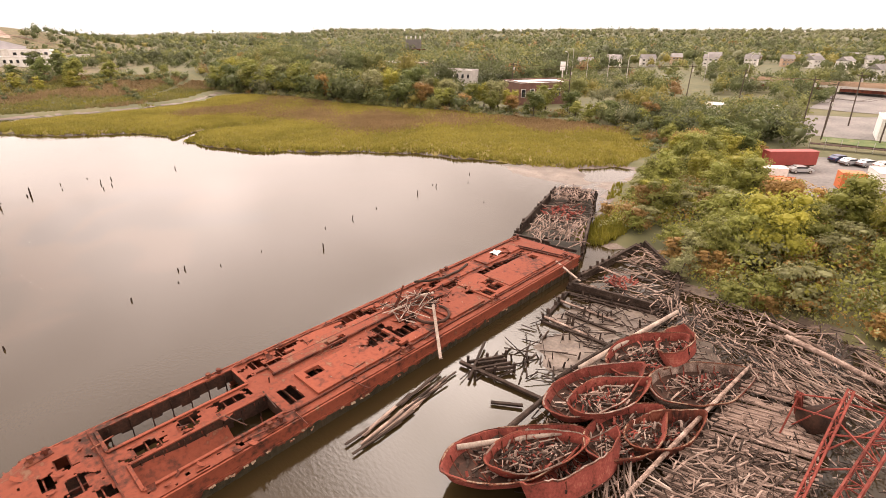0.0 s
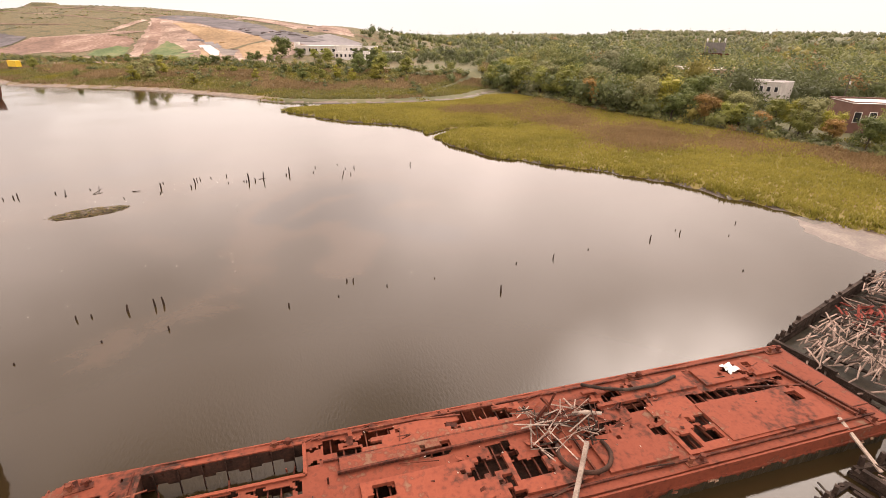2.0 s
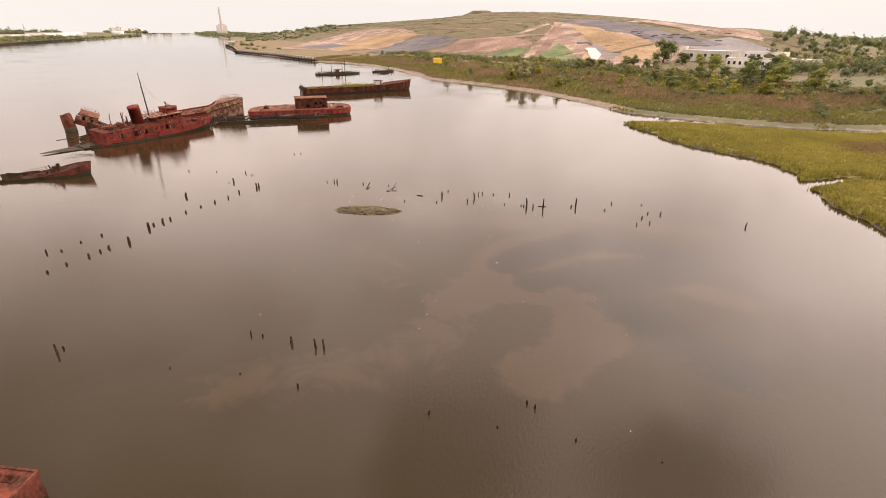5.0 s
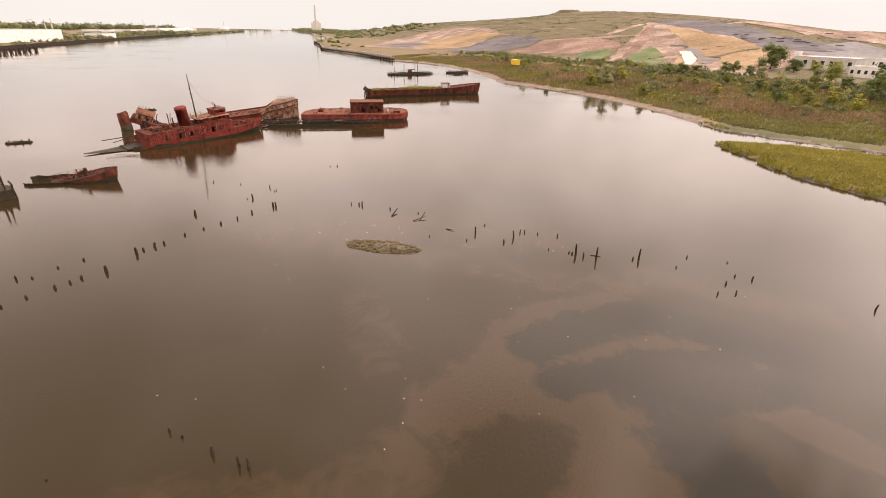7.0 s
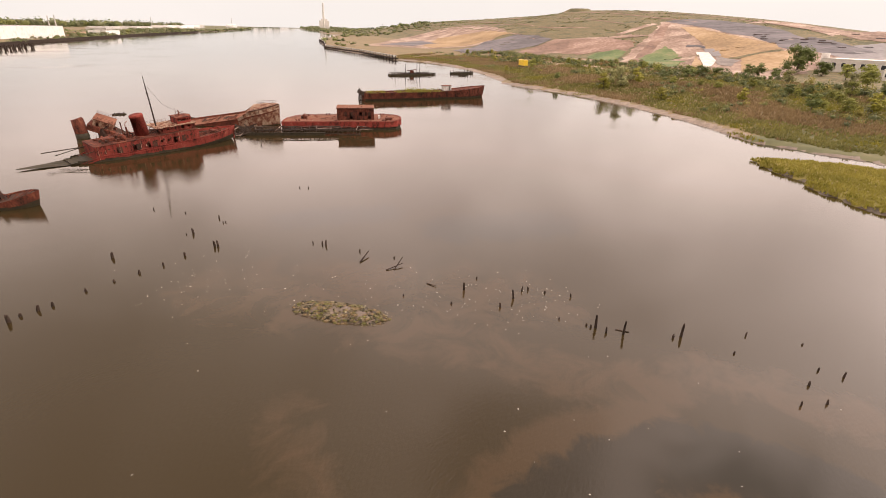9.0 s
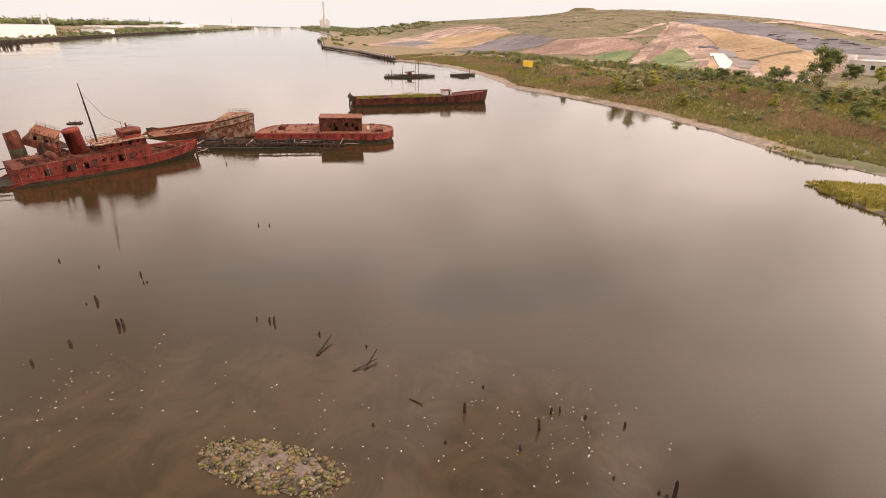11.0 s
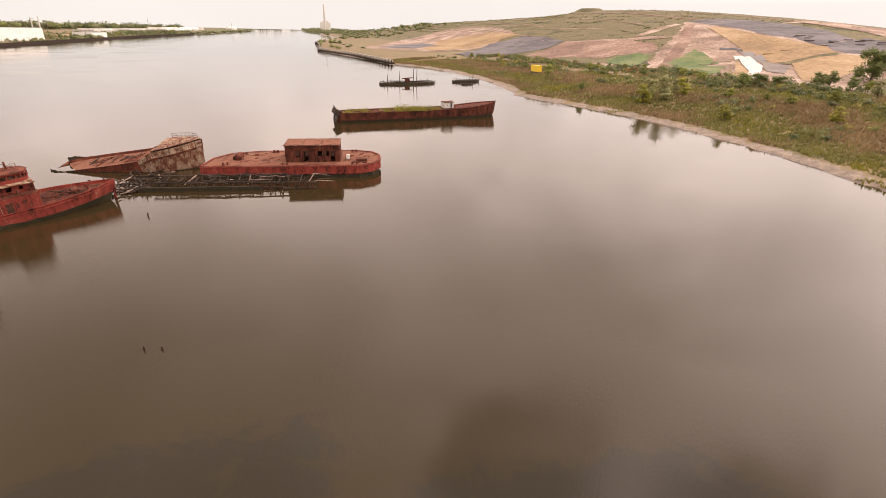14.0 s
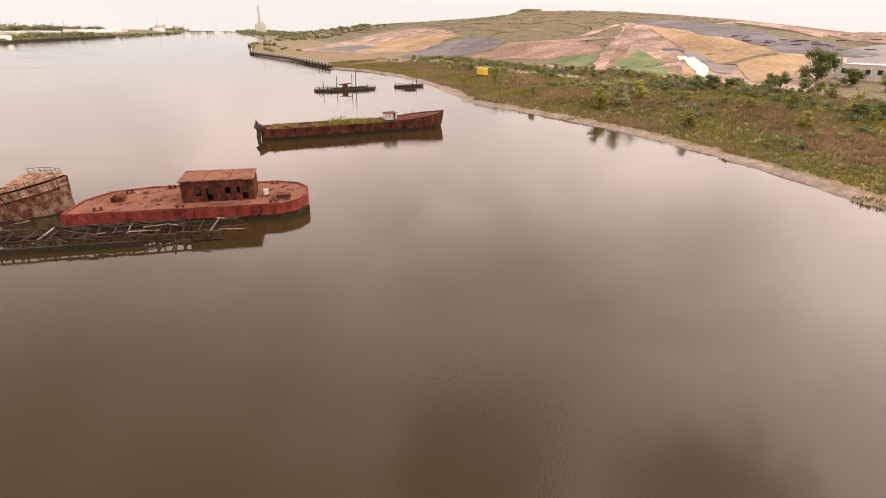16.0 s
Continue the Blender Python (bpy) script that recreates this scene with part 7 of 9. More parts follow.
single("scrap_iron_heap", rusty, RUST_SHELL, "heap of red rusted scrap iron in the scow", "scrap iron", kind="stuff")

# two more hulls rotting in the mud
wooden_hull("wooden_hull", "rotting wooden hull with bare dark frames", [(-22.6, 49.0), (-21.6, 67.5), (-14.2, 60.0), (-11.2, 51.2)], 1.0, WOOD_DARK, 13)
wooden_hull("wooden_hull", "rotting wooden hull with bare dark frames", [(-20.6, 40.8), (-22.0, 48.0), (-11.4, 50.6), (-12.0, 41.6)], 0.45, WOOD_DARK, 7)
heap_of_planks("grey planks strewn over a rotting hull", [(-22, 50), (-21, 66), (-13, 59), (-11, 51)], 230, 0.6, 40, 60, 0.6)
heap_of_planks("tilted grey deck planks on a rotting hull", [(-13.5, 50.5), (-12, 55), (-7.5, 52), (-9.5, 48)], 70, 1.0, 110, 30, 0.5, (1.0, 3.0))
redscrap = Shape()
for k in range(30):
    x, y = -18.3 + pick(-1.3, 1.3), 53.3 + pick(-1.3, 1.3)
    redscrap.beam((x, y, 0.6), (x + pick(-0.9, 0.9), y + pick(-0.9, 0.9), 0.8 + pick(0, 0.7)), pick(0.05, 0.3), pick(0.04, 0.1))
single("scrap_iron_heap", redscrap, RUST_SHELL, "small heap of red scrap iron among planks", "scrap iron", kind="stuff")

# frames of a buried hull standing in the mud
for row, (p, q) in enumerate((((-19.5, 38.0), (-12.0, 43.5)), ((-18.0, 34.6), (-11.6, 40.0)), ((-19.8, 33.0), (-13.6, 36.0)))):
    for k in range(9):
        u = (k + pick(-0.25, 0.25)) / 8
        x, y = p[0] + (q[0] - p[0]) * u, p[1] + (q[1] - p[1]) * u
        s = Shape().beam((x, y, -0.4), (x + pick(-0.4, 0.4), y + pick(-0.4, 0.4), pick(0.3, 1.0)), pick(0.10, 0.22), pick(0.09, 0.17), pick(0, 1.5), 0, 0.6)
        single("hull_frame_stump", s, WOOD_DARK, "dark rotten hull frame standing in the mud", "timber stump", "stumps in the mud")
heap_of_planks("dark broken timber lying on the mudflat", [(-21, 29), (-21, 40), (-12, 43), (-13, 33)], 70, 0.12, 60, 80, 0.2, (0.8, 3.6), 3)
heap_of_planks("dark broken frames lying in a buried hull", [(-21, 40.5), (-21.8, 48.5), (-11.6, 50.4), (-12.2, 41.6)], 75, 0.15, 20, 70, 0.35, (0.8, 3.0), 3)
for k in range(22):
    x, y = pick(-21, -12), pick(41.5, 49.5)
    single("hull_frame_stump", Shape().beam((x, y, -0.4), (x + pick(-0.3, 0.3), y + pick(-0.3, 0.3), pick(0.4, 1.1)), pick(0.14, 0.3), pick(0.14, 0.24), pick(0, 1.5), 0, 0.6), WOOD_DARK, "dark rotten hull frame standing in the mud", "timber stump", "stumps in the mud")
crib = thing("timber_crib", Matrix.Translation((-19.7, 31.2, 0)) @ pose(0, 0, 0, 0, 0, 58), "low dark timber crib on the mud", "crib")
for k in range(4):
    part("crib_beam", Shape().beam((-1.9 + pick(0, 1.2), -0.9 + 0.6 * k, pick(0.1, 0.6)), (1.9 - pick(0, 0.8), -0.9 + 0.6 * k + pick(-0.4, 0.4), pick(0.2, 0.7)), 0.2, 0.3), WOOD_DARK, crib)
for x in (-1.8, 0, 1.8):
    for y in (-1.0, 1.0):
        part("crib_post", Shape().beam((x, y, -0.4), (x, y, 0.85), 0.2, 0.2), WOOD_DARK, crib)
for p, q, w in (((-21.9, 29.6, 0.35), (-13.9, 30.5, 0.2), 0.3), ((-16.7, 27.4, 0.2), (-14.6, 28.8, 0.25), 0.22), ((-22.2, 33.4, 0.5), (-19.8, 28.3, 0.3), 0.2)):
    single("dark_beam", Shape().beam(p, q, w, w * 0.9, 0.1), WOOD_DARK, "dark squared beam lying half in water", "beam")
raft = thing("plank_raft", Matrix.Translation((-21.3, 23.0, 0.1)) @ pose(0, 0, 0, 0, 0, 96), "narrow raft of grey planks lying at the waterline", "raft")
for k in range(26):
    place_plank(raft, (pick(-4.6, 4.6), pick(-0.75, 0.75), pick(0.0, 0.2)), pick(2.5, 5.0), pick(0.12, 0.28), 0.07, pick(-7, 7), pick(-1, 1), pick(-6, 6), 3 if k % 3 else 0)


def band_boat(x, y, z, length, width, spin, roll, pitch, wall, wooden, planks, label):
    """An open rusted hull shell: a pointed oval band with frames, filled with broken planks."""
    ob = thing("rusted_hull_shell", pose(x, y, z, roll, pitch, spin), label, "hull shell", "hull shells")
    n, s = 64, Shape()
    ring = []
    for k in range(n):
        a = 2 * math.pi * k / n
        c, d = math.cos(a), math.sin(a)
        ring.append((length / 2 * c * (1 + 0.02 * math.sin(5 * a + y)) * (1.12 if c > 0 else 1.0), width / 2 * d * (1 - 0.5 * max(c, 0) ** 1.6) * (1 + 0.05 * math.sin(3 * a + x) + 0.02 * math.sin(9 * a + y))))
    for k in range(n):
        ax, ay = ring[k]
        ta = wall * (1 + 0.14 * abs(ax) / length * 2) * (1 + 0.22 * noise.noise((k * 0.17, x, y)) + 0.08 * noise.noise((k * 0.9, y, x)))
        s.v += [(ax * 0.9, ay * 0.86, 0), (ax, ay, ta), (ax * 0.975, ay * 0.97, ta), (ax * 0.875, ay * 0.83, 0)]
    for k in range(n):
        o, p = 4 * k, 4 * ((k + 1) % n)
        s.f += [(o, p, p + 1, o + 1), (o + 1, p + 1, p + 2, o + 2), (o + 2, p + 2, p + 3, o + 3), (o + 3, p + 3, p, o)]
    s.m = [0] * len(s.f)
    part("shell_band", s, RUST_DARK if wooden == 2 else (WOOD if wooden else RUST_SHELL), ob, "brown planked shell" if wooden else "rusty red plate band")
    top = Shape()
    pts = [(px * 1.01, py * 1.01, wall * (1 + 0.14 * abs(px) / length * 2) * (1 + 0.22 * noise.noise((k * 0.17, x, y)) + 0.08 * noise.noise((k * 0.9, y, x)))) for k, (px, py) in enumerate(ring)]
    top.tube(pts + pts[:1], 0.05, 5, 0, False)
    part("rim", top, RUST_DARK, ob)
    for k0, k1 in ((4, 17), (24, 30), (38, 52)):
        lip = Shape().tube([(px * 0.985, py * 0.985, pz + 0.05) for px, py, pz in pts[k0:k1]], 0.055, 4, 0, False)
        part("gunwale", lip, WOOD if (k0 + int(length)) % 2 else RUST_PALE, ob, "weathered pale gunwale strip")
    part("floor", Shape().prism([(px * 0.9, py * 0.87) for px, py in ring], 0.02, 0.12), HULL_BLACK, ob, "near-black bottom")
    for k in range(planks):
        a, r = pick(0, 6.28), pick(0, 0.72) ** 0.5
        place_plank(ob, (length * 0.4 * r * math.cos(a), width * 0.36 * r * math.sin(a), 0.16 + pick(0, wall * 0.4)), pick(0.4, 1.9), pick(0.05, 0.14), 0.05, pick(0, 180) if k % 3 == 0 else pick(-30, 30), pick(-14, 14), pick(-30, 30), None, "broken_plank")
    junk = Shape()
    for k in range(150):
        a, r = pick(0, 6.28), pick(0, 0.95)
        px, py = length * 0.42 * r * math.cos(a), width * 0.4 * r * math.sin(a)
        junk.beam((px, py, 0.15), (px + pick(-0.5, 0.5), py + pick(-0.5, 0.5), 0.3 + pick(0, wall * 0.45)), pick(0.04, 0.2), pick(0.03, 0.07), 0, k % 3)
    tagged(part("scrap_litter", junk, [RUST_SHELL, WOOD, WOOD_DARK], ob), kind="stuff")
    for k in range(7):
        u = -0.8 + 1.6 * k / 6
        hw = width / 2 * (1 - abs(u) ** (1.9 if u > 0 else 3.4)) * 0.9
        rib = Shape().tube([(u * length / 2, -hw, wall * 0.9), (u * length / 2 * 0.96, -hw * 0.8, 0.15), (u * length / 2 * 0.96, hw * 0.8, 0.15), (u * length / 2, hw, wall * 0.9)], 0.05, 5)
        part("frame_rib", rib, RUST_DARK, ob)
    return ob


band_boat(-11.5, 23.4, 0.8, 10.6, 5.2, 66, -6, 4, 0.72, 0, 70, "rusted open hull shell full of broken planks")
band_boat(-10.4, 24.0, 1.3, 7.2, 3.2, 62, 8, 3, 0.75, 0, 50, "smaller rusted hull shell nested in another")
band_boat(-7.4, 24.8, 0.6, 9.0, 3.4, 80, -30, 6, 1.5, 0, 26, "tilted rusted hull shell lying on its side")
band_boat(-10.6, 32.8, 1.1, 9.6, 4.9, 74, -4, -3, 0.72, 0, 64, "rusted open hull shell full of broken planks")
band_boat(-9.4, 32.2, 1.6, 7.6, 3.2, 70, 6, 2, 0.7, 0, 44, "smaller rusted hull shell nested in another")
band_boat(-9.7, 40.2, 1.2, 8.6, 4.5, 70, 5, -4, 0.72, 0, 64, "rusted open hull shell full of broken planks")
band_boat(-7.8, 42.6, 1.4, 6.2, 3.2, 100, -25, 6, 1.2, 0, 14, "tilted rusted hull shell lying on its side")
band_boat(-5.0, 39.6, 0.8, 10.2, 4.8, 62, 4, 3, 0.8, 1, 60, "brown wooden hull shell with split planking")
band_boat(-7.0, 30.4, 0.8, 8.0, 4.3, 80, 3, 2, 0.72, 0, 60, "rusted open hull shell full of broken planks")
band_boat(-4.9, 32.4, 0.6, 6.4, 3.6, 64, -6, -4, 1.0, 2, 16, "dark brown rusted hull shell half empty")

# planked pier deck
pier = thing("timber_pier", None, "weathered timber pier deck with missing planks", "pier")
for k in range(74):
    u = k / 73
    y = 24.0 + 21.6 * u
    x0, x1 = -4.3 + 1.7 * u, 4.6 - 1.4 * u
    gap = pick(0, 1)
    if gap < 0.06:
        continue
    place_plank(pier, ((x0 + x1) / 2 + pick(-0.25, 0.25), y, 1.12 + pick(-0.04, 0.05)), (x1 - x0) * pick(0.86, 1.0), 0.27, 0.09, 14 + pick(-2.5, 2.5), pick(-1, 1), pick(-3, 3), 4 if k % 3 else 0, "deck_plank")
for x in (-3.6, -0.6, 2.6):
    part("stringer", Shape().beam((x, 23.0, 0.85), (x + 0.9, 46.0, 0.85), 0.34, 0.4), WOOD_DARK, pier)
for y in np.arange(23.5, 46, 3.2):
    for x in (-3.7, 0.2, 3.4):
        part("pier_post", Shape().tube([(x, y, -1.0), (x + 0.05, y, 0.9)], 0.19, 8), WOOD_DARK, pier)
part("cap_log", Shape().tube([(-4.9, 22.0, 1.35), (-3.9, 33.5, 1.42), (-2.8, 45.2, 1.35)], [0.15, 0.17, 0.14], 9), WOOD, pier, "long grey cap log")
heap_of_planks("grey splintered planks piled on the pier", [(-4.4, 23.5), (-3.0, 34), (3.0, 36), (4.4, 24)], 330, 1.25, 40, 70, 0.5, (0.6, 2.6))
heap_of_planks("grey splintered planks piled at the pier head", [(-2.5, 43.5), (-3.5, 49), (6.0, 50.0), (5.0, 42)], 230, 1.2, -30, 45, 0.6, (0.7, 3.0))
heap_of_planks("tangle of timbers against the thicket", [(-9, 47), (-9, 56), (7, 56), (7, 48.5)], 330, 0.7, -35, 75, 1.1, (0.8, 3.6))
heap_of_planks("dark timber lying between the hull shells", [(-14, 22), (-13, 45), (-3, 46), (-5, 22)], 170, 0.35, 60, 90, 0.5, (0.8, 3.0), 3)
heap_of_planks("long pale boards slanting from the hull shells", [(-8.5, 20.5), (-7.5, 28), (-4.5, 28), (-4.5, 21)], 46, 0.8, -58, 12, 0.7, (2.2, 4.6))
for p, q, r, m, w in (((-13.0, 34.6, 1.5), (-10.4, 49.0, 1.9), 0.24, WOOD_PALE, "long bleached log lying over the wrecks"), ((-1.6, 51.8, 1.6), (5.6, 48.9, 1.7), 0.27, WOOD, "thick grey log on the timber tangle"),
                      ((-3.6, 53.6, 1.5), (1.5, 51.9, 1.4), 0.18, WOOD, "grey log on the timber tangle"), ((-14.6, 21.0, 1.5), (-10.0, 26.6, 1.9), 0.2, WOOD_PALE, "long pale timber across a hull shell"),
                      ((-14.2, 33.0, 0.6), (-13.0, 42.0, 0.7), 0.22, WOOD_DARK, "dark wet log beside the hull shells"), ((-13.7, 20.5, 0.6), (-13.4, 33.0, 0.9), 0.24, WOOD_DARK, "dark wet log beside the hull shells")):
    single("log", Shape().tube([p, ((p[0] + q[0]) / 2, (p[1] + q[1]) / 2, (p[2] + q[2]) / 2 + 0.08), q], [r, r * 0.95, r * 0.75], 9), m, w, "log", "logs", smooth_shade=True)


# toppled lattice derrick
def lattice(s, p, q, wide, deep, bays, r=0.085):
    p, q = Vector(p), Vector(q)
    d = (q - p).normalized()
    side = d.cross(Vector((0, 0, 1))).normalized()
    up = side.cross(d).normalized()
    rails = [[p + (q - p) * (k / bays) + side * a * wide / 2 + up * b * deep / 2 for k in range(bays + 1)] for a, b in ((-1, -1), (1, -1), (1, 1), (-1, 1))]
    for rail in rails:
        s.beam(rail[0], rail[-1], r * 1.5, r * 1.5)
    for k in range(bays):
        for a in range(4):
            b = (a + 1) % 4
            s.beam(rails[a][k], rails[b][k + 1] if k % 2 else rails[b][k], r * 0.7, r * 0.7)
            s.beam(rails[a][k + 1] if not k % 2 else rails[a][k], rails[b][k] if not k % 2 else rails[b][k + 1], r * 0.6, r * 0.6)


derrick = thing("lattice_derrick", None, "toppled red lattice steel derrick on the pier", "derrick")
for p, q, w, dd, bays in (((3.7, 39.9, 5.2), (3.0, 31.0, 1.0), 0.34, 0.5, 12), ((6.6, 41.5, 5.0), (4.6, 30.5, 1.2), 0.9, 0.9, 12), ((1.2, 38.6, 4.4), (1.4, 41.2, 1.2), 0.3, 0.3, 5)):
    s = Shape()
    lattice(s, p, q, w, dd, bays)
    part("lattice_boom", s, RUST_SHELL, derrick)
for p, q in (((3.6, 39.0, 4.8), (6.2, 40.0, 4.6)), ((3.4, 36.5, 3.7), (5.9, 38.0, 3.9)), ((3.2, 34.0, 2.5), (5.4, 35.6, 2.9)), ((3.5, 37.6, 4.2), (6.0, 36.0, 3.4)), ((3.3, 35.2, 3.1), (6.2, 39.6, 4.4)),
             ((1.2, 38.8, 4.3), (3.6, 39.2, 4.9)), ((1.2, 38.8, 3.2), (3.5, 37.6, 4.2)), ((0.9, 38.0, 1.2), (1.2, 38.7, 4.4)), ((1.3, 39.5, 1.2), (3.6, 39.4, 4.9)), ((3.8, 40.2, 5.0), (7.4, 43.2, 1.8)), ((3.7, 39.9, 5.2), (6.8, 45.5, 1.4))):
    part("brace", Shape().beam(p, q, 0.10, 0.08), RUST_SHELL, derrick)
part("boiler_drum", Shape().tube([(2.0, 39.6, 1.9), (3.4, 41.4, 2.0)], 0.95, 16), HULL_BLACK, derrick, "dark rusted drum", True)
plant(SHRUBS[2], 2.3, 34.0, 0.5, 40, "yellow-green shrub growing through the pier deck", "shrub", "", -1.0)
chipwood = Shape()
for k in range(5200):
    x, y = pick(-22, 7), pick(20, 57)
    if -13 < x + 0 and y > 22:
        z = 1.28 if -4 < x < 4 and y < 45 else pick(0.3, 1.0)
        a, ln = pick(0, 6.28), pick(0.25, 1.1)
        chipwood.beam((x, y, z), (x + ln * math.cos(a), y + ln * math.sin(a), z + pick(-0.15, 0.25)), pick(0.03, 0.09), pick(0.02, 0.05), pick(0, 1), k % 2)
tagged(part("wood_splinters", chipwood, [WOOD, WOOD_DARK], None), "grey wood splinters strewn over the wreck field", "debris", kind="stuff")

# ---- old mooring piles in the water ----
PILES_INNER = ((-59.0, -39.5, 0.5), (-61.4, -39.7, 0.5), (-64.2, -39.7, 0.7), (-65.8, -39.8, 0.6), (-67.1, -40.0, 0.7), (-69.7, -39.5, 1.3), (-69.7, -45.3, 0.5), (-66.8, -45.4, 0.4), (-63.8, -44.7, 0.4), (-62.6, -45.9, 0.8), (-74.7, -42.0, 1.4), (-75.8, -42.4, 0.6), (-77.3, -42.3, 1.0), (-78.6, -42.2, 0.7), (-82.1, -42.9, 0.6), (-85.1, -42.9, 0.5), (-87.9, -42.7, 0.7), (-90.8, -42.6, 0.7), (-94.0, -43.2, 0.8), (-99.1, -49.6, 1.2), (-88.2, -49.9, 1.2), (-98.1, -42.9, 1.3), (-98.4, -42.6, 1.3))
PILES_MIDDLE = ((-123.5, -54.8, 0.6), (-124.5, -53.6, 0.5), (-106.8, -33.1, 0.6), (-107.3, -31.8, 0.8), (-107.4, -31.2, 1.2), (-108.6, -26.0, 0.6), (-109.7, -20.9, 0.4), (-102.4, -13.6, 0.4), (-107.7, -8.8, 1.5), (-104.1, -8.2, 0.4), (-111.1, -9.1, 0.4), (-106.7, -3.5, 0.8), (-109.3, -3.2, 1.7), (-111.5, -3.2, 0.9), (-112.1, -2.7, 0.7), (-112.6, -0.8, 0.5), (-113.5, 2.0, 0.7), (-108.1, 2.8, 0.4), (-108.6, 5.6, 0.4), (-108.5, 6.1, 0.5), (-108.8, 6.5, 2.3), (-108.5, 7.7, 1.0), (-109.3, 9.2, 2.5), (-112.3, 14.1, 2.2), (-111.5, 13.5, 0.7), (-116.4, 19.5, 0.6))
PILES_EAST = ((-117.8, 24.3, 0.3), (-113.7, 25.6, 0.5), (-110.6, 24.9, 0.7), (-113.9, 27.5, 0.8), (-58.8, -7.2, 0.8), (-59.0, -5.9, 0.5), (-59.3, -2.7, 1.2), (-59.7, -0.2, 1.4), (-59.9, 0.6, 1.4), (-51.7, -9.7, 0.3), (-49.1, -21.1, 1.5), (-49.7, -21.1, 0.5), (-101.1, -64.0, 0.6), (-103.2, -58.4, 0.4), (-105.0, -52.2, 0.8), (-104.2, -50.0, 0.5), (-104.5, -49.8, 0.4), (-142.2, -90.0, 0.9), (-98.2, -49.9, 0.3))
PILES_FRONT = ((-53.6, -3.5, 0.3), (-54.3, 2.1, 0.6), (-55.9, 13.4, 0.6), (-56.7, 18.7, 0.3), (-60.2, 20.0, 0.6), (-60.0, 20.7, 0.7), (-57.8, 24.3, 0.4), (-58.2, 30.1, 0.25), (-53.1, 36.5, 1.2), (-59.5, 41.2, 0.4), (-59.7, 46.5, 1.0), (-61.1, 52.5, 0.3), (-62.1, 63.1, 1.1), (-64.2, 69.1, 0.3), (-62.8, 68.7, 0.9), (-60.3, 75.2, 0.4), (-64.3, 80.3, 0.6), (-50.1, 67.6, 0.3), (-113.4, 39.7, 1.1), (-107.1, 24.4, 0.7), (-108.6, 26.2, 0.7), (-112.1, 18.9, 0.4))
for row, thick in ((PILES_INNER, 0.17), (PILES_MIDDLE, 0.12), (PILES_EAST, 0.11), (PILES_FRONT, 0.10)):
    for x, y, h in row:
        h, r = h * 0.66, thick * (0.55 + 0.26 * min(h, 1.5)) * pick(0.8, 1.2)
        lx, ly = pick(-0.12, 0.12) * h, pick(-0.12, 0.12) * h
        s = Shape().tube([(0, 0, -1.2), (0, 0, 0.06), (lx * 0.5, ly * 0.5, h * 0.6), (lx, ly, h * 0.93), (lx * 1.1 + r * 0.3, ly, h)], [r * 1.1, r * 1.15, r, r * 0.8, r * 0.3], 8)
        single("mooring_post", s, WOOD_DARK, "tall rotted dark timber post standing in the water" if h > 1.0 else "short rotted dark post stump in the water", "post", "mooring posts", m=Matrix.Translation((x, y, 0)))
for p, q, r in (((-106.1, -23.6, 0.05), (-108.6, -24.4, 0.5), 0.12), ((-107.0, -18.7, 0.02), (-109.3, -19.2, 0.75), 0.08), ((-106.3, -19.4, 0.05), (-108.6, -18.6, 0.35), 0.07), ((-106.4, -13.2, 0.05), (-106.4, -11.9, 0.12), 0.08), ((-109.6, 8.3, 0.02), (-109.9, 9.6, 0.06), 0.07)):
    single("drift_log", Shape().tube([p, q], [r, r * 0.6], 7), WOOD_DARK, "dark log stranded in the shallows", "log", "stranded logs")
shells = Shape()
for k in range(420):
    a, r = pick(0, 6.28), pick(0, 1) ** 0.5 * 1.15
    u, w = 6.3 * r * math.cos(a), 2.2 * r * math.sin(a)
    x, y = -95.4 - 0.34 * u + 0.94 * w, -16.8 + 0.94 * u + 0.34 * w
    z = float(height(np.array([x]), np.array([y]))[0])
    if z > -0.1:
        shells.box((x, y, z + 0.04), (pick(0.06, 0.25), pick(0.06, 0.2), pick(0.05, 0.12)), (pick(-20, 20), 0, pick(0, 180)))
tagged(part("oyster_shells", shells, material("shell_rubble", [(0.05, 0.042, 0.02), (0.11, 0.09, 0.045), (0.30, 0.27, 0.2)], 1.5, 0.9, 0, 0.3, 5, island=0.5, stops=[0.3, 0.5, 0.75]), None), "pale shell rubble on the small shoal", "shells", kind="stuff")

specks = Shape()
for k in range(230):
    u = pick(0, 1)
    if k % 9 == 0:
        mid = (-88 - 24 * u, -40 + 42 * u)
    x, y = (mid[0] + rng.normal(0, 3.4), mid[1] + rng.normal(0, 3.4)) if k % 6 else (pick(-112, -60), pick(-25, 35))
    specks.box((x, y, 0.01), (pick(0.04, 0.12), pick(0.03, 0.08), 0.03), (0, 0, pick(0, 180)))
tagged(part("shallows_shells", specks, material("bleached_shell", [(0.42, 0.39, 0.33), (0.62, 0.59, 0.52)], 2.0, 0.7, 0, 0.1, 5, island=0.3), None), "white shells scattered over the shallows", "shells", kind="stuff")
r6 = np.random.default_rng(16)
weed = np.column_stack([6.3 * np.sqrt(r6.uniform(0, 0.85, 260)) * np.cos(np.linspace(0, 99, 260)), 2.2 * np.sqrt(r6.uniform(0, 0.85, 260)) * np.sin(np.linspace(0, 99, 260))])
weed = np.column_stack([-95.4 - 0.34 * weed[:, 0] + 0.94 * weed[:, 1], -16.8 + 0.94 * weed[:, 0] + 0.34 * weed[:, 1]])
size = r6.uniform(0.15, 0.45, 260)
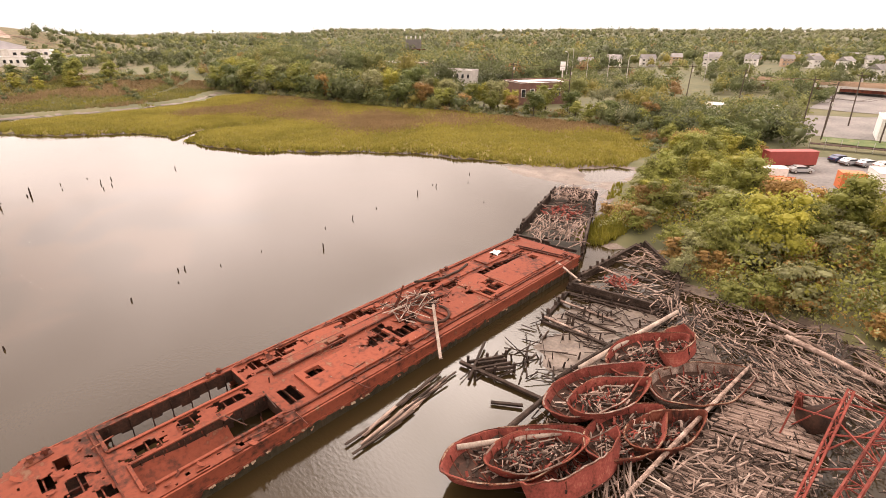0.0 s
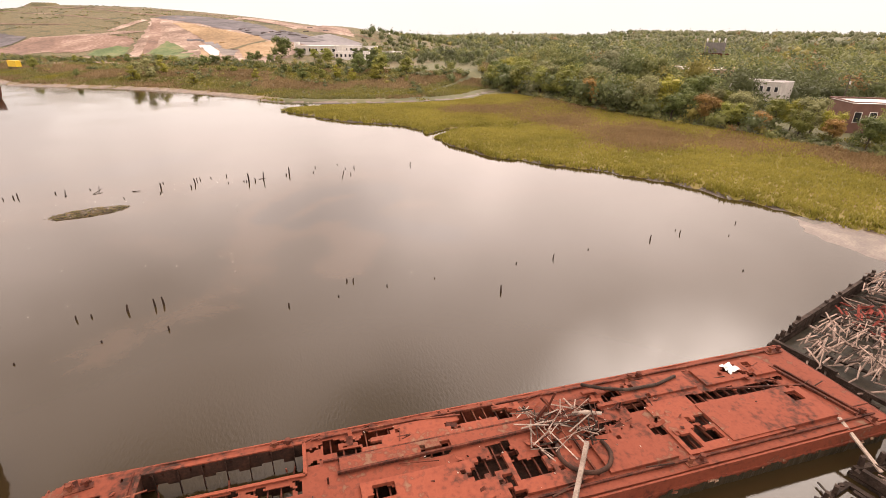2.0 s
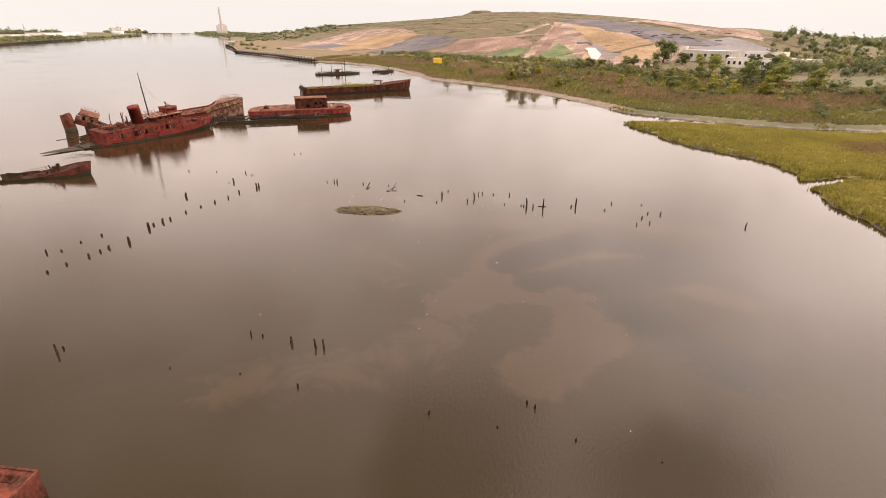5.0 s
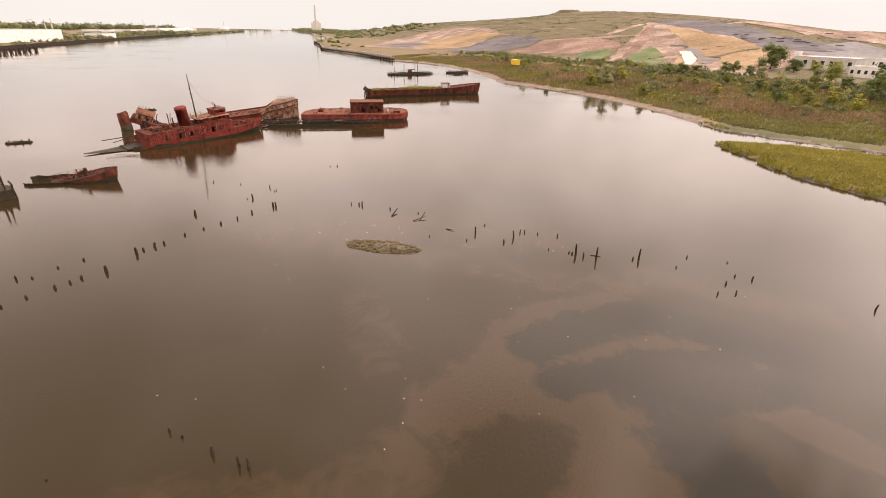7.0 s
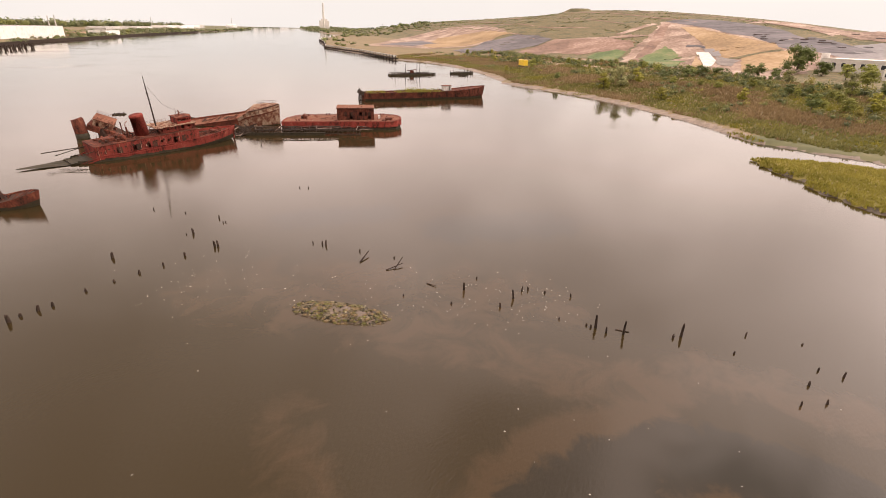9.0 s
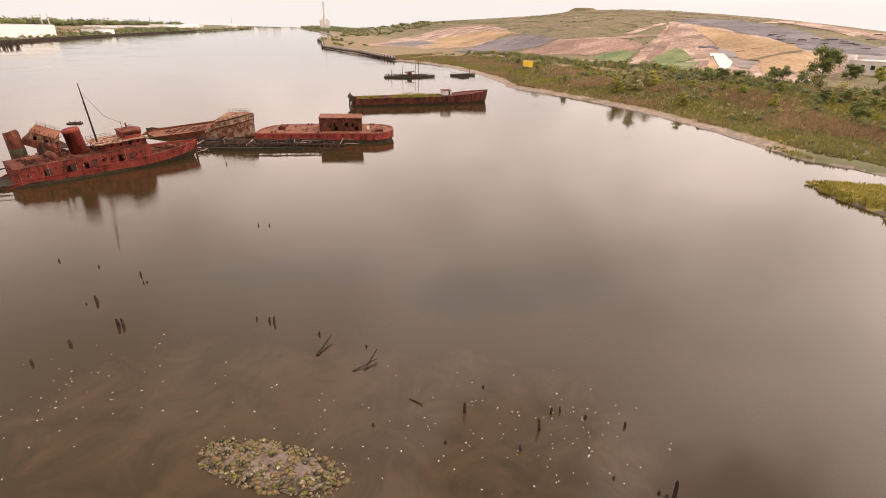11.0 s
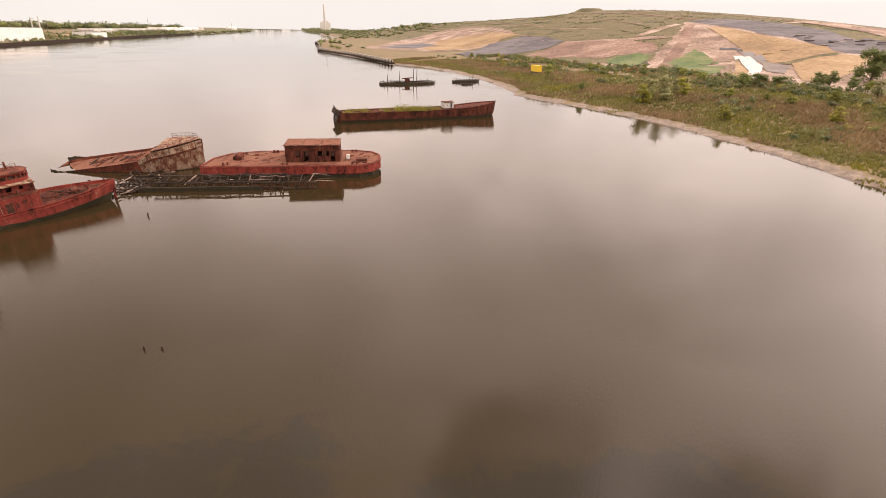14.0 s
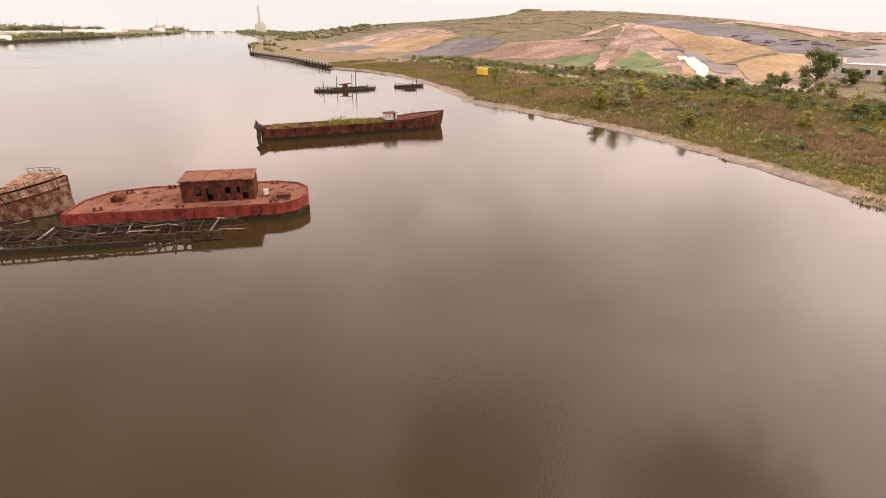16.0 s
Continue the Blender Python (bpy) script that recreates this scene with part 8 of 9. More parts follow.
tagged(new("shoal_weed", crowns("shoal_weed", np.column_stack([weed, height(weed[:, 0], weed[:, 1])]), size, size * 0.22, r6.choice((0, 1, 2), 260, p=(0.5, 0.35, 0.15)), [MEADOW_BROWN, MEADOW, SLIME], 17, 1, 6, 0.5)), "olive and brown weed matted on the shoal", "weed", kind="stuff")

# ---- landfill hill: sheets, tracks and plots ----
OCHRE = material("ochre_geotextile", [(0.175, 0.115, 0.055), (0.255, 0.17, 0.082), (0.29, 0.20, 0.105), (0.36, 0.265, 0.16)], 0.03, 0.95, 0, 0.3, 12, stops=[0.38, 0.47, 0.55, 0.64])
LINER = material("dark_landfill_liner", [(0.045, 0.040, 0.043), (0.085, 0.076, 0.082), (0.13, 0.115, 0.12)], 0.05, 0.8, 0, 0.4, 9, stops=[0.41, 0.5, 0.60], stretch=(1, 0.35, 1))
PINK = material("pinkish_bare_soil", [(0.13, 0.085, 0.06), (0.225, 0.155, 0.115), (0.27, 0.195, 0.148), (0.42, 0.335, 0.27)], 0.045, 0.95, 0, 0.4, 11, stops=[0.40, 0.48, 0.54, 0.62])
BROWN = material("brown_bare_soil", [(0.12, 0.075, 0.052), (0.185, 0.112, 0.08), (0.22, 0.14, 0.102), (0.31, 0.225, 0.175)], 0.03, 0.95, 0, 0.4, 12, stops=[0.40, 0.48, 0.54, 0.62])
LAWN = material("fresh_green_seeding", [(0.05, 0.085, 0.022), (0.085, 0.125, 0.034), (0.14, 0.155, 0.058), (0.17, 0.14, 0.075)], 0.06, 0.95, 0, 0.4, 9, stops=[0.38, 0.48, 0.57, 0.66])


def drape(name, quad, mat, label, lift=0.35, n=26, wobble=3.0, kind="structure"):
    """A ground cover laid over the hill between four plan corners, with an uneven edge."""
    (ax, ay), (bx, by), (cx, cy), (dx, dy) = quad
    u, w = np.meshgrid(np.linspace(0, 1, n), np.linspace(0, 1, n))
    x = (ax * (1 - u) + bx * u) * (1 - w) + (dx * (1 - u) + cx * u) * w
    y = (ay * (1 - u) + by * u) * (1 - w) + (dy * (1 - u) + cy * u) * w
    x, y = x + wobble * waves(x, y, 14, 1.0), y + wobble * waves(x, y, 11, 2.0)
    z = height(x, y) + lift
    s = Shape().sheet([[(x[j, i], y[j, i], z[j, i]) for i in range(n)] for j in range(n)])
    me = s.mesh(name, mat, True)
    if sum((a[0] * b[1] - b[0] * a[1]) for a, b in zip(quad, quad[1:] + quad[:1])) < 0:
        me.flip_normals()
    return tagged(new(name, me), label, "ground cover", kind=kind)


GRAVEL = material("grey_gravel_bed", [(0.10, 0.09, 0.08), (0.17, 0.15, 0.135), (0.25, 0.22, 0.19)], 0.06, 0.95, 0, 0.3, 12)
LINER_PALE = material("grey_weathered_liner", [(0.11, 0.105, 0.105), (0.17, 0.16, 0.16), (0.22, 0.205, 0.20)], 0.03, 0.8, 0, 0.3, 12)


def cover(name, outline, mat, label, lift=0.3, wobble=1.2, cell=9.0):
    """A ground cover laid over the hill inside a plan outline, following the slope, with an uneven edge."""
    pts = []
    for (ax, ay), (bx, by) in zip(outline, outline[1:] + outline[:1]):
        n = max(2, int(math.hypot(bx - ax, by - ay) / 3.5))
        pts += [(ax + (bx - ax) * k / n, ay + (by - ay) * k / n) for k in range(n)]
    p = np.array(pts)
    p = p + wobble * np.column_stack([waves(p[:, 0], p[:, 1], 6.5, 1.0) + 0.5 * waves(p[:, 0], p[:, 1], 2.6, 3.0), waves(p[:, 0], p[:, 1], 5.5, 2.0)])
    bm = bmesh.new()
    bm.faces.new([bm.verts.new((x, y, 0)) for x, y in p])
    bmesh.ops.triangulate(bm, faces=bm.faces[:])
    for axis_no, way in ((0, (1, 0, 0)), (1, (0, 1, 0))):
        for c in np.arange(p[:, axis_no].min() + cell, p[:, axis_no].max(), cell):
            at = [0, 0, 0]
            at[axis_no] = c
            bmesh.ops.bisect_plane(bm, geom=bm.verts[:] + bm.edges[:] + bm.faces[:], plane_co=at, plane_no=way)
    co = np.array([v.co[:] for v in bm.verts])
    for v, z in zip(bm.verts, height(co[:, 0], co[:, 1])):
        v.co.z = z + 0.12 + 0.42 * lift
    bmesh.ops.recalc_face_normals(bm, faces=bm.faces[:])
    if sum(f.normal.z for f in bm.faces) < 0:
        bmesh.ops.reverse_faces(bm, faces=bm.faces[:])
    me = bpy.data.meshes.new(name)
    bm.to_mesh(me)
    bm.free()
    me.materials.append(mat)
    return tagged(new(name, me), label, "ground cover", kind="structure")


cover("works_soil", [(-364, -84), (-407, -92), (-545, -112), (-632, -116), (-692, -123), (-698, -98), (-660, -60), (-600, -20), (-545, 20), (-500, 40), (-440, 22), (-378, 4), (-362, -36)], PINK, "pale disturbed soil round the landfill works", 0.25, 2.5)
cover("dark_liner", [(-692, -121), (-703, -101), (-680, -59), (-652, -26), (-626, -5), (-572, 17), (-540, 39), (-521, 56), (-508, 40), (-508, 20), (-512, 8), (-522, -1), (-562, -10), (-590, -26), (-608, -46), (-638, -66), (-665, -94)], LINER, "dark liner sheet on the landfill slope", 0.6, 1.0)
cover("grey_liner", [(-521, 54), (-538, 41), (-560, 60), (-534, 88), (-480, 84), (-486, 44), (-508, 22)], LINER_PALE, "grey liner sheet below the dark one", 0.5, 1.0)
cover("bare_soil", [(-664, -40), (-668, -22), (-650, -1), (-622, 20), (-566, 44), (-560, 86), (-606, 84), (-640, 40), (-682, 4), (-690, -30)], PINK, "pinkish bare soil high on the landfill", 0.45, 2.0)
cover("ochre_sheet", [(-649, -95), (-647, -81), (-609, -53), (-580, -27), (-562, -12), (-516, 0), (-500, -12), (-482, -23), (-477, -29), (-508, -42), (-567, -60)], OCHRE, "ochre geotextile sheet on the landfill slope", 0.9, 0.7)
cover("ochre_sheet", [(-477, -20), (-498, -9), (-508, 5), (-500, 18), (-453, 8), (-410, -4), (-414, -12), (-448, -16)], OCHRE, "ochre geotextile sheet low on the slope", 0.9, 0.7)
cover("ochre_sheet", [(-490, -50), (-460, -41), (-443, -38), (-403, -38), (-399, -43), (-448, -45)], OCHRE, "ochre bare earth beside the drainage chute", 0.9, 0.5)
cover("grass_strip", [(-473, -28), (-498, -12), (-514, 0), (-508, 3), (-497, -9), (-474, -21)], HILLGRASS, "weedy strip between two ochre sheets", 1.15, 0.5)
cover("gravel_bed", [(-489, -37), (-477, -29), (-468, -20), (-442, -21), (-448, -30)], GRAVEL, "grey gravel bed at the foot of the sheets", 1.0, 0.8)
cover("grey_liner", [(-537, -53), (-538, -46), (-487, -33), (-486, -40)], LINER_PALE, "grey liner panels along the haul track", 1.1, 0.3)
cover("concrete_chute", [(-525, -56), (-523, -50), (-465, -33), (-442, -32), (-400, -33), (-394, -37), (-448, -38), (-464, -42)], CONCRETE, "pale concrete drainage chute on the slope", 1.3, 0.3)
cover("green_plot", [(-505, -94), (-557, -87), (-539, -77), (-519, -69), (-481, -58), (-473, -66), (-495, -86)], LAWN, "fresh green seeded plot on the landfill", 1.0, 1.5)
cover("green_plot", [(-412, -81), (-489, -90), (-471, -65), (-467, -53), (-438, -52), (-416, -58), (-405, -78)], LAWN, "fresh green seeded plot on the landfill", 1.0, 1.5)
cover("green_plot", [(-526, -144), (-549, -144), (-557, -129), (-546, -115), (-513, -111), (-497, -116), (-512, -133)], LAWN, "fresh green seeded plot on the landfill", 1.0, 1.5)
cover("green_plot", [(-525, -166), (-505, -137), (-474, -119), (-416, -115), (-463, -138)], LAWN, "thin green seeded plot low on the landfill", 1.0, 1.5)
cover("soil_track", [(-417, -89), (-589, -107), (-676, -119), (-676, -111), (-576, -95), (-418, -82)], BROWN, "rutted soil haul track up the landfill", 0.7, 0.8)
# flat sheet: the dark inside of the trench is only its colour
cover("trench", [(-558, -70), (-555, -59), (-543, -51), (-539, -53), (-549, -60), (-550, -69)], LINER, "flat dark strip drawn for the trench beside the haul track", 0.9, 0.5)
cover("brown_soil", [(-652, -226), (-623, -162), (-595, -125), (-577, -116), (-548, -117), (-544, -123), (-558, -142), (-547, -157), (-569, -195), (-553, -204), (-486, -218), (-517, -245), (-611, -241)], BROWN, "brown bare soil on the landfill flank", 0.4, 2.5)
cover("soil_track", [(-485, -227), (-549, -203), (-512, -133), (-428, -105), (-405, -89), (-390, -82), (-413, -108), (-482, -172)], PINK, "pale soil apron below the brown slope", 0.6, 1.5)
cover("soil_track", [(-636, -156), (-684, -130), (-675, -123), (-631, -146)], PINK, "pale soil haul track near the summit", 0.6, 0.8)
cover("soil_track", [(-648, -228), (-626, -157), (-628, -137), (-614, -113), (-612, -130), (-615, -155)], PINK, "pale soil bench above the brown slope", 0.7, 0.8)
cover("dark_liner", [(-566, -311), (-700, -349), (-718, -306), (-699, -275), (-656, -232), (-630, -238), (-608, -271), (-555, -279)], LINER, "grey liner strip on the landfill flank", 0.6, 1.0)
cover("bare_soil", [(-630, -500), (-932, -676), (-990, -624), (-985, -560), (-890, -450), (-760, -345), (-700, -340), (-600, -360), (-620, -420)], PINK, "pinkish bare soil on the landfill flank", 0.4, 3.0)
cover("ochre_sheet", [(-655, -417), (-842, -524), (-814, -415), (-737, -326), (-732, -336), (-705, -352), (-686, -357), (-614, -372)], OCHRE, "pale ochre sheet on the landfill flank", 0.9, 2.5)
cover("dark_liner", [(-679, -514), (-820, -541), (-741, -452), (-653, -433)], LINER, "grey liner strip on the landfill flank", 1.0, 2.0)
for k in range(16):
    u = k / 15
    a, b = (-600 + 70 * u + pick(-6, 6), -28 + 62 * u + pick(-6, 6)), pick(5, 11)
    z = float(height(np.array([a[0]]), np.array([a[1]]))[0]) + 0.9
    single("liner_seam", Shape().box((*a, z), (b, 0.9, 0.35), (0, 0, 40 + pick(-10, 10))), HULL_BLACK, "black ballast roll lying along the liner", "ballast roll", "ballast rolls")
# benches and haul paths along the landfill's contours
for v0, u0, u1, wide in ((300, 330, 900, 3.0), (262, 420, 1050, 2.5), (228, 450, 1200, 2.5), (322, 120, 560, 2.5), (200, 700, 1300, 3.0), (180, 480, 620, 2.5)):
    us_ = np.linspace(u0, u1, 60)
    vv = v0 + 7 * np.sin(us_ / 60 + v0)
    path = [HILL_O + HILL_E * a + HILL_N * b for a, b in zip(us_, vv)]
    rows = [[(float(q[0] + HILL_N[0] * o), float(q[1] + HILL_N[1] * o), float(height(np.array([q[0] + HILL_N[0] * o]), np.array([q[1] + HILL_N[1] * o]))[0]) + 0.35) for q in path] for o in (-wide / 2, wide / 2)]
    me = Shape().sheet(rows).mesh("bench_track", BROWN)
    tagged(new("bench_track", me), "narrow earth bench along the landfill slope", "track", kind="structure")
for k in range(8):
    x, y = -560 + pick(-45, 40), 20 + pick(-45, 40)
    z = float(height(np.array([x]), np.array([y]))[0])
    single("liner_roll", Shape().tube([(x, y, z + 0.4), (x + 4, y + 5, z + 0.5)], 0.3, 8), LINER, "dark roll of liner lying on the slope", "liner roll", "liner rolls")
mound = Shape()
for k in range(16):
    a = 2 * math.pi * k / 16
    mound.add([(-893 + 26 * math.cos(a), -292 + 30 * math.sin(a), 52), (-893 + 26 * math.cos(a + 0.393), -292 + 30 * math.sin(a + 0.393), 52), (-893 + 11 * math.cos(a + 0.393), -292 + 14 * math.sin(a + 0.393), 59.6), (-893 + 11 * math.cos(a), -292 + 14 * math.sin(a), 59.6)], [(0, 1, 2, 3)])
mound.add([(-893 + 11 * math.cos(2 * math.pi * k / 16), -292 + 14 * math.sin(2 * math.pi * k / 16), 59.6) for k in range(16)], [tuple(range(16))])
single("summit_mound", mound, HILLGRASS, "grassy mound on the landfill summit", "mound", kind="structure")
single("yellow_container", Shape().box((-428, -157, 5.6), (9, 3.4, 3.6), (0, 0, 50)).box((-428, -157, 7.5), (9.2, 3.6, 0.15), (0, 0, 50)), material("yellow_paint", [(0.62, 0.42, 0.02), (0.75, 0.52, 0.03)], 0.3, 0.5, 0, 0.1), "bright yellow container on the meadow", "container")


def block(name, x, y, z, lx, ly, lz, spin, wall, roof, label, category, windows=0, storeys=1, parapet=0.4, group="", gable=0.0):
    """A building with wall, roof, parapet and rows of separate windows on all its long faces."""
    ob = thing(name, pose(x, y, z, 0, 0, spin), label, category, group)
    part("wall", Shape().box((0, 0, lz / 2 - 0.5), (lx, ly, lz + 1.0)), wall, ob)
    if gable:
        part("roof", Shape().add([(-lx / 2 - 0.4, -ly / 2 - 0.4, lz - 0.1), (lx / 2 + 0.4, -ly / 2 - 0.4, lz - 0.1), (lx / 2 + 0.4, 0, lz + gable), (-lx / 2 - 0.4, 0, lz + gable), (-lx / 2 - 0.4, ly / 2 + 0.4, lz - 0.1), (lx / 2 + 0.4, ly / 2 + 0.4, lz - 0.1)],
                                 [(0, 1, 2, 3), (3, 2, 5, 4), (0, 3, 4), (1, 5, 2)]), roof, ob)
    else:
        part("roof", Shape().box((0, 0, lz + 0.02), (lx - 0.2, ly - 0.2, 0.1)), roof, ob)
        par = Shape()
        for p, q in (((-lx / 2, -ly / 2), (lx / 2, -ly / 2)), ((-lx / 2, ly / 2), (lx / 2, ly / 2)), ((-lx / 2, -ly / 2), (-lx / 2, ly / 2)), ((lx / 2, -ly / 2), (lx / 2, ly / 2))):
            par.beam((*p, lz + parapet / 2), (*q, lz + parapet / 2), parapet, 0.25)
        part("parapet", par, wall, ob)
    for st in range(storeys):
        for k in range(windows):
            for side in (-1, 1):
                wx, wz, ww, wh = -lx / 2 + lx * (k + 0.5) / windows, lz * (st + 0.55) / storeys, lx / windows * 0.45, lz / storeys * 0.34
                pane = part("window", Shape().box((wx, side * ly / 2, wz), (ww, 0.14, wh)), GLASS_DARK, ob)
                part("window_frame", Shape().box((wx, side * (ly / 2 + 0.05), wz + wh / 2 + 0.06), (ww + 0.24, 0.16, 0.12)).box((wx - ww / 2 - 0.06, side * (ly / 2 + 0.05), wz), (0.12, 0.16, wh)).box((wx + ww / 2 + 0.06, side * (ly / 2 + 0.05), wz), (0.12, 0.16, wh)), WHITE, pane)
                part("window_sill", Shape().box((wx, side * (ly / 2 + 0.09), wz - wh / 2 - 0.06), (ww + 0.3, 0.26, 0.12)), CONCRETE, pane)
    return ob


BRICK = material("red_brown_brick", [(0.12, 0.065, 0.05), (0.18, 0.10, 0.078)], 0.6, 0.9, 0, 0.2, 12)
TAN = material("tan_render", [(0.34, 0.24, 0.16), (0.44, 0.32, 0.22)], 0.2, 0.9, 0, 0.2, 12, each=0.15)
ROOFGREY = material("grey_roof_felt", [(0.20, 0.19, 0.185), (0.30, 0.29, 0.28)], 0.2, 0.9, 0, 0.2, 10, each=0.2)
REDPAINT = material("dull_red_paint", [(0.22, 0.035, 0.028), (0.30, 0.05, 0.04)], 0.5, 0.6, 0, 0.1, 9)
ORANGE = material("orange_paint", [(0.50, 0.13, 0.04), (0.60, 0.18, 0.06)], 0.5, 0.6, 0, 0.1, 9)


def ground_z(x, y):
    return float(height(np.array([x]), np.array([y]))[0])


# works buildings at the foot of the landfill
works = block("works_building", -446, 44, ground_z(-446, 44), 34, 20, 6.5, 62, CONCRETE, WHITE, "pale low works building below the landfill", "building", 7, 1)
for k in range(4):
    part("gate", Shape().box((-12 + 8 * k, 10.05, 2.0), (3.4, 0.2, 4.0)), GLASS_DARK, works)
block("works_building", -414, 66, ground_z(-414, 66), 26, 14, 5.5, 66, WHITE, ROOFGREY, "white works office below the landfill", "building", 8, 1)
block("works_building", -470, 72, ground_z(-470, 72), 40, 12, 5.0, 66, WHITE, ROOFGREY, "long white works shed below the landfill", "building", 9, 1)
block("works_building", -436, 94, ground_z(-436, 94), 22, 12, 5.0, 40, CONCRETE, WHITE, "pale low works building below the landfill", "building", 5, 1)
single("silo", Shape().tube([(-457, 26, 6), (-457, 26, 19)], 2.2, 14), CONCRETE, "pale concrete silo by the works", "silo", smooth_shade=True)

# bulkhead along the far bank
wallpath = ((-450, -296), (-520, -405), (-583, -526), (-690, -640), (-790, -757), (-955, -911))
bulk = thing("river_bulkhead", None, "long dark timber bulkhead along the far bank", "bulkhead")
for (x0, y0), (x1, y1) in zip(wallpath, wallpath[1:]):
    part("bulkhead_wall", Shape().beam((x0, y0, 1.2), (x1, y1, 1.2), 4.0, 1.0), WOOD_DARK, bulk)
    part("cap_beam", Shape().beam((x0, y0, 3.3), (x1, y1, 3.3), 0.5, 1.4), CONCRETE, bulk)
    n = int(math.hypot(x1 - x0, y1 - y0) / 9)
    for k in range(n):
        u = k / n
        part("fender_post", Shape().tube([(x0 + (x1 - x0) * u + 0.6, y0 + (y1 - y0) * u - 0.4, -1), (x0 + (x1 - x0) * u + 0.6, y0 + (y1 - y0) * u - 0.4, 3.9)], 0.4, 6), WOOD_DARK, bulk)

# ---- industry on the other bank ----
for x, y, lx, ly, lz, a, wall, lab in ((-350, -905, 190, 60, 15, 43, WHITE, "long white warehouse on the far bank"), (-250, -860, 150, 50, 13, 43, WHITE, "long white warehouse on the far bank"), (-560, -1085, 60, 30, 9, 43, WHITE, "white factory shed on the far bank"),
                                       (-640, -1260, 80, 40, 10, 43, CONCRETE, "grey factory shed on the far bank"), (-480, -1010, 40, 16, 7, 43, TAN, "low brick-coloured shed on the far bank"), (-900, -1640, 120, 50, 10, 43, WHITE, "white factory shed on the far bank"),
                                       (-1250, -2100, 150, 60, 12, 43, WHITE, "white factory shed on the far bank"), (-1700, -2650, 160, 70, 14, 43, CONCRETE, "grey factory shed on the far bank"), (-750, -1500, 90, 40, 10, 43, WHITE, "white factory shed on the far bank")):
    block("warehouse", x, y, ground_z(x, y), lx, ly, lz, a, wall, ROOFGREY, lab, "building", 0, 1, 0.6, "far bank sheds")
for x, y, r, h in ((-1150, -1900, 18, 14), (-1230, -1960, 18, 14), (-1400, -2200, 22, 16), (-1480, -2280, 22, 16), (-2100, -2900, 30, 20)):
    single("storage_tank", Shape().tube([(x, y, 0), (x, y, h), (x, y, h + 1.5)], [r, r, r * 0.2], 20), WHITE, "round white storage tank on the far bank", "tank", "far bank tanks", smooth_shade=True)
for x, y, h in ((-520, -1180, 36), (-505, -1170, 34), (-1300, -2300, 46), (-2000, -2750, 60)):
    single("chimney", Shape().tube([(x, y, 0), (x, y, h)], [1.5, 1.0], 8), CONCRETE, "slim grey factory chimney", "chimney", "far chimneys")
for k in range(30):
    u = k / 29
    x, y = -236 - 62 * u, -604 - 62 * u
    single("wharf_post", Shape().tube([(x + pick(-3, 3), y + pick(-3, 3), -1), (x, y, pick(3, 5))], 0.6, 6), WOOD_DARK, "dark post of a ruined far wharf", "post", "ruined wharf")
plant_house = thing("power_station", pose(-2530, -2560, 3, 0, 0, 45), "grey power station with one tall chimney", "power station")
part("boiler_house", Shape().box((-40, 0, 26), (110, 60, 52)).box((45, 0, 14), (70, 50, 28)).box((-70, 0, 56), (40, 40, 12)), CONCRETE, plant_house)
part("chimney", Shape().tube([(75, 0, 0), (75, 0, 150)], [7.5, 4.5], 12), CONCRETE, plant_house)


def bank_trees():
    r5 = np.random.default_rng(15)
    line = np.array([(-150, -660), (-279, -730), (-344, -815), (-467, -960), (-675, -1200), (-1058, -1600), (-1900, -2480), (-3400, -4300)], float)
    other = np.array([(-1000, -930), (-1320, -1210), (-2430, -2560), (-3900, -4200)], float)
    pts = []
    for path, sgn, n, size in ((line, -1, 1500, 5), (other, 1, 900, 6)):
        seg = np.linalg.norm(np.diff(path, axis=0), axis=1)
        cum = np.concatenate([[0], np.cumsum(seg)])
        for k in range(n):
            s = (r5.uniform() ** 1.4) * cum[-1]
            i = min(np.searchsorted(cum, s) - 1, len(seg) - 1)
            i = max(i, 0)
            d = (path[i + 1] - path[i]) / seg[i]
            nrm = np.array((-d[1], d[0])) * sgn
            back = r5.choice([r5.uniform(2, 14), r5.uniform(110, 420)], p=[0.35, 0.65]) if sgn < 0 else r5.uniform(4, 260)
            p = path[i] + d * (s - cum[i]) - nrm * back * (-1 if sgn > 0 else 1) * -1
            pts.append((*p, size * r5.uniform(0.6, 1.4) * (1 + s / 2600)))
    pts = np.array(pts)
    ok = signed_shore(pts[:, 0], pts[:, 1]) > 2
    pts = pts[ok]
    n = len(pts)
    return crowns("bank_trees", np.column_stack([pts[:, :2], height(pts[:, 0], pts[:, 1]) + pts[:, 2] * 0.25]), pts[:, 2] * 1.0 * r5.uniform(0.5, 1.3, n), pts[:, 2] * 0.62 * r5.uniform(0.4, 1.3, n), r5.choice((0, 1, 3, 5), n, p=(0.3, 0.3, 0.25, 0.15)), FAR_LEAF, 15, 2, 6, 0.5)


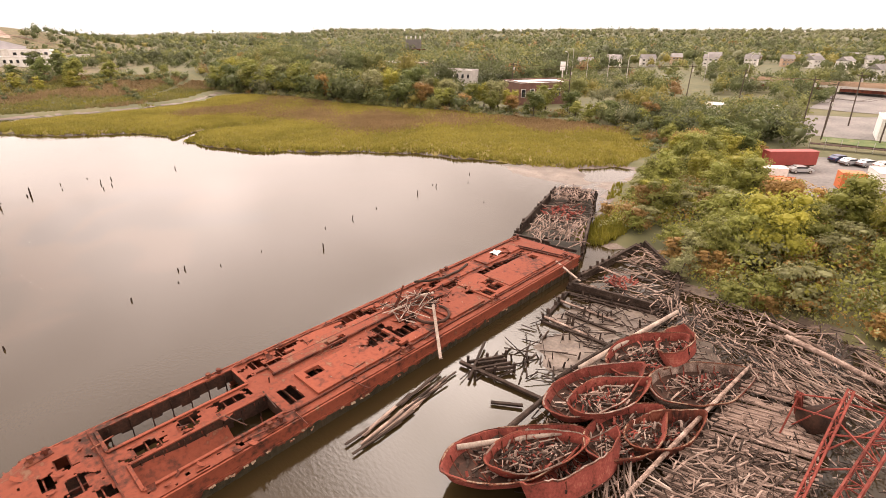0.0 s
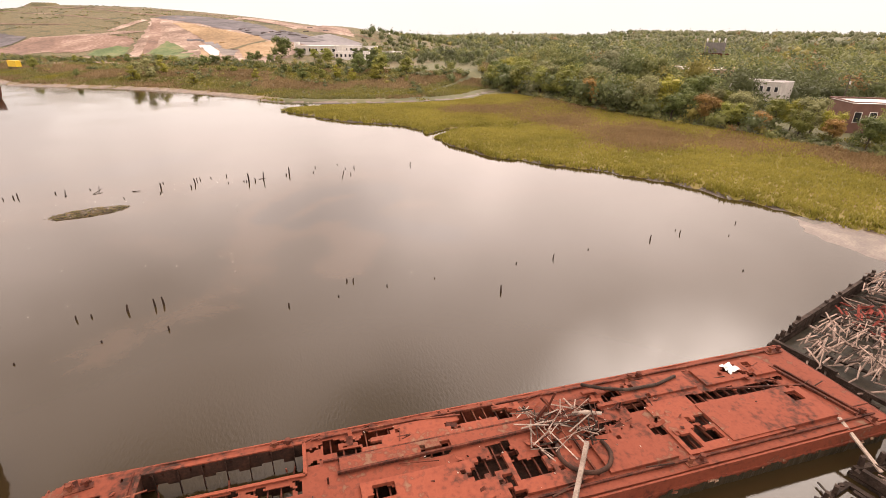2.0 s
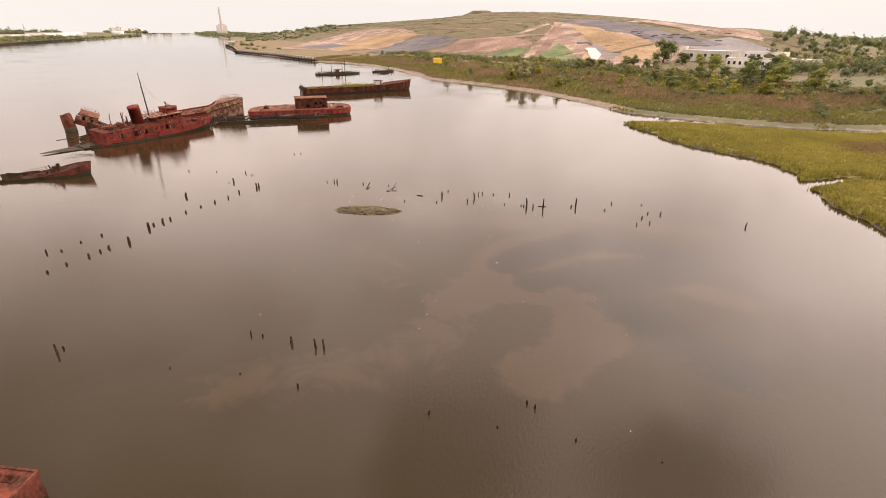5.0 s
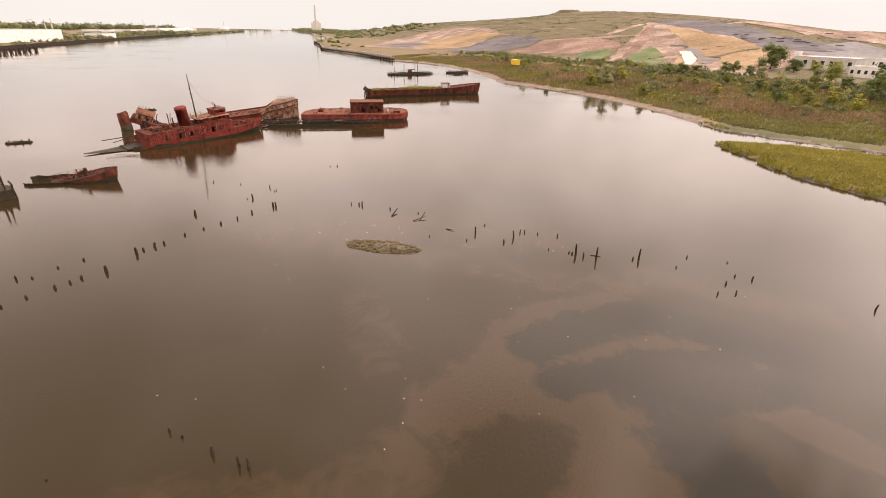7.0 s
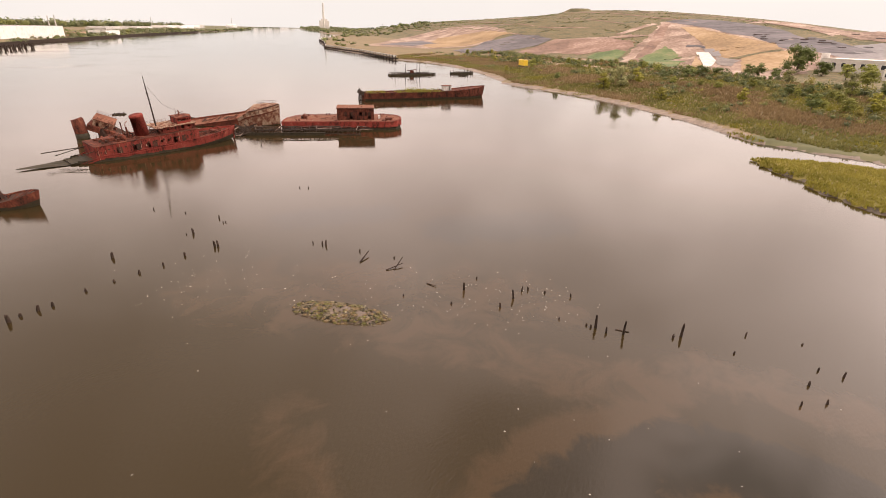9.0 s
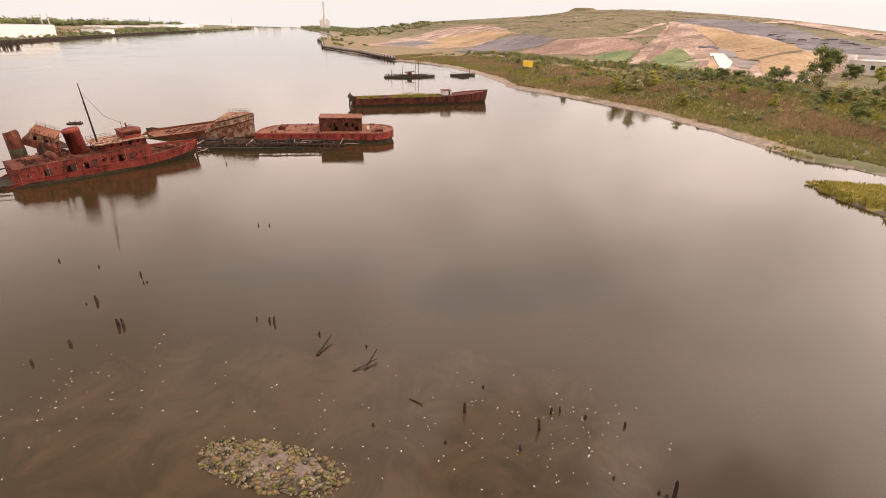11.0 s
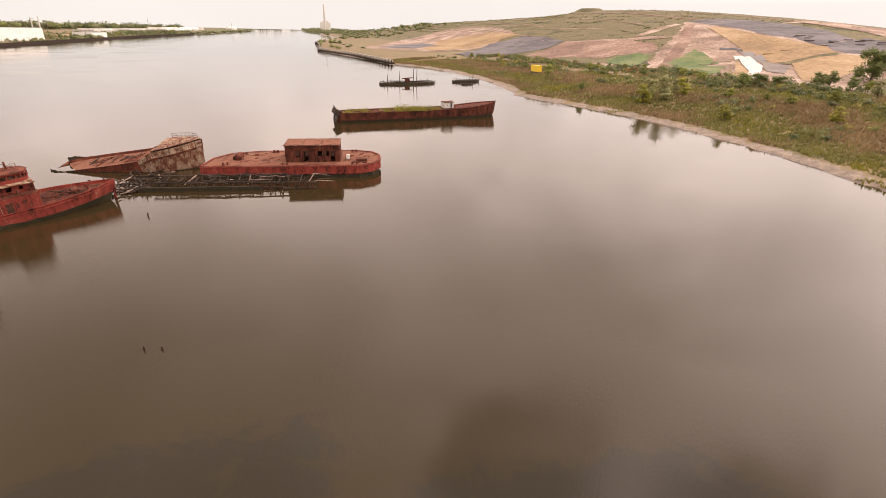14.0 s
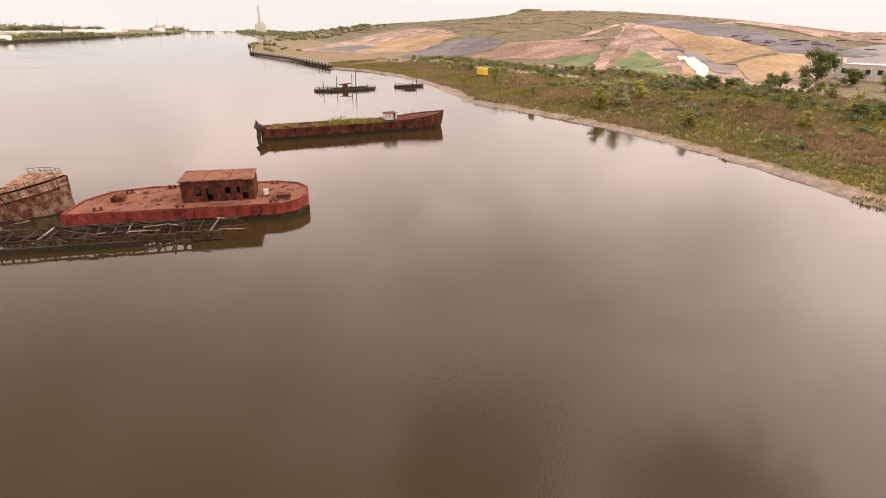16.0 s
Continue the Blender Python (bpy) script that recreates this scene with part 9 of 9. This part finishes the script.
r3 = np.random.default_rng(33)
# far skyline of trees and sheds, enlarged to show in the camera's view
end = np.column_stack([np.linspace(-4350, -3450, 120) + r3.normal(0, 25, 120), -4930 + r3.normal(0, 40, 120)])
tagged(new("river_end_trees", crowns("river_end_trees", np.column_stack([end, np.full(120, 3.0)]), r3.uniform(28, 60, 120), r3.uniform(16, 40, 120), r3.choice((0, 1, 3, 5), 120), FAR_LEAF, 34, 1, 6, 0.5)), "enlarged grey-green trees where the river bends away", "woods", kind="stuff")
single("river_end_bank", Shape().prism([(-4600, -4880), (-3300, -4880), (-3300, -5100), (-4600, -5100)], -1.0, 2.5), SOIL, "low far bank where the river bends", "bank", kind="structure")
for k in range(9):
    block("warehouse", -4250 + 95 * k + pick(-20, 20), -4915 + pick(-10, 10), 2.0, pick(60, 120), 40, pick(26, 52), pick(-8, 8), WHITE if k % 2 else CONCRETE, ROOFGREY, "pale shed at the river's far bend", "building", 0, 1, 0.6, "far bank sheds")
shore_line = np.array([(120, -575), (-150, -640), (-279, -711), (-344, -799), (-467, -943), (-675, -1184), (-1058, -1581)], float)
far_wall = thing("far_bulkhead", None, "low dark stone and timber edge of the other bank", "bulkhead")
for (x0, y0), (x1, y1) in zip(shore_line, shore_line[1:]):
    part("bulkhead_wall", Shape().beam((x0, y0 + 2, 0.9), (x1, y1 + 2, 0.9), 2.6, 5.0), WOOD_DARK, far_wall)
belt = []
for (x0, y0), (x1, y1), n, lo, hi, size in (((-380, -845), (-470, -955), 22, 6, 34, 4.0), ((-455, -935), (-700, -1215), 150, 6, 80, 7.0), ((-690, -1205), (-1070, -1600), 120, 6, 90, 8.0), ((-300, -760), (-350, -810), 5, 8, 20, 3.4), ((100, -1500), (-900, -2100), 240, 0, 160, 20.0), ((-900, -2100), (-2000, -3200), 160, 0, 200, 20.0)):
    for k in range(n):
        u, off = r3.uniform(0, 1), r3.uniform(lo, hi)
        g = math.hypot(x1 - x0, y1 - y0)
        belt.append((x0 + (x1 - x0) * u - (y1 - y0) / g * off, y0 + (y1 - y0) * u + (x1 - x0) / g * off, size * r3.uniform(0.55, 1.3)))
belt = np.array(belt)
belt = belt[signed_shore(belt[:, 0], belt[:, 1]) > 3]
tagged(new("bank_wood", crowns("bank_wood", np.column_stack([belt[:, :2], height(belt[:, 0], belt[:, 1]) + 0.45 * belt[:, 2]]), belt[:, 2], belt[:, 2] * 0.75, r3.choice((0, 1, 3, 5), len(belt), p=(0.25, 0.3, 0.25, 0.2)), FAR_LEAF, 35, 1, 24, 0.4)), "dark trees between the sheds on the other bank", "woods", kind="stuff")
tagged(new("bank_trees", bank_trees()), "dark trees along the far river banks", "woods", kind="stuff")

# ---- town behind the marsh ----
block("brick_store", -112, 176, ground_z(-112, 176), 22, 13, 8.0, 62, BRICK, WHITE, "flat-roofed red brick store behind the trees", "building", 6, 1, 0.8)
block("tan_hall", -206, 196, ground_z(-206, 196), 26, 18, 10.0, 45, TAN, WHITE, "tan rendered hall behind the trees", "building", 5, 1, 0.6)
block("white_house_row", -156, 178, ground_z(-156, 178), 17, 10, 9.5, 20, CONCRETE, ROOFGREY, "pale building behind the trees", "building", 7, 2, 0.4)
block("long_shed", -48, 192, ground_z(-48, 192), 30, 8, 3.2, 20, WHITE, WHITE, "long low white-roofed shed among trees", "building", 0, 1, 0.3)
block("white_shed", 4, 178, ground_z(4, 178), 22, 14, 5.5, 8, WHITE, WHITE, "white box shed beside the road", "building", 3, 1, 0.3)
for k, (x, y) in enumerate(((-139, 271), (-139, 305), (-125, 319), (-121, 353), (-100, 350), (-82, 363), (-67, 377), (-53, 374), (-39, 371), (-90, 400), (-60, 410), (-30, 400), (-110, 390), (-19, 300), (-20, 420), (-75, 440), (-45, 450), (-100, 430))):
    block("town_house", x * 1.25, y * 1.2, ground_z(x * 1.25, y * 1.2) + 0.5, pick(7, 10), 7, 5, pick(0, 90), WHITE if k % 3 else TAN, ROOFGREY, "pale gabled house in the distant town", "house", 3, 2, 0.3, "town houses", 2.6)
bill = thing("billboard", pose(-276, 266, ground_z(-276, 266) - 2, 0, 0, 42), "dark billboard frame on posts with lamps", "billboard")
part("panel", Shape().box((0, 0, 17), (11, 0.8, 6)), ASPHALT, bill)
for x in (-4, 4):
    part("post", Shape().beam((x, 0, 0), (x, 0, 14.4), 0.7, 0.7), RUST_DARK, bill)
part("walkway", Shape().box((0, -1.2, 13.6), (18, 1.6, 0.9)), RUST_DARK, bill)
for x in (-4.8, -1.6, 1.6, 4.8):
    part("flood_lamp", Shape().box((x, -1.6, 21.5), (0.9, 0.6, 1.6)).beam((x, -0.3, 20), (x, -1.4, 21), 0.2, 0.2), WHITE, bill)
mast = thing("sign_mast", pose(-108, 187, ground_z(-108, 187), 0, 0, 40), "white two-panel sign on a tall mast", "sign")
part("pole", Shape().tube([(0, 0, 0), (0, 0, 14)], 0.2, 8), CONCRETE, mast)
for z in (12.2, 13.9):
    part("panel", Shape().box((0, 0, z), (1.9, 0.4, 1.5)), WHITE, mast)


def utility_pole(x, y, h, spin):
    ob = thing("utility_pole", pose(x, y, ground_z(x, y), pick(-2, 2), pick(-2, 2), spin), "brown wooden utility pole with a crossarm", "utility pole", "utility poles")
    part("pole", Shape().tube([(0, 0, -0.5), (0, 0, h)], [0.2, 0.13], 8), BARK, ob)
    part("crossarm", Shape().beam((-1.2, 0, h - 0.8), (1.2, 0, h - 0.8), 0.12, 0.14), BARK, ob)
    part("transformer", Shape().tube([(0.35, 0.1, h - 2.6), (0.35, 0.1, h - 1.7)], 0.26, 8), CONCRETE, ob)
    return ob


POLES = ((-88, 159, 15, 40), (-125, 177, 14, 40), (-64, 200, 15, 30), (-48, 205, 14, 20), (-22, 168, 15, 10), (-18.4, 180, 13, 10), (-14.5, 193, 15, 10), (-16.6, 164, 11, 10), (-5, 167, 12, 10), (12, 166, 14, 10))
for p in POLES:
    utility_pole(*p)
for a, b in zip(POLES, POLES[1:]):
    for off in (-0.9, 0.9):
        p, q = Vector((a[0] + off, a[1], ground_z(a[0], a[1]) + a[2] - 0.7)), Vector((b[0] + off, b[1], ground_z(b[0], b[1]) + b[2] - 0.7))
        mid = (p + q) / 2 - Vector((0, 0, 1.0))
        single("overhead_wire", Shape().tube([p, mid, q], 0.03, 4), HULL_BLACK, "thin dark overhead wire between poles", "wire", "overhead wires")
for x, y in ((-150, 262), (-160, 285), (-126, 240), (-118, 246), (-110, 250), (-90, 300), (-70, 300)):
    lamp = thing("street_lamp", pose(x, y, ground_z(x, y), 0, 0, pick(0, 360)), "tall grey street lamp above the trees", "street lamp", "street lamps")
    part("pole", Shape().tube([(0, 0, 0), (0, 0, 13), (0.8, 0, 14.2), (2.4, 0, 14.6)], [0.2, 0.14, 0.12, 0.1], 7), CONCRETE, lamp)
    part("lamp_head", Shape().box((2.8, 0, 14.55), (1.1, 0.4, 0.25)), WHITE, lamp)

# yard, road and overpass on the landward side
drape("yard", ((-16, 104), (22, 112), (18, 152), (-15, 140)), ASPHALT, "dusty grey vehicle yard", 0.12, 18, 0.6)
drape("road", ((-31, 206), (-24, 168), (30, 176), (30, 240)), ASPHALT, "wide grey road junction", 0.12, 18, 0.5)
drape("road", ((-30, 226), (2, 226), (6, 330), (-30, 330)), ASPHALT, "grey road passing under the bridge", 0.14, 18, 0.5)
drape("lawn", ((-16, 160), (-17, 168), (24, 174), (26, 160)), LAWN, "mown green verge by the road", 0.2, 12, 0.3)
bridge = thing("road_bridge", pose(-16, 283, -2.0, 0, 0, -8), "grey concrete road bridge on piers", "bridge")
part("deck", Shape().box((6, 0, 8.2), (110, 11, 1.0)), CONCRETE, bridge)
for y in (-5.4, 5.4):
    part("parapet", Shape().box((6, y, 9.3), (110, 0.3, 1.2)), TAN, bridge)
    part("girder", Shape().box((6, y * 0.9, 7.1), (110, 0.5, 1.4)), RUST_DARK, bridge)
for x in (-16, 20):
    part("pier", Shape().box((x, 0, 3.3), (1.4, 9.5, 7.0)), CONCRETE, bridge)
part("abutment", Shape().box((-34, 0, 3.5), (12, 12, 8)), CONCRETE, bridge)
fence = thing("yard_fence", None, "dark screened fence along the yard", "fence")
for k in range(14):
    x0, y0, x1, y1 = -17 + 3 * k, 150.5 + 0.55 * k, -14 + 3 * k, 151.05 + 0.55 * k
    z = ground_z(x0, y0)
    part("fence_panel", Shape().beam((x0, y0, z + 1.1), (x1, y1, z + 1.1), 2.2, 0.06), HULL_BLACK, fence)
    part("fence_post", Shape().beam((x0, y0, z - 0.3), (x0, y0, z + 2.4), 0.1, 0.1), CONCRETE, fence)


def trailer(x, y, spin, paint, label, lx=13.0):
    ob = thing("box_trailer", pose(x, y, ground_z(x, y), 0, 0, spin), label, "trailer")
    part("box", Shape().box((0, 0, 2.35), (lx, 2.5, 2.7)), paint, ob)
    part("roof", Shape().box((0, 0, 3.74), (lx + 0.1, 2.6, 0.08)), paint, ob)
    part("chassis", Shape().box((0, 0, 0.9), (lx - 0.4, 2.2, 0.2)), HULL_BLACK, ob)
    for wx in (-lx / 2 + 1.2, -lx / 2 + 2.3, lx / 2 - 1.6):
        for wy in (-1.05, 1.05):
            part("wheel", Shape().tube([(wx, wy - 0.13, 0.5), (wx, wy + 0.13, 0.5)], 0.5, 12), HULL_BLACK, ob)
    return ob


trailer(-16.4, 125.4, 44, REDPAINT, "long dull red box trailer in the yard", 10.0)
trailer(-15.6, 108.5, 30, WHITE, "white box trailer among the trees", 3.8)
trailer(-4.6, 111.5, 25, ORANGE, "orange and white box trailer in the yard", 3.6)
block("rust_roof_shed", -14.0, 103.6, ground_z(-14, 103.6), 6, 4, 2.6, 20, ORANGE, ORANGE, "small shed with a rusty orange roof", "shed", 1, 1, 0.1)
block("canopy", 1.5, 121, ground_z(1.5, 121), 8, 6, 2.8, 20, WHITE, WHITE, "white canopy roof in the yard", "canopy", 0, 1, 0.1)


def car(x, y, spin, paint, label):
    ob = thing("parked_car", pose(x, y, ground_z(x, y) + 0.12, 0, 0, spin), label, "car", "cars in the yard")
    body = Shape()
    prof = [(-2.2, 0.35), (2.15, 0.35), (2.25, 0.75), (1.2, 0.95), (0.55, 1.42), (-1.1, 1.45), (-1.9, 1.0), (-2.25, 0.95)]
    n = len(prof)
    body.add([(px, -0.88, pz) for px, pz in prof] + [(px, 0.88, pz) for px, pz in prof], [tuple(range(n)), tuple(range(2 * n - 1, n - 1, -1))] + [((i + 1) % n, i, n + i, n + (i + 1) % n) for i in range(n)])
    part("body", body, paint, ob)
    part("window_band", Shape().box((-0.35, 0, 1.2), (2.1, 1.80, 0.32)), GLASS_DARK, ob)
    for wx in (-1.4, 1.4):
        for wy in (-0.82, 0.82):
            wheel = part("wheel", Shape().tube([(wx, wy - 0.1, 0.33), (wx, wy + 0.1, 0.33)], 0.33, 12), HULL_BLACK, ob)
            part("rim", Shape().tube([(wx, wy - 0.11, 0.33), (wx, wy + 0.11, 0.33)], 0.2, 10), CONCRETE, wheel)
    for wy in (-0.6, 0.6):
        part("headlight", Shape().box((2.21, wy, 0.68), (0.08, 0.32, 0.14)), WHITE, ob)
        part("tail_light", Shape().box((-2.24, wy, 0.85), (0.06, 0.3, 0.14)), REDPAINT, ob)
    part("bumper", Shape().box((2.2, 0, 0.45), (0.16, 1.7, 0.2)), HULL_BLACK, ob)
    part("bumper", Shape().box((-2.22, 0, 0.45), (0.16, 1.7, 0.2)), HULL_BLACK, ob)
    return ob


NAVY = material("dark_blue_paint", [(0.02, 0.035, 0.10), (0.03, 0.05, 0.14)], 0.5, 0.4, 0, 0)
SILVER = material("silver_paint", [(0.35, 0.36, 0.37), (0.45, 0.46, 0.47)], 0.5, 0.35, 0.3, 0)
for x, y, a, p, w in ((-9.4, 138.5, 60, NAVY, "dark blue parked car"), (-7.2, 136.5, 55, SILVER, "silver parked car"), (-4.4, 137.2, 55, SILVER, "silver parked car"), (-1.6, 137.0, 55, WHITE, "white parked car"), (2.0, 138.0, 60, NAVY, "dark blue parked car"), (-13.5, 122.5, 40, SILVER, "silver parked car"), (-86, 172, 60, WHITE, "white parked car"), (-83, 176, 60, SILVER, "silver parked car"), (-84.5, 182, 60, NAVY, "dark blue parked car")):
    car(x, y, a, p, w + " on the gravel")
